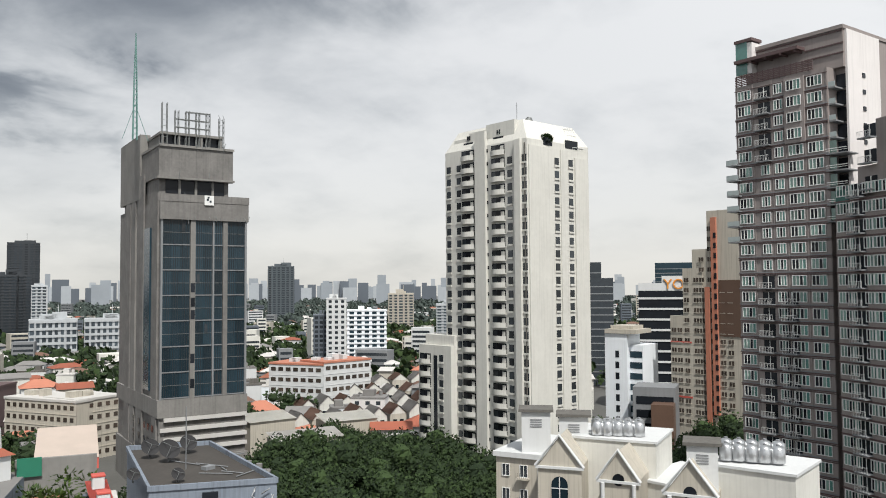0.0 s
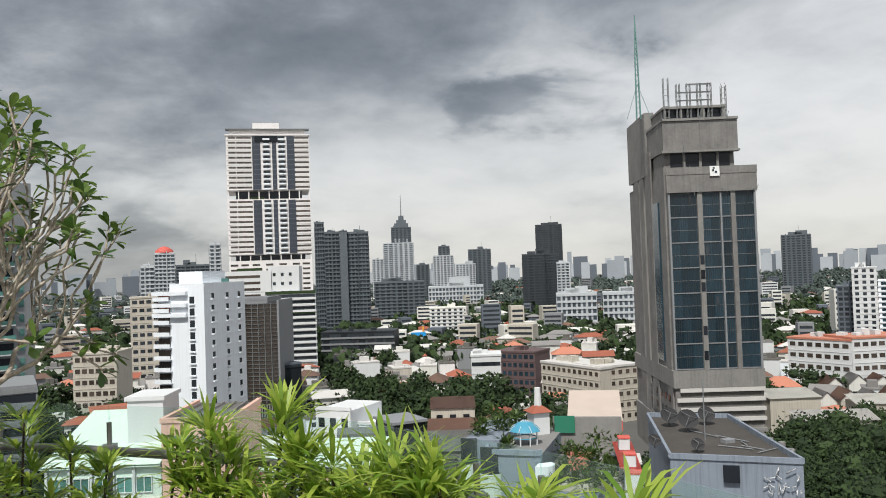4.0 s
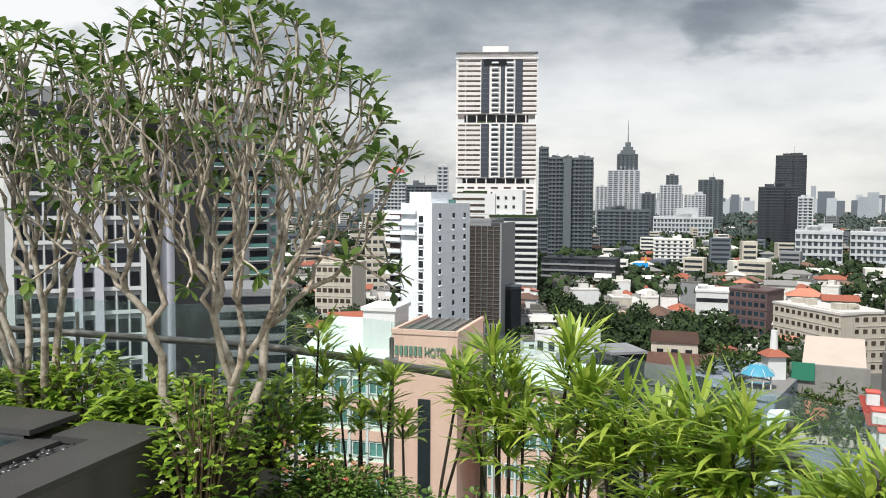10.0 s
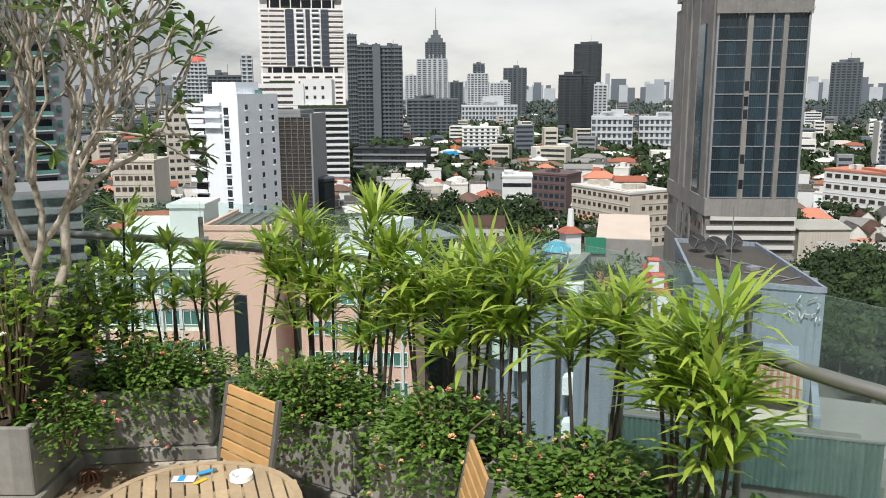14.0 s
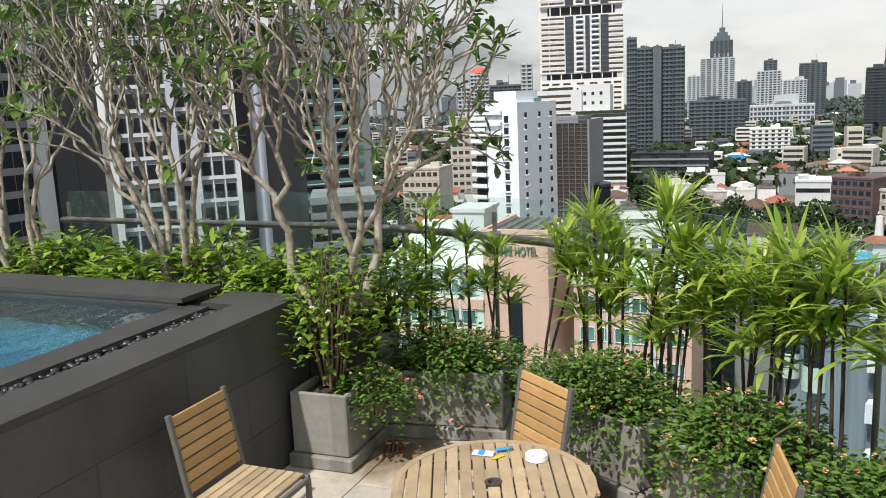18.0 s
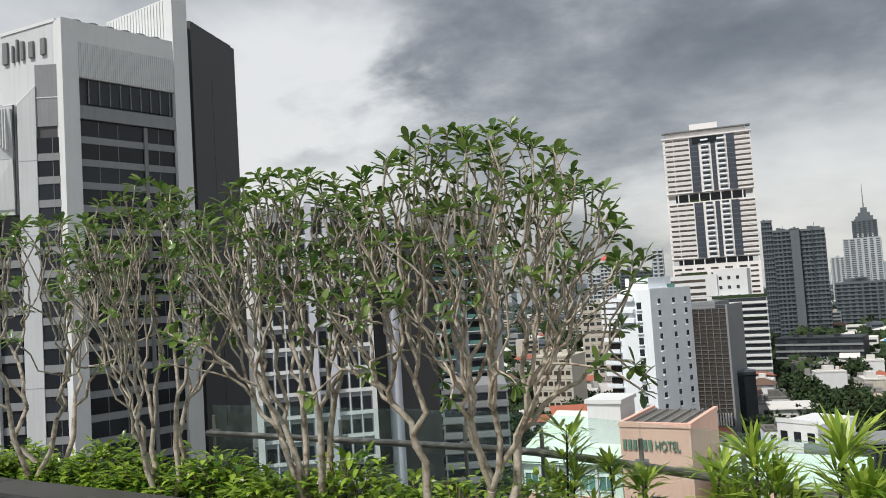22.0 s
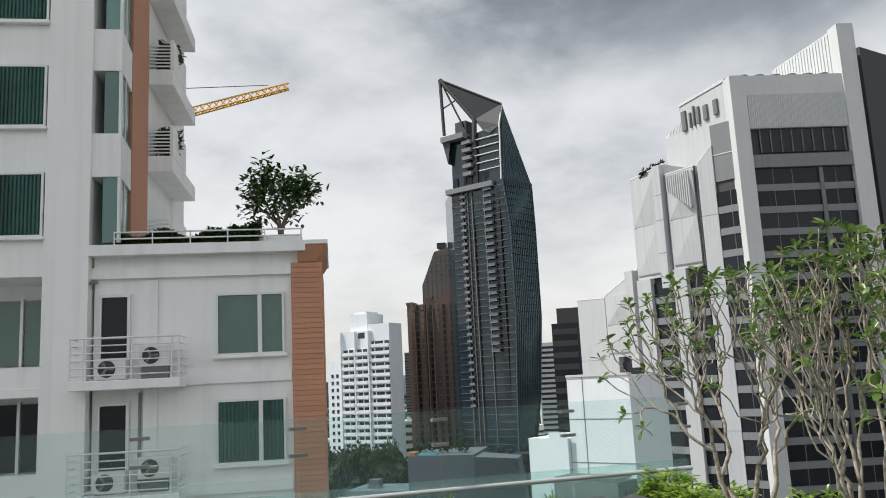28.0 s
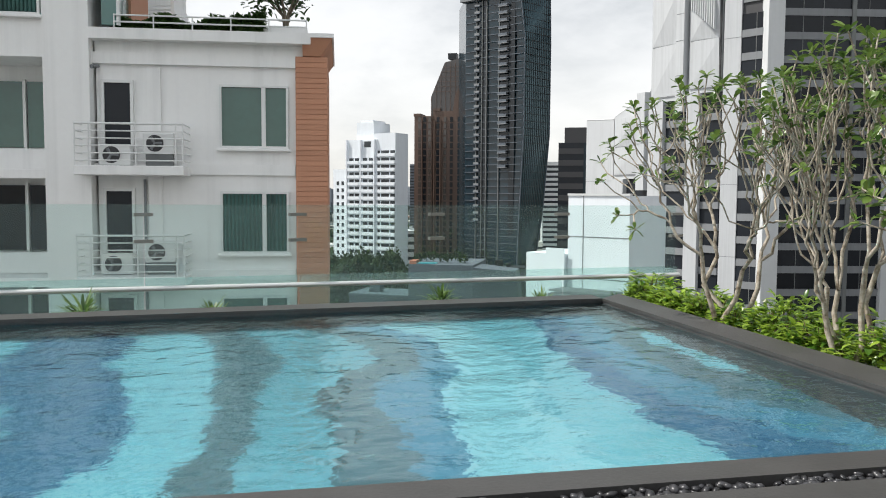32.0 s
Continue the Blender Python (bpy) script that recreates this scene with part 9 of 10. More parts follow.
def houses():
    rng = random.Random(33)
    win = plain_pane("window", 1.6, 1.3, M['gwin'], .06)
    n = 0
    tries = 0
    while n < 330 and tries < 9000:
        tries += 1
        az = rng.uniform(-62, 14) if rng.random() < .86 else rng.uniform(53, 67)
        d = 105 + 350 * rng.random() ** .62
        p = polar(az, d)
        w, dp, h = rng.uniform(6, 14), rng.uniform(6, 10), rng.choice((6.2, 6.8, 7.5, 9.5, 10.5, 12.5))
        if not is_free(p.x, p.y, max(w, dp) * .46):
            continue
        TAKEN.append((p.x, p.y, max(w, dp) * .46))
        n += 1
        kind = rng.choice(("hip", "hip", "gable", "flat", "flat", "shed"))
        rk = rng.choice(('brownroof', 'redroof', 'greyroof', 'orange', 'whiteroof', 'whiteroof', 'redroof')) if kind != "flat" else rng.choice(('whiteroof', 'greyroof', 'darkconc'))
        body = rng.choice(WALLS)
        words = {'orange': "orange tiled", 'brownroof': "brown tiled", 'redroof': "red tiled", 'greyroof': "grey sheet", 'whiteroof': "white sheet", 'darkconc': "stained concrete"}[rk]
        t = thing("house", "low %s city house with a %s roof" % ({'white': "white", 'bluewhite': "cool white", 'cream': "cream", 'midgrey': "grey", 'pinkish': "pale pink", 'bwhite': "off-white"}[body], words), "house",
                  T(p.x, p.y, GZ) @ Matrix.Rotation(radians(az + rng.choice((0, 0, 90)) + rng.uniform(-14, 14)), 4, 'Z'), group="city houses")
        sub(t, "wall", [body], "", (-w / 2, -dp / 2, 0, w / 2, dp / 2, h))
        g = Geo()
        o, rh = .7, rng.uniform(1.6, 3.0)
        a, b = w / 2 + o, dp / 2 + o
        if kind == "hip":
            q = max(a - b, .4)
            g.add([(-a, -b, h), (a, -b, h), (a, b, h), (-a, b, h), (-q, 0, h + rh), (q, 0, h + rh)], [(0, 1, 5, 4), (1, 2, 5), (2, 3, 4, 5), (3, 0, 4), (3, 2, 1, 0)])
        elif kind == "gable":
            g.add([(-a, -b, h), (a, -b, h), (a, b, h), (-a, b, h), (-a, 0, h + rh), (a, 0, h + rh)], [(0, 1, 5, 4), (2, 3, 4, 5), (1, 2, 5), (3, 0, 4), (3, 2, 1, 0)])
        elif kind == "shed":
            g.add([(-a, -b, h), (a, -b, h), (a, b, h + 1.2), (-a, b, h + 1.2)], [(0, 1, 2, 3)])
            g.add([(-a, -b, h - .15), (a, -b, h - .15), (a, b, h + 1.05), (-a, b, h + 1.05)], [(3, 2, 1, 0)])
        else:
            g.box(-w / 2 - .15, -dp / 2 - .15, h, w / 2 + .15, dp / 2 + .15, h + .5)
            g.box(-w * .2, -dp * .1, h + .5, w * .15, dp * .3, h + 2.6)
            g.tube([(w * .3, dp * .2, h + .5), (w * .3, dp * .2, h + 2.0)], .7, 8)
            g.box(-w * .45, -dp * .4, h + .5, -w * .28, -dp * .15, h + 1.3)
        part("roof", g, [rk], t)
        if 205 <= d < 330:
            g = Geo()
            for fl in range(int(h / 3.1)):
                for x in span(-w / 2 + .4, w / 2 - .4, max(2, int(w / 3.2))):
                    g.box(x - .75, -dp / 2 - .07, 1.1 + fl * 3.1, x + .75, -dp / 2 + .02, 2.4 + fl * 3.1)
            part("window_row", g, ['gwin'], t)["kind"] = "stuff"
        if d < 205:
            for fl in range(int(h / 3.1)):
                for x in span(-w / 2 + .5, w / 2 - .5, max(2, int(w / 4.5))):
                    part("window", win, None, t, m=T(x, -dp / 2 - .01, 1.7 + fl * 3.1))
    # beyond: joined blocks of the far city
    gs = {k: Geo() for k in ('white', 'bwhite', 'cream', 'midgrey', 'slate', 'brownroof', 'redroof', 'greyroof', 'whiteroof')}
    win2, tr, tr2 = Geo(), Geo(), Geo()
    for k in range(2300):
        d = 430 + 2500 * rng.random() ** 1.35
        az = rng.uniform(-66, 16) if rng.random() < .85 else rng.uniform(50, 68)
        p = polar(az, d)
        if not is_free(p.x, p.y, 6):
            continue
        w, dp = rng.uniform(7, 20), rng.uniform(7, 14)
        r = rng.random()
        h = rng.uniform(5, 9.5) if r < .80 else (rng.uniform(11, 20) if r < .975 else rng.uniform(22, 40))
        mx = T(p.x, p.y, GZ) @ Matrix.Rotation(radians(az + rng.uniform(-25, 25)), 4, 'Z')
        body = rng.choice(('bwhite', 'bwhite', 'cream', 'midgrey', 'white', 'slate', 'cream'))
        gs[body].box(-w / 2, -dp / 2, 0, w / 2, dp / 2, h, 0, mx)
        if h < 11:
            o = .6
            rk = rng.choice(('brownroof', 'redroof', 'greyroof', 'whiteroof', 'greyroof', 'whiteroof'))
            a, b = w / 2 + o, dp / 2 + o
            q = max(a - b, .3)
            v = [(-a, -b, h), (a, -b, h), (a, b, h), (-a, b, h), (-q, 0, h + 2.2), (q, 0, h + 2.2)]
            gs[rk].add([tuple(mx @ Vector(c)) for c in v], [(0, 1, 5, 4), (1, 2, 5), (2, 3, 4, 5), (3, 0, 4)])
        else:
            for f in range(int(h / 3.2)):
                win2.box(-w / 2 + .8, -dp / 2 - .1, 1.2 + f * 3.2, w / 2 - .8, -dp / 2 + .1, 2.7 + f * 3.2, 0, mx)
    for k in range(7600):
        d = 420 + 2300 * rng.random() ** 1.3
        az = rng.uniform(-66, 16) if rng.random() < .85 else rng.uniform(50, 68)
        p = polar(az, d)
        s = rng.uniform(3.5, 7.5) * (1 + d / 2500)
        for q in range(3):
            c = Vector((p.x + rng.gauss(0, s * .8), p.y + rng.gauss(0, s * .8), GZ + s * rng.uniform(.4, .95)))
            for e in range(11):
                dd = Vector((rng.gauss(0, 1), rng.gauss(0, 1), abs(rng.gauss(0, .7)))).normalized()
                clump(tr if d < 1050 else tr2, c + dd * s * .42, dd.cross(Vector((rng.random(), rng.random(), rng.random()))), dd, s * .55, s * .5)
    for k, g in gs.items():
        if g.v:
            nm = "far_roofs" if "roof" in k else "far_houses"
            tagged(part(nm, g, [k]), "distant low city blocks and roofs", "city", kind="stuff")
    tagged(part("far_windows", win2, ['gwin']), "window rows of the distant city blocks", "city", kind="stuff")
    tagged(part("far_trees", tr, ['citygreen']), "dark green trees among the distant houses", "trees", kind="stuff")
    # aerial haze towards the horizon is mixed into these base colours
    M['hazegreen'] = mat("haze_tinted_foliage", (0.055, 0.075, 0.066), .95, var=.5, scale=.03, fine=.2)
    M['haze'] = mat("haze_tinted_render", (0.27, 0.30, 0.33), .9, var=.2, scale=.02, fine=.1)
    tagged(part("far_trees", tr2, ['hazegreen']), "trees towards the horizon in haze-tinted grey-green", "trees", kind="stuff")
    M['haze2'] = mat("haze_tinted_lighter_render", (0.36, 0.39, 0.42), .9, var=.2, scale=.02, fine=.1)
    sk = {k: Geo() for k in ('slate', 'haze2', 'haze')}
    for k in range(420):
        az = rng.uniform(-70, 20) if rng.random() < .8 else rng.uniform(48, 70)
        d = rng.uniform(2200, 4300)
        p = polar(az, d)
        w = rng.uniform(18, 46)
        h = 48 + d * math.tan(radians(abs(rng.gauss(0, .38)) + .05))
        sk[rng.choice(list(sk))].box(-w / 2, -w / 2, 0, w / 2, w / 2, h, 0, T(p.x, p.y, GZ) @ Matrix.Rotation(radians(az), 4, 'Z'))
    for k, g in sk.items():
        tagged(part("far_skyline", g, [k]), "far skyline of towers on the horizon, mostly haze-tinted", "city", kind="stuff")


def townhouses():
    """Rows of white townhouses with steep dark gables behind the trees."""
    rng = random.Random(51)
    k = 0
    for row, d in enumerate((262, 292, 325, 360)):
        for i in range(7):
            az = -41.6 - i * 1.35 - row * .5
            l, r = (az, d + i * 2.0), (az - 1.18, d + (i + 1) * 2.0)
            m, w = front(l, r)
            t = thing("townhouse", ("white terraced townhouse with a steep dark gable roof", "cream terraced townhouse with a steep brown gable roof")[k % 2], "house", m, group="terraced townhouses")
            h = 8.5 + rng.uniform(-.6, .8)
            sub(t, "wall", ['bwhite' if k % 2 == 0 else 'cream'], "", (.1, 0, 0, w - .1, 9, h))
            g = Geo().add([(0, -.4, h), (w, -.4, h), (w / 2, -.4, h + 3), (0, 9.4, h), (w, 9.4, h), (w / 2, 9.4, h + 3)], [(0, 2, 5, 3), (2, 1, 4, 5), (3, 5, 2, 0), (5, 4, 1, 2)])
            g.add([(.1, -.05, h), (w - .1, -.05, h), (w / 2, -.05, h + 2.75)], [(0, 1, 2)], 1)
            part("gable_roof", g, [('greyroof', 'brownroof')[k % 2], 'bwhite'], t)
            for x in (w * .3, w * .7):
                for z in (2.0, 5.4):
                    sub(t, "window", ['dwin'], "", (x - .7, -.06, z, x + .7, .02, z + 1.5))
            p = m @ Vector((w / 2, 4, 0))
            TAKEN.append((p.x, p.y, w * .6))
            k += 1
    for az, d, w, dd, k in ((-40.6, 205, 16, 7, 'whiteroof'), (-44.0, 232, 14, 8, 'bwhite'), (-38.9, 236, 12, 9, 'bwhite')):
        m, ww = front((az + .1, d), (az - math.degrees(w / d), d + 6))
        t = thing("long_shed", "long low shed with a bright sheet roof among trees", "building", m)
        sub(t, "wall", ['cream'], "", (0, 0, 0, ww, dd, 13))
        part("roof", Geo().add([(-.4, -.5, 13.02), (ww + .4, -.5, 13.02), (ww + .4, dd, 14.4), (-.4, dd, 14.4)], [(0, 1, 2, 3), (3, 2, 1, 0)]), [k], t)
        p = m @ Vector((ww / 2, dd / 2, 0))
        TAKEN.append((p.x, p.y, ww * .45))


townhouses()
city_trees()
houses()

# ---- terrace furniture ----
M['teak'] = mat("teak_slat", (0.40, 0.235, 0.095), 0.55, var=0.35, scale=6, fine=60, rnd=0.15, bump=0.1)
M['greyteak'] = mat("weathered_teak_slat", (0.33, 0.245, 0.15), 0.7, var=0.55, scale=7, fine=60, rnd=0.22, bump=0.15)
M['frame'] = mat("powder_coated_frame", (0.13, 0.125, 0.115), 0.5, metal=0.2, var=0.25, scale=5)
M['planter'] = mat("cement_planter", (0.23, 0.22, 0.20), 0.9, var=0.6, scale=3, fine=18, streak=0.75, bump=0.3)
M['soil'] = mat("dark_soil", (0.035, 0.026, 0.018), 0.95, var=0.5, scale=8, fine=40, bump=0.5)
M['rust'] = mat("rusty_drain", (0.13, 0.06, 0.035), 0.9, var=0.5, scale=10, fine=50)
M['porcelain'] = mat("white_porcelain", (0.78, 0.78, 0.76), 0.25, var=0.05)
M['lighter'] = mat("blue_plastic", (0.03, 0.28, 0.60), 0.3, var=0.05)
M['paper'] = mat("printed_paper", (0.55, 0.52, 0.62), 0.6, var=0.2, scale=30)
M['yellow'] = mat("yellow_plastic", (0.60, 0.42, 0.03), 0.4, var=0.1)


def slat_mesh(name, l, w, h, m):
    return Geo().cbox(-l / 2, -w / 2, -h / 2, l / 2, w / 2, h / 2, 0.004).mesh(name, [m])


def make_chair():
    """Faces +x; the backrest leans back on the -x side."""
    t = thing("garden_chair", "slatted teak garden chair with a steel frame", "chair", group="chairs round the table")
    W, S, Z = 0.47, 0.44, 0.44
    sm = slat_mesh("seat_slat", 0.053, W - 0.03, 0.018, 'greyteak')
    for i in range(7):
        part("seat_slat", sm, None, t, m=T(-S / 2 + 0.04 + i * 0.06, 0, Z))
    bm_ = slat_mesh("back_slat", 0.018, W - 0.03, 0.054, 'teak')
    tilt = radians(-11)
    for i in range(7):
        d = 0.06 + i * 0.063
        part("back_slat", bm_, None, t, m=T(-S / 2 + math.sin(tilt) * d, 0, Z + math.cos(tilt) * d) @ Matrix.Rotation(tilt, 4, 'Y'))
    for sy in (-1, 1):
        y = sy * W / 2
        g = Geo().cbox(-0.014, -0.014, 0.0, 0.014, 0.014, 0.50, 0.003, mx=T(-S / 2, y, Z - 0.02) @ Matrix.Rotation(tilt, 4, 'Y'))
        part("back_post", g, 'frame', t)
        g = Geo().cbox(-S / 2 - 0.01, y - 0.014, Z - 0.035, S / 2 + 0.01, y + 0.014, Z - 0.008, 0.003)
        part("seat_rail", g, 'frame', t)
        for sx in (-1, 1):
            g = Geo().cbox(-0.014, -0.014, 0, 0.014, 0.014, Z - 0.03, 0.003, mx=T(sx * (S / 2 + (0.05 if sx < 0 else 0)), y, 0) @ Matrix.Rotation(radians(7 if sx < 0 else 0), 4, 'Y'))
            part("leg", g, 'frame', t)
        g = Geo().cbox(-S / 2 - 0.02, y - 0.01, 0.16, S / 2, y + 0.01, 0.18, 0.003)
        part("stretcher", g, 'frame', t)
    g = Geo().cbox(S / 2 - 0.012, -W / 2, Z - 0.05, S / 2 + 0.012, W / 2, Z - 0.02, 0.003)
    part("front_rail", g, 'frame', t)
    return t


CHAIRS = [(-1.58, 4.02, -17.5), (-0.19, 4.24, -146.0), (0.74, 3.33, 173.0), (0.90, 2.50, 178.0)]
ch = make_chair()
ch.matrix_basis = pose(CHAIRS[0][0], CHAIRS[0][1], 0, 0, 0, CHAIRS[0][2])
tagged(ch, "slatted teak garden chair beside the black pool wall")
for x, y, a in CHAIRS[1:]:
    tagged(copy_thing(ch, pose(x, y, 0, 0, 0, a)), "slatted teak garden chair with its back to the planters")


def make_table():
    t = thing("round_table", "round slatted teak table with a steel frame", "table", pose(-0.22, 3.46, 0, 0, 0, 4))
    R, Z = 0.475, 0.74
    n, w = 15, 2 * 0.475 / 15
    for i in range(n):
        x = -R + (i + 0.5) * w
        h = math.sqrt(max(R * R - (abs(x) + 0.0 * w) ** 2, 0.001)) - 0.03
        h = max(h, 0.06)
        cuts = [(-h, h)] if i != n // 2 else [(-h, -0.045), (0.045, h)]
        for a, b in cuts:
            g = Geo().cbox(x - w / 2 + 0.004, a, Z - 0.02, x + w / 2 - 0.004, b, Z, 0.003)
            part("table_slat", g, 'greyteak', t)
    ring = Geo()
    N = 48
    for k in range(N):
        a, b = 2 * math.pi * k / N, 2 * math.pi * (k + 1) / N
        p = [(r * math.cos(q), r * math.sin(q), z) for q in (a, b) for r in (R - 0.035, R) for z in (Z - 0.035, Z + 0.002)]
        ring.add(p, [(1, 3, 7, 5), (2, 6, 7, 3), (0, 1, 5, 4), (0, 4, 6, 2)])
    part("rim", ring, 'greyteak', t, "rounded teak rim")
    g = Geo()
    for k in range(20):
        a, b = 2 * math.pi * k / 20, 2 * math.pi * (k + 1) / 20
        p = [(r * math.cos(q), r * math.sin(q), z) for q in (a, b) for r in (0.026, 0.042) for z in (Z - 0.02, Z + 0.003)]
        g.add(p, [(1, 3, 7, 5), (2, 6, 7, 3), (0, 1, 5, 4)])
    part("parasol_ring", g, 'brownwin', t, "dark parasol hole ring")
    for sx in (-1, 1):
        for sy in (-1, 1):
            g = Geo().cbox(sx * 0.29 - 0.022, sy * 0.29 - 0.022, 0, sx * 0.29 + 0.022, sy * 0.29 + 0.022, Z - 0.03, 0.004)
            part("leg", g, 'frame', t)
    for s in (-1, 1):
        part("apron", Geo().cbox(-0.29, s * 0.29 - 0.012, Z - 0.07, 0.29, s * 0.29 + 0.012, Z - 0.025, 0.003), 'frame', t)
        part("apron", Geo().cbox(s * 0.29 - 0.012, -0.27, Z - 0.07, s * 0.29 + 0.012, 0.27, Z - 0.025, 0.003), 'frame', t)


make_table()


def table_clutter():
    t = thing("ashtray", "round white porcelain ashtray on the table", "ashtray", T(-0.012, 3.70, 0.743))
    g = Geo()
    prof = [(0.0, 0.004), (0.040, 0.004), (0.044, 0.026), (0.054, 0.026), (0.056, 0.0), (0.0, 0.0)]
    for k in range(24):
        a, b = 2 * math.pi * k / 24, 2 * math.pi * (k + 1) / 24
        for (r0, z0), (r1, z1) in zip(prof, prof[1:]):
            g.add([(r0 * math.cos(a), r0 * math.sin(a), z0), (r1 * math.cos(a), r1 * math.sin(a), z1), (r1 * math.cos(b), r1 * math.sin(b), z1), (r0 * math.cos(b), r0 * math.sin(b), z0)], [(3, 2, 1, 0)], 0, True)
    part("dish", g, 'porcelain', t)
    for k in range(3):
        a = k * 2.1
        part("cigarette_end", Geo().tube([(0.02 * math.cos(a), 0.02 * math.sin(a), 0.009), (0.03 * math.cos(a + 1), 0.03 * math.sin(a + 1), 0.012)], 0.004, 6), 'paper', t)
    t = thing("lighter", "blue plastic lighter lying on papers", "lighter", pose(-0.17, 3.79, 0.756, 0, 0, 18))
    part("body", Geo().cbox(-0.045, -0.011, -0.006, 0.030, 0.011, 0.006, 0.004), 'lighter', t)
    part("cap", Geo().cbox(0.031, -0.010, -0.006, 0.046, 0.010, 0.006, 0.003), 'pipe', t, "metal lighter cap")
    t = thing("paper_packet", "crumpled printed packet on the table", "packet", pose(-0.27, 3.76, 0.743, 0, 0, -12))
    part("packet", Geo().cbox(-0.06, -0.03, 0, 0.05, 0.03, 0.006, 0.002), 'paper', t)
    part("stripe", Geo().box(-0.03, -0.028, 0.0065, 0.0, 0.028, 0.0075), 'lighter', t)
    t = thing("yellow_strip", "small yellow wrapper on the table", "wrapper", pose(-0.20, 3.72, 0.743, 0, 0, 40))
    part("wrapper", Geo().cbox(-0.035, -0.012, 0, 0.035, 0.012, 0.004, 0.002), 'yellow', t)


table_clutter()


def make_planter(name, a, b, depth, h, label):
    """A cement trough standing on a low plinth, its front running from a to b."""
    a, b = Vector(a), Vector(b)
    d = b - a
    w = d.length
    t = thing(name, label, "planter", T(a.x, a.y, 0) @ Matrix.Rotation(math.atan2(d.y, d.x), 4, 'Z'), group="planters along the balustrade")
    part("plinth", Geo().cbox(-0.03, -0.03, 0, w + 0.03, depth + 0.03, 0.10, 0.012), 'planter', t)
    g = Geo()
    for x0, y0, x1, y1 in ((0, 0, w, 0.035), (0, depth - 0.035, w, depth), (0, 0.036, 0.035, depth - 0.036), (w - 0.035, 0.036, w, depth - 0.036)):
        g.cbox(x0, y0, 0.104, x1, y1, h, 0.008)
    part("trough", g, 'planter', t, "rain-stained cement trough")
    part("soil", Geo().box(0.036, 0.036, 0.11, w - 0.036, depth - 0.036, h - 0.05), 'soil', t)
    return t


PLANTERS = [((-1.12, 5.72), (-0.20, 5.58)), ((-0.06, 5.33), (0.62, 4.58)), ((0.72, 4.48), (1.20, 3.86)), ((1.28, 3.76), (1.70, 3.0)), ((1.76, 2.88), (1.98, 2.0))]
for p, q in PLANTERS:
    make_planter("planter", p, q, 0.42, 0.52, "grey cement planter full of flowering lantana")
make_planter("planter", (-1.68, 5.22), (-1.26, 5.10), 0.58, 0.55, "square cement planter with a leggy shrub beside the pool wall")
make_planter("planter", (-1.50, 5.86), (-1.00, 5.96), 0.45, 0.75, "taller cement planter behind the shrub planter")


def drain(x, y, r):
    t = thing("drain_cover", "rusty domed drain cover on the tiles", "drain", T(x, y, 0))
    g = Geo().tube([(0, 0, 0), (0, 0, 0.02)], [r, r], 20)
    part("ring", g, 'rust', t)
    for k in range(12):
        a = 2 * math.pi * k / 12
        part("bar", Geo().tube([(r * 0.9 * math.cos(a), r * 0.9 * math.sin(a), 0.02), (r * .7 * math.cos(a), r * .7 * math.sin(a), 0.06), (0.01 * math.cos(a), 0.01 * math.sin(a), 0.07)], 0.008, 5), 'rust', t)


drain(0.38, 4.62, 0.075)
drain(-1.0, 5.45, 0.075)

# planting bed between pool and balustrade, holding the trees
bed = Geo().prism([pool_at(-0.95, -0.03), pool_at(far_a(0) + 0.9, -0.03), pool_at(far_a(0) + 0.9, -0.95), pool_at(-0.2, -0.95), pool_at(-0.95, -0.8)], -0.028, 0.98)
tagged(part("planting_bed", bed, 'soil'), "dark soil bed beside the pool coping", "bed", kind="structure")

# ---- floor tiles, wall slabs and pebbles ----
def lay_tiles():
    fl = bpy.data.objects["floor"]
    s = 0.6
    me = Geo().cbox(-s / 2 + 0.003, -s / 2 + 0.003, -0.028, s / 2 - 0.003, s / 2 - 0.003, 0.0, 0.003).mesh("tile", ['tile'])
    rot = Matrix.Rotation(math.atan2(PU.y, PU.x) - math.pi / 2, 4, 'Z')
    for i in range(-1, 9):
        for j in range(-1, 9):
            p = PO - PV * (0.97 + i * s) - PU * (0.12 + j * s)
            if -2.6 < p.x < 2.0 and 1.2 < p.y < 6.0:
                part("tile", me, None, fl, m=T(p.x, p.y, 0.105) @ rot)


lay_tiles()


def clad_wall():
    lens, hs = 1.2, (0.08, 0.45, 0.82, 1.175)
    ang = math.atan2(-PU.y, -PU.x)
    for r in range(3):
        h = hs[r + 1] - hs[r]
        me = Geo().cbox(0.001, -0.02, 0.001, lens - 0.001, 0.02, h - 0.001, 0.0012).mesh("wall_slab", ['stone'])
        for k in range(9):
            b = 0.02 + k * lens / 1.044 - (0.5 if r % 2 else 0.0)
            if b < 0:
                me2 = Geo().cbox(0.002 - b, -0.02, 0.002, lens - 0.002, 0.02, h - 0.002, 0.002).mesh("wall_slab", ['stone'])
                part("wall_slab", me2, None, pool, m=T(*pool_at(-0.642, b), hs[r]) @ Matrix.Rotation(ang, 4, 'Z'))
            else:
                part("wall_slab", me, None, pool, m=T(*pool_at(-0.642, b), hs[r]) @ Matrix.Rotation(ang, 4, 'Z'))


clad_wall()


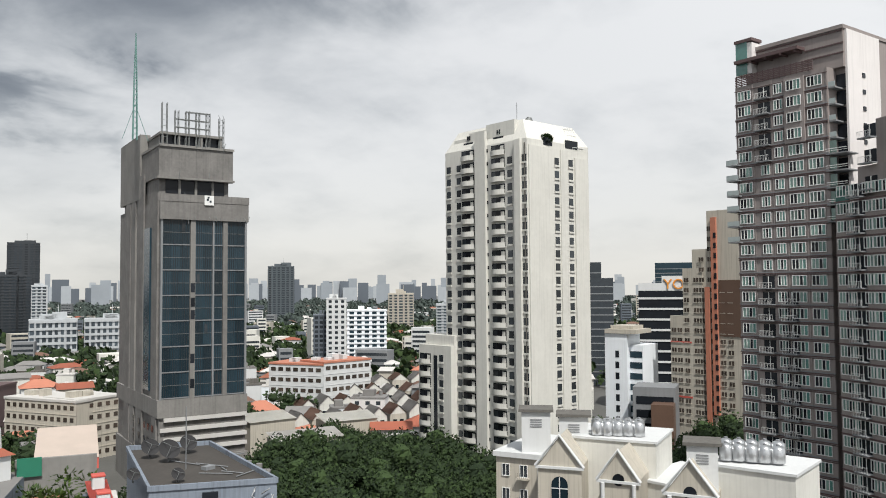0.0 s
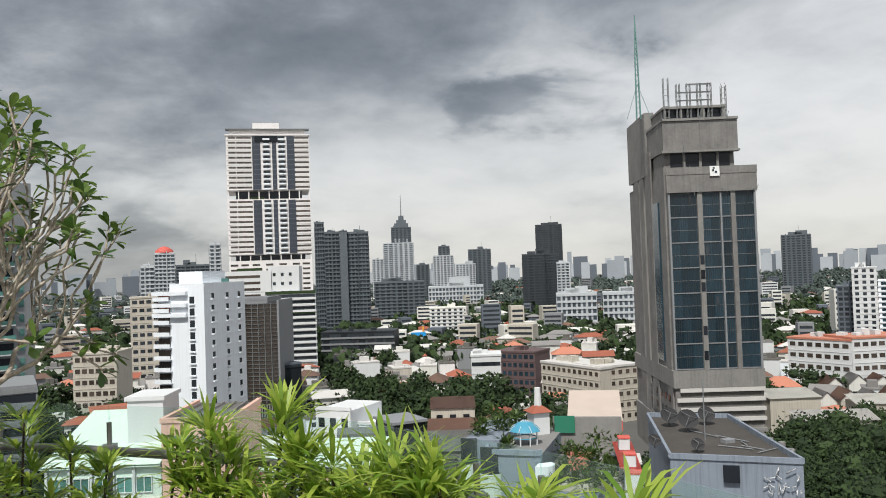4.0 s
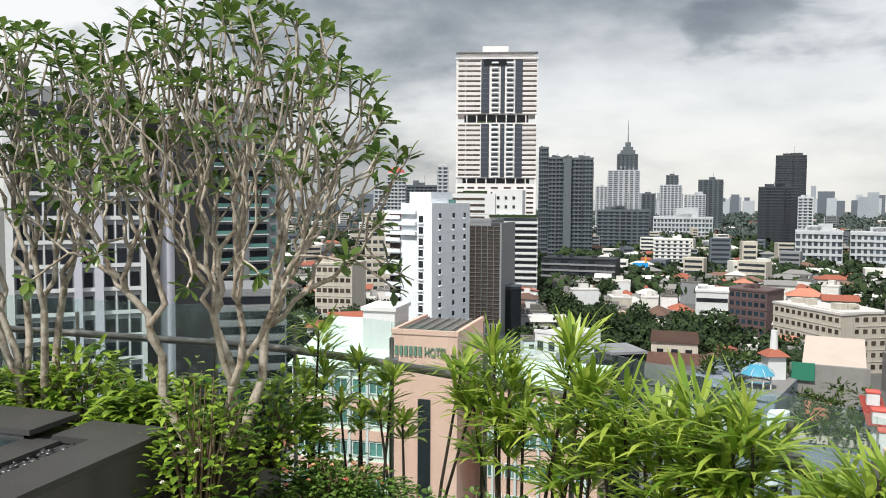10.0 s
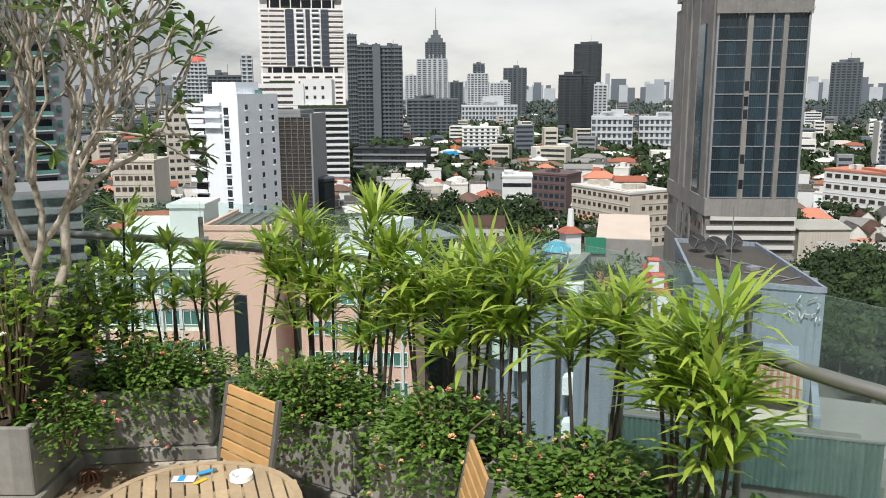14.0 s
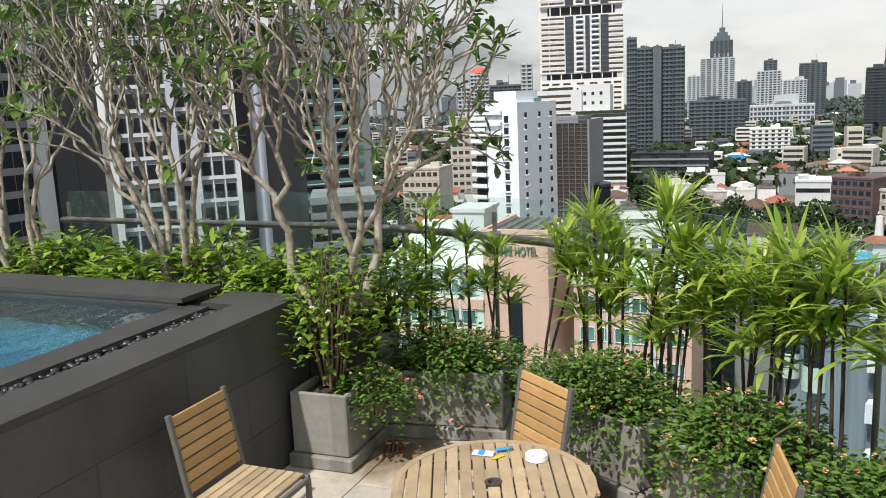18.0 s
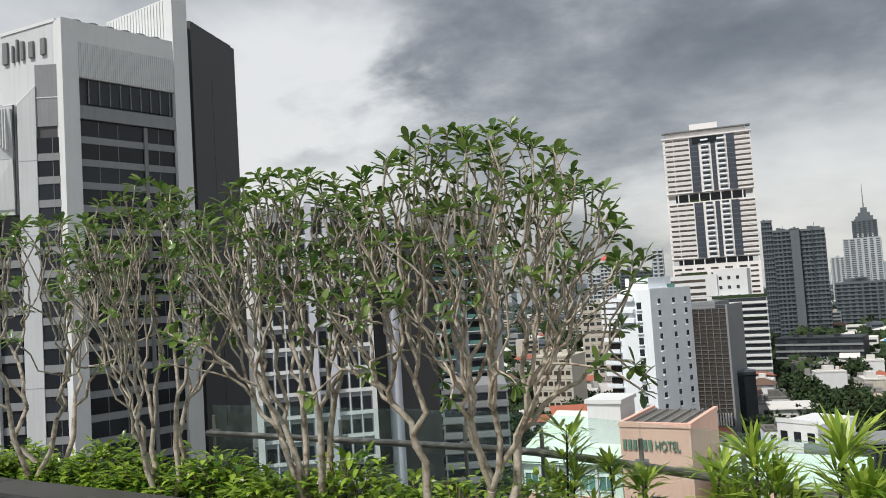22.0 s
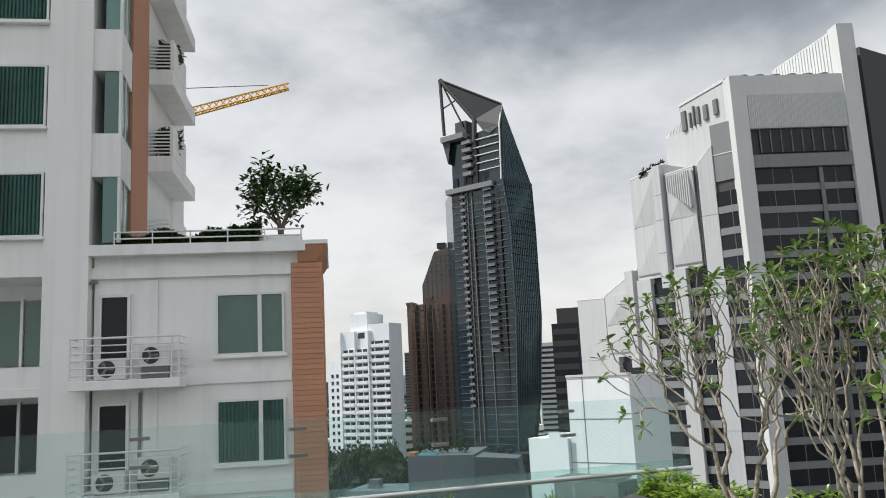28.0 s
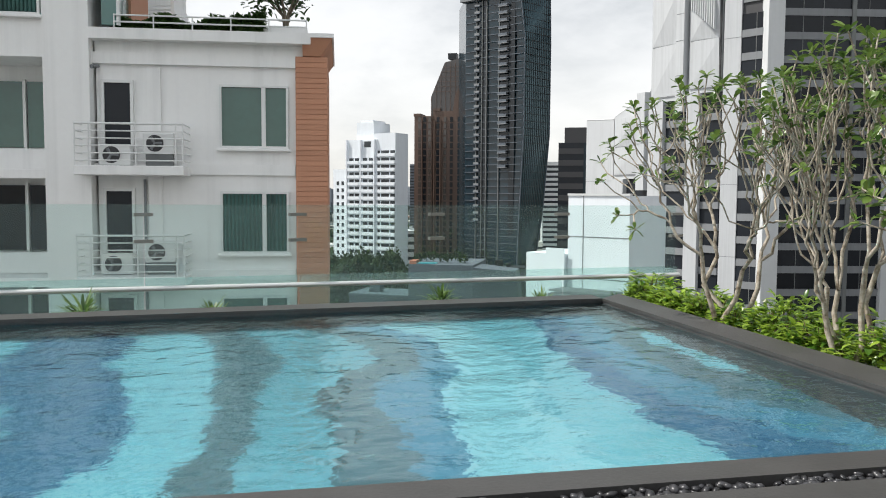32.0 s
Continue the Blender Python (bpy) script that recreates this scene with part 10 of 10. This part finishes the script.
def pebbles():
    rng = random.Random(5)
    base = []
    for q in range(4):
        b = bmesh.new()
        bmesh.ops.create_icosphere(b, subdivisions=1, radius=1.0)
        for v in b.verts:
            v.co *= 0.85 + 0.3 * rng.random()
        for f in b.faces:
            f.smooth = True
        me = bpy.data.meshes.new("pebble")
        b.to_mesh(me)
        b.free()
        me.materials.append(M['pebble'])
        base.append(me)
    g = Geo()
    for k in range(1150):
        near = k < 290
        a, b = -0.36 + 0.19 * rng.random(), 0.36 + (3.4 * rng.random() if near else 3.4 + 7 * rng.random())
        if k > 800:
            b = 0.36 + 3.4 * rng.random()
        x, y = pool_at(a, b)
        s = 0.016 + 0.014 * rng.random()
        z = 1.138 + (0.012 * rng.random() if k <= 800 else 0.02 + 0.015 * rng.random())
        mx = T(x, y, z) @ Euler((rng.random() * .5, rng.random() * .5, 6 * rng.random())).to_matrix().to_4x4() @ Matrix.Diagonal((s * 1.4, s, s * .65, 1))
        me = base[k % 4]
        if near:
            part("pebble", me, None, pool, m=mx)
        else:
            g.add([tuple(mx @ v.co) for v in me.vertices], [tuple(p.vertices) for p in me.polygons], 0, True)
    ob = part("pebble_bed", g, 'pebble', pool)
    ob["kind"] = "stuff"


pebbles()

# ---- plants of the terrace ----
M['frleaf'] = leaf_mat("frangipani_leaf", (0.035, 0.085, 0.016), (0.17, 0.25, 0.055), 0.34, 0.36)
M['shrubleaf'] = leaf_mat("glossy_shrub_leaf", (0.045, 0.125, 0.014), (0.36, 0.50, 0.065), 0.28, 0.42)
M['lantleaf'] = leaf_mat("lantana_leaf", (0.042, 0.105, 0.018), (0.20, 0.32, 0.065), 0.42, 0.4)
M['dullpalm'] = leaf_mat("dull_palm_leaf", (0.045, 0.10, 0.03), (0.17, 0.26, 0.07), 0.45, 0.35)
M['palmleaf'] = leaf_mat("palm_leaf", (0.13, 0.25, 0.025), (0.50, 0.60, 0.11), 0.34, 0.5)
M['palmstem'] = mat("fibrous_palm_stem", (0.040, 0.029, 0.020), 0.9, var=0.5, scale=12, fine=60, rnd=0.2)
M['frbark'] = mat("pale_frangipani_bark", (0.45, 0.40, 0.33), 0.8, var=1.0, scale=13, fine=38, bump=0.6, warm=(0.12, 0.09, 0.06))
M['twig'] = mat("brown_twig", (0.16, 0.115, 0.07), 0.85, var=0.3, scale=10)
M['pinkflower'] = mat("pink_petals", (0.78, 0.30, 0.24), 0.6, var=0.2, scale=40)
M['peachflower'] = mat("peach_petals", (0.78, 0.46, 0.25), 0.6, var=0.2, scale=40)
M['whiteflower'] = mat("white_petals", (0.80, 0.78, 0.70), 0.6, var=0.1, scale=40)


def oval_leaf(g, p, d, up, l, w, curl):
    """A leaf broadest past its middle, with a round tip, folded along its rib."""
    d, s = d.normalized(), d.cross(up)
    s = s.normalized() if s.length > 1e-4 else d.orthogonal().normalized()
    n = s.cross(d)
    rib = [p + d * l * f - n * l * curl * f * f for f in (0.0, .34, .68, .92, 1.0)]
    v = rib[:]
    for sg in (1, -1):
        for f, k in ((1, .27), (2, .5), (3, .33)):
            v.append(rib[f] + s * w * k * sg + n * w * .13)
    g.add([tuple(q) for q in v], [(0, 5, 1), (5, 6, 2, 1), (6, 7, 3, 2), (7, 4, 3), (1, 8, 0), (1, 2, 9, 8), (2, 3, 10, 9), (3, 4, 10)], 0, True)


def whorl(g, p, d, rng, n, l, w):
    d = d.normalized()
    s = d.orthogonal().normalized()
    for k in range(n):
        out = Matrix.Rotation(2.4 * k + rng.uniform(-.35, .35), 3, d) @ s
        q = out * rng.uniform(.5, 1.1) + d * rng.uniform(.15, .9) + Vector((0, 0, rng.uniform(-.25, .2)))
        oval_leaf(g, p - d * rng.uniform(0, .05), q, Vector((rng.uniform(-.4, .4), rng.uniform(-.4, .4), 1)), l * rng.uniform(.65, 1.15), w * rng.uniform(.8, 1.15), rng.uniform(.02, .3))


def frangipani(x, y, z0, top, spread, seed, stems, off, tips, edge, label, gap=.19):
    """Bare stems that fork again and again towards twig ends spread over a dome; leaves at the ends only."""
    rng = random.Random(seed)
    t = thing("frangipani_tree", label, "tree", T(x, y, z0), group="trees beside the pool")
    g, lv = Geo(), Geo()
    H = top - z0
    ends, tries = [], 0
    while len(ends) < tips and tries < 6000:
        tries += 1
        a, u = 6.283 * rng.random(), rng.random() ** .55
        bump = 1 + .10 * math.sin(3 * a + seed) + .06 * math.sin(5 * a)
        px, py = off[0] + spread * u * bump * math.cos(a), off[1] + spread * .82 * u * bump * math.sin(a)
        pz = H - edge * (1 - math.sqrt(max(0.0, 1 - u * u * .96))) - abs(rng.gauss(0, .13)) - (rng.random() * .8 if rng.random() < .28 else 0) + rng.uniform(-.06, .06)
        q = Vector((px, py, pz))
        if all((q - e).length > gap * (.6 + .4 * u) for e in ends):
            ends.append(q)

    def limb(p, q, r0, r1, lift):
        l = (q - p).length
        pts = [p]
        for f in (.33, .66):
            pts.append(p.lerp(q, f) + Vector((rng.uniform(-.13, .13) * l, rng.uniform(-.13, .13) * l, lift * l * (f - f * f) * rng.uniform(-.5, 1.0) + rng.uniform(-.03, .03) * l)))
        pts.append(q)
        g.tube(pts, [r0, r0 * .67 + r1 * .33, r0 * .33 + r1 * .67, r1], 7 if r0 > .016 else 5)
        return (q - pts[-2]).normalized()

    def girth(n):
        return .0074 * n ** .345

    def grow(p, es):
        if len(es) == 1:
            d = limb(p, es[0], girth(1) * 1.1, girth(1), -.25)
            whorl(lv, es[0], d + Vector((0, 0, .45)), rng, rng.randint(6, 8), .120, .053)
            if rng.random() < .4:
                whorl(lv, es[0] - d * .08, d + Vector((0, 0, .2)), rng, rng.randint(2, 4), .115, .05)
            return
        ax = max(range(3), key=lambda i: max(e[i] for e in es) - min(e[i] for e in es) - (.25 if i == 2 else 0))
        es = sorted(es, key=lambda e: e[ax])
        n = len(es)
        if n > 7 and rng.random() < .28:
            cuts = [0, n // 3, 2 * n // 3, n]
        else:
            cuts = [0, max(1, min(n - 1, int(n * rng.uniform(.38, .62)))), n]
        for a, b in zip(cuts, cuts[1:]):
            s = es[a:b]
            c = sum(s, Vector()) / len(s)
            if len(s) == 1:
                grow(p, s)
                continue
            f = rng.uniform(.22, .34)
            k1 = 1.45 if len(s) > 6 else 1.15
            q = p + Vector(((c.x - p.x) * f * k1, (c.y - p.y) * f * k1, (c.z - p.z) * f))
            limb(p, q, girth(len(s)) * 1.08, girth(len(s)), -.35)
            grow(q, s)

    # the ends are shared out among the stems by bearing
    ends.sort(key=lambda e: math.atan2(e.y - off[1], e.x - off[0]))
    k0 = rng.randrange(len(ends))
    ends = ends[k0:] + ends[:k0]
    n = len(ends)
    for k in range(stems):
        s = ends[n * k // stems:n * (k + 1) // stems]
        c = sum(s, Vector()) / len(s)
        b = Vector((c.x * .13 + rng.uniform(-.05, .05), c.y * .13, 0))
        q = Vector((c.x * .40 + rng.uniform(-.08, .08), c.y * .40 + rng.uniform(-.05, .05), H * rng.uniform(.22, .36)))
        limb(b, q, girth(len(s)) * 1.35, girth(len(s)) * 1.05, .3)
        grow(q, s)
    part("branch_frame", g, 'frbark', t, "pale grey-brown forking branches")
    ob = part("foliage", lv, 'frleaf', t, "green leaf whorls at the twig ends")
    ob["kind"] = "stuff"


frangipani(-1.38, 5.64, 0.75, 3.96, 1.26, 11, 4, (0.13, 0.0), 200, 1.45, "broad frangipani tree with pale forking branches and leafy tips")
frangipani(-2.75, 6.10, 0.98, 3.84, 1.05, 23, 5, (-0.12, 0.05), 135, .95, "frangipani tree with crowded upright stems beside the pool")
frangipani(-4.42, 6.62, 0.98, 3.94, 1.00, 37, 5, (-0.05, 0.05), 105, .95, "frangipani tree with thin twisted stems beside the pool")
frangipani(-6.20, 7.20, 0.98, 3.92, 1.45, 41, 4, (-0.10, 0.0), 105, 1.25, "frangipani tree leaning out over the pool corner", .24)


def shrub(name, label, x, y, z0, rx, ry, h, seed, n, l, w, mk, group="", stems=9, flowers=None, nfl=0, droop=0.0, cat="shrub", sunk=0.0, rz=0.0):
    """Stems with leaves on a lumpy dome; flowers as small clusters."""
    rng = random.Random(seed)
    t = thing(name, label, cat, T(x, y, z0) @ Matrix.Rotation(rz, 4, 'Z'), group=group)
    g, lv = Geo(), Geo()
    for k in range(stems):
        a = 6.28 * rng.random()
        e = Vector((rx * .7 * math.cos(a) * rng.random(), ry * .7 * math.sin(a) * rng.random(), h * rng.uniform(.55, .9)))
        g.tube([(e.x * .25, e.y * .25, -sunk), (e.x * .6 + rng.uniform(-.03, .03), e.y * .6, e.z * .55), tuple(e)], [.009, .007, .004], 5)
    part("twig_frame", g, 'twig', t)
    for k in range(n):
        a, u = 6.28 * rng.random(), rng.random() ** .5
        lump = 0.82 + 0.42 * noise.noise(Vector((math.cos(a) * 2.1 + seed, math.sin(a) * 2.1, u * 2))) + 0.16 * noise.noise(Vector((math.cos(a) * 6 + seed, math.sin(a) * 6, u * 7)))
        px, py = rx * u * lump * math.cos(a), ry * u * lump * math.sin(a)
        zt = h * lump * math.sqrt(max(0.03, 1 - u * u * .85))
        pz = zt * (1 - 0.75 * rng.random() ** 2.2) - droop * u * u * rng.random()
        d = Vector((math.cos(a) + rng.uniform(-.8, .8), math.sin(a) + rng.uniform(-.8, .8), rng.uniform(-.25, .8)))
        leaf(lv, Vector((px, py, pz)), d, Vector((0, 0, 1)), l * rng.uniform(.6, 1.2), w * rng.uniform(.7, 1.2), curl=rng.uniform(0, .3))
    ob = part("foliage", lv, mk, t)
    ob["kind"] = "stuff"
    for k in range(nfl):
        a, u = 6.28 * rng.random(), rng.random() ** .5
        px, py = rx * u * math.cos(a), ry * u * math.sin(a)
        pz = h * math.sqrt(max(.05, 1 - u * u * .85)) * rng.uniform(.72, .98) - droop * u * u * rng.random()
        f = Geo()
        r = rng.uniform(.012, .021)
        for q in range(14):
            d = Vector((rng.gauss(0, 1), rng.gauss(0, 1), abs(rng.gauss(0, 1)))).normalized()
            leaf(f, d * r * .35, (d + Vector((rng.uniform(-.6, .6), rng.uniform(-.6, .6), 0))), Vector((0, 0, 1)), r, r * .8, curl=0)
        part("flower_head", f, flowers[k % len(flowers)], t, m=T(px, py, pz))
    return t


for i, (p, q) in enumerate(PLANTERS):
    c = (Vector(p) + Vector(q)) / 2
    d = (Vector(q) - Vector(p))
    nrm = Vector((-d.y, d.x)).normalized()
    c = c + nrm * 0.20
    shrub("lantana_bush", "spreading lantana with pink and peach flower heads in a cement planter", c.x, c.y, 0.50, d.length * .72, 0.42, 0.36, 60 + i, 3300, 0.046, 0.030, 'lantleaf',
          "lantanas in the planters", 26, ['pinkflower', 'peachflower', 'peachflower'], 36, 0.46, sunk=0.03, rz=math.atan2(d.y, d.x))
    c2 = c + nrm * 0.35
    shrub("lantana_bush", "low green lantana behind the planters", c2.x, c2.y, 0.18, d.length * .75, 0.34, 0.55, 70 + i, 1900, 0.05, 0.034, 'lantleaf',
          "lantanas in the planters", 10, ['pinkflower', 'peachflower'], 8, 0.1, sunk=0.22, rz=math.atan2(d.y, d.x))
shrub("leggy_shrub", "leggy green shrub with bare lower stems in a square planter", -1.42, 5.42, 0.52, 0.42, 0.40, 1.15, 81, 620, 0.085, 0.042, 'shrubleaf', "", 22, ['whiteflower'], 4)
shrub("lantana_bush", "pink-flowered lantana hanging over the square planter", -1.10, 5.30, 0.42, 0.34, 0.26, 0.30, 82, 1100, 0.045, 0.03, 'lantleaf', "lantanas in the planters", 8, ['pinkflower', 'pinkflower', 'peachflower'], 20, 0.25, sunk=0.1)
shrub("leafy_shrub", "light green shrub below the frangipani", -1.05, 5.85, 0.75, 0.50, 0.35, 0.75, 83, 900, 0.085, 0.045, 'shrubleaf', "", 12)
for i in range(10):
    a = -0.25 + i * 0.72
    x, y = pool_at(a, -0.42 - 0.08 * (i % 2))
    shrub("hedge_shrub", "glossy bright green shrub along the pool coping", x, y, 0.97, 0.52, 0.36, (0.50, 0.62, 0.44, 0.56)[i % 4] * (1.0 if i < 6 else 0.9), 90 + i, 760, 0.115, 0.056, 'shrubleaf', "hedge along the pool", 12, ['whiteflower'], 2)


def fan_palm(x, y, z0, crowns, seed, leafage='palmleaf', label="slender lady palm with fans of narrow bright green leaflets"):
    """Slender fibrous stems topped by fans of narrow leaflets."""
    rng = random.Random(seed)
    t = thing("fan_palm", label, "palm", T(x, y, z0), group="palms along the balustrade")
    for (cx, cy, cz, sz) in crowns:
        bx, by = cx * .35 + rng.uniform(-.04, .04), cy * .35 + rng.uniform(-.04, .04)
        pts = [(bx, by, 0), (bx + (cx - bx) * .4 + rng.uniform(-.02, .02), by + (cy - by) * .4, cz * .5), (cx, cy, cz)]
        part("stem", Geo().tube(pts, [.013, .011, .008], 6), 'palmstem', t)
        lv = Geo()
        nf = rng.randint(8, 11)
        for f in range(nf):
            a = 2.4 * f + rng.random()
            tilt = rng.uniform(.1, 1.15)
            ax = Vector((math.cos(a) * math.sin(tilt), math.sin(a) * math.sin(tilt), math.cos(tilt)))
            root = Vector((cx, cy, cz)).lerp(Vector(pts[1]), .30 * rng.random() ** 1.8)
            tip = root + ax * sz * rng.uniform(.18, .34)
            lv.tube([tuple(root), tuple(tip)], [.004, .003], 3, cap=False)
            side = ax.cross(Vector((0, 0, 1)))
            side = side.normalized() if side.length > .05 else Vector((1, 0, 0))
            n = rng.randint(6, 8)
            for k in range(n):
                b = (k / (n - 1) - .5) * 2.3
                d = (ax * math.cos(b) + side * math.sin(b) + Vector((0, 0, -.12 + .2 * rng.random()))).normalized()
                L = sz * rng.uniform(.72, 1.2)
                w = 0.029 * (0.7 + .5 * rng.random())
                up = Vector((0, 0, 1))
                s = d.cross(up)
                s = s.normalized() if s.length > .05 else side
                dr = Vector((0, 0, -L * rng.uniform(.05, .38)))
                q = [tip, tip + d * L * .3 + s * w * .5, tip + d * L * .7 + s * w * .45 + dr * .35, tip + d * L + dr,
                     tip + d * L * .7 - s * w * .45 + dr * .35, tip + d * L * .3 - s * w * .5]
                lv.add([tuple(v) for v in q], [(0, 1, 5), (1, 2, 4, 5), (2, 3, 4)], 0, True)
        ob = part("frond_crown", lv, leafage, t)


PALM_CROWNS = [(-0.78, 6.36, 1.69, .36), (-0.92, 6.47, 1.23, .36), (-0.86, 6.40, 1.0, .3), (-0.61, 6.24, 1.17, .26), (-0.46, 6.13, 1.49, .2), (-0.21, 5.95, 1.43, .27), (-0.31, 6.02, 1.18, .27), (-0.14, 5.9, 1.12, .26),
               (0.25, 5.55, 1.55, .36), (0.45, 5.37, 1.65, .40), (0.54, 5.3, 1.5, .38), (0.38, 5.44, 1.09, .30), (0.62, 5.22, 1.33, .38), (0.33, 5.48, 1.36, .36),
               (0.86, 4.91, 1.80, .42), (0.78, 5.03, 1.28, .40), (0.82, 4.98, 1.05, .36), (0.94, 4.78, 1.56, .44), (1.08, 4.55, 1.52, .46), (1.0, 4.7, 1.34, .42), (1.22, 4.34, 1.54, .46), (1.33, 4.15, 1.58, .48), (1.28, 4.24, 1.36, .44), (1.16, 4.44, 1.30, .40),
               (1.44, 3.96, 1.56, .46), (1.49, 3.88, 1.62, .44), (1.40, 4.02, 1.34, .40), (1.62, 3.64, 1.25, .30), (1.67, 3.52, 1.42, .36), (1.75, 3.32, 1.62, .38),
               (1.82, 3.13, 1.46, .40), (1.89, 2.94, 1.5, .42), (1.93, 2.82, 1.6, .46), (1.96, 2.73, 1.26, .40), (1.93, 2.83, 1.05, .36), (1.85, 3.04, 1.28, .38)]
for i in range(0, len(PALM_CROWNS), 3):
    grp = PALM_CROWNS[i:i + 3]
    cx, cy = sum(p[0] for p in grp) / len(grp), sum(p[1] for p in grp) / len(grp)
    crowns = [(p[0] - cx, p[1] - cy, p[2] - 0.01, p[3] * .74) for p in grp]
    # each stem has a shorter sibling beside it
    crowns += [(a + .07 * math.sin(5 * a + i), b + .07 * math.cos(9 * b + i), h * (.74 + .14 * math.sin(7 * a + i) ** 2), s * .86) for a, b, h, s in crowns if h > 1.45]
    fan_palm(cx, cy, -0.03, crowns, 200 + i)
# low palms outside the far coping
for i in range(7):
    b = -0.4 + i * 1.35
    x, y = pool_at(far_a(b) + 0.72, b)
    k = (.36, .24, .30, .22, .27, .33, .25)[i]
    fan_palm(x, y, 0.75, [(0, 0, 0.26 + 0.06 * (i % 3), k), (0.14, 0.16, 0.22, k * .8), (-.10, -.2, .2, k * .75)], 300 + i, 'dullpalm', "low palm with thin dull green leaflets in the trough")
trough = Geo().prism([pool_at(far_a(-1) + 0.40, -0.9), pool_at(far_a(11) + 0.40, 11), pool_at(far_a(11) + 1.0, 11), pool_at(far_a(-1) + 1.0, -0.9)][::-1], -0.028, 0.80)
tagged(part("planting_trough", trough, 'soil'), "narrow planted soil trough outside the pool", "bed", kind="structure")
roof_tree(4.45, 0.6, 6.5, 2.15, 1.2, 77, "roof_tree", "small round-crowned tree in a trough on the neighbouring roof", 620)
roof_tree(.75, 5.0, 9.86, 1.2, .40, 78, "balcony_plant", "green plant spilling from a high balcony", 500)
roof_tree(.75, 5.0, 12.62, 1.3, .38, 79, "balcony_plant", "green plant spilling from a high balcony", 500)
roof_hedge()

# the furniture stands a little nearer to the eye than first laid out
SHRINK = T(-0.1, -0.05, 2.43) @ Matrix.Scale(0.957, 4) @ T(0.1, 0.05, -2.43)
for ob in list(scene.objects):
    if ob.parent is None and ob.name.split(".")[0] in ("garden_chair", "round_table", "ashtray", "lighter", "paper_packet", "yellow_strip", "planter", "drain_cover", "lantana_bush", "leggy_shrub"):
        ob.matrix_basis = SHRINK @ ob.matrix_basis
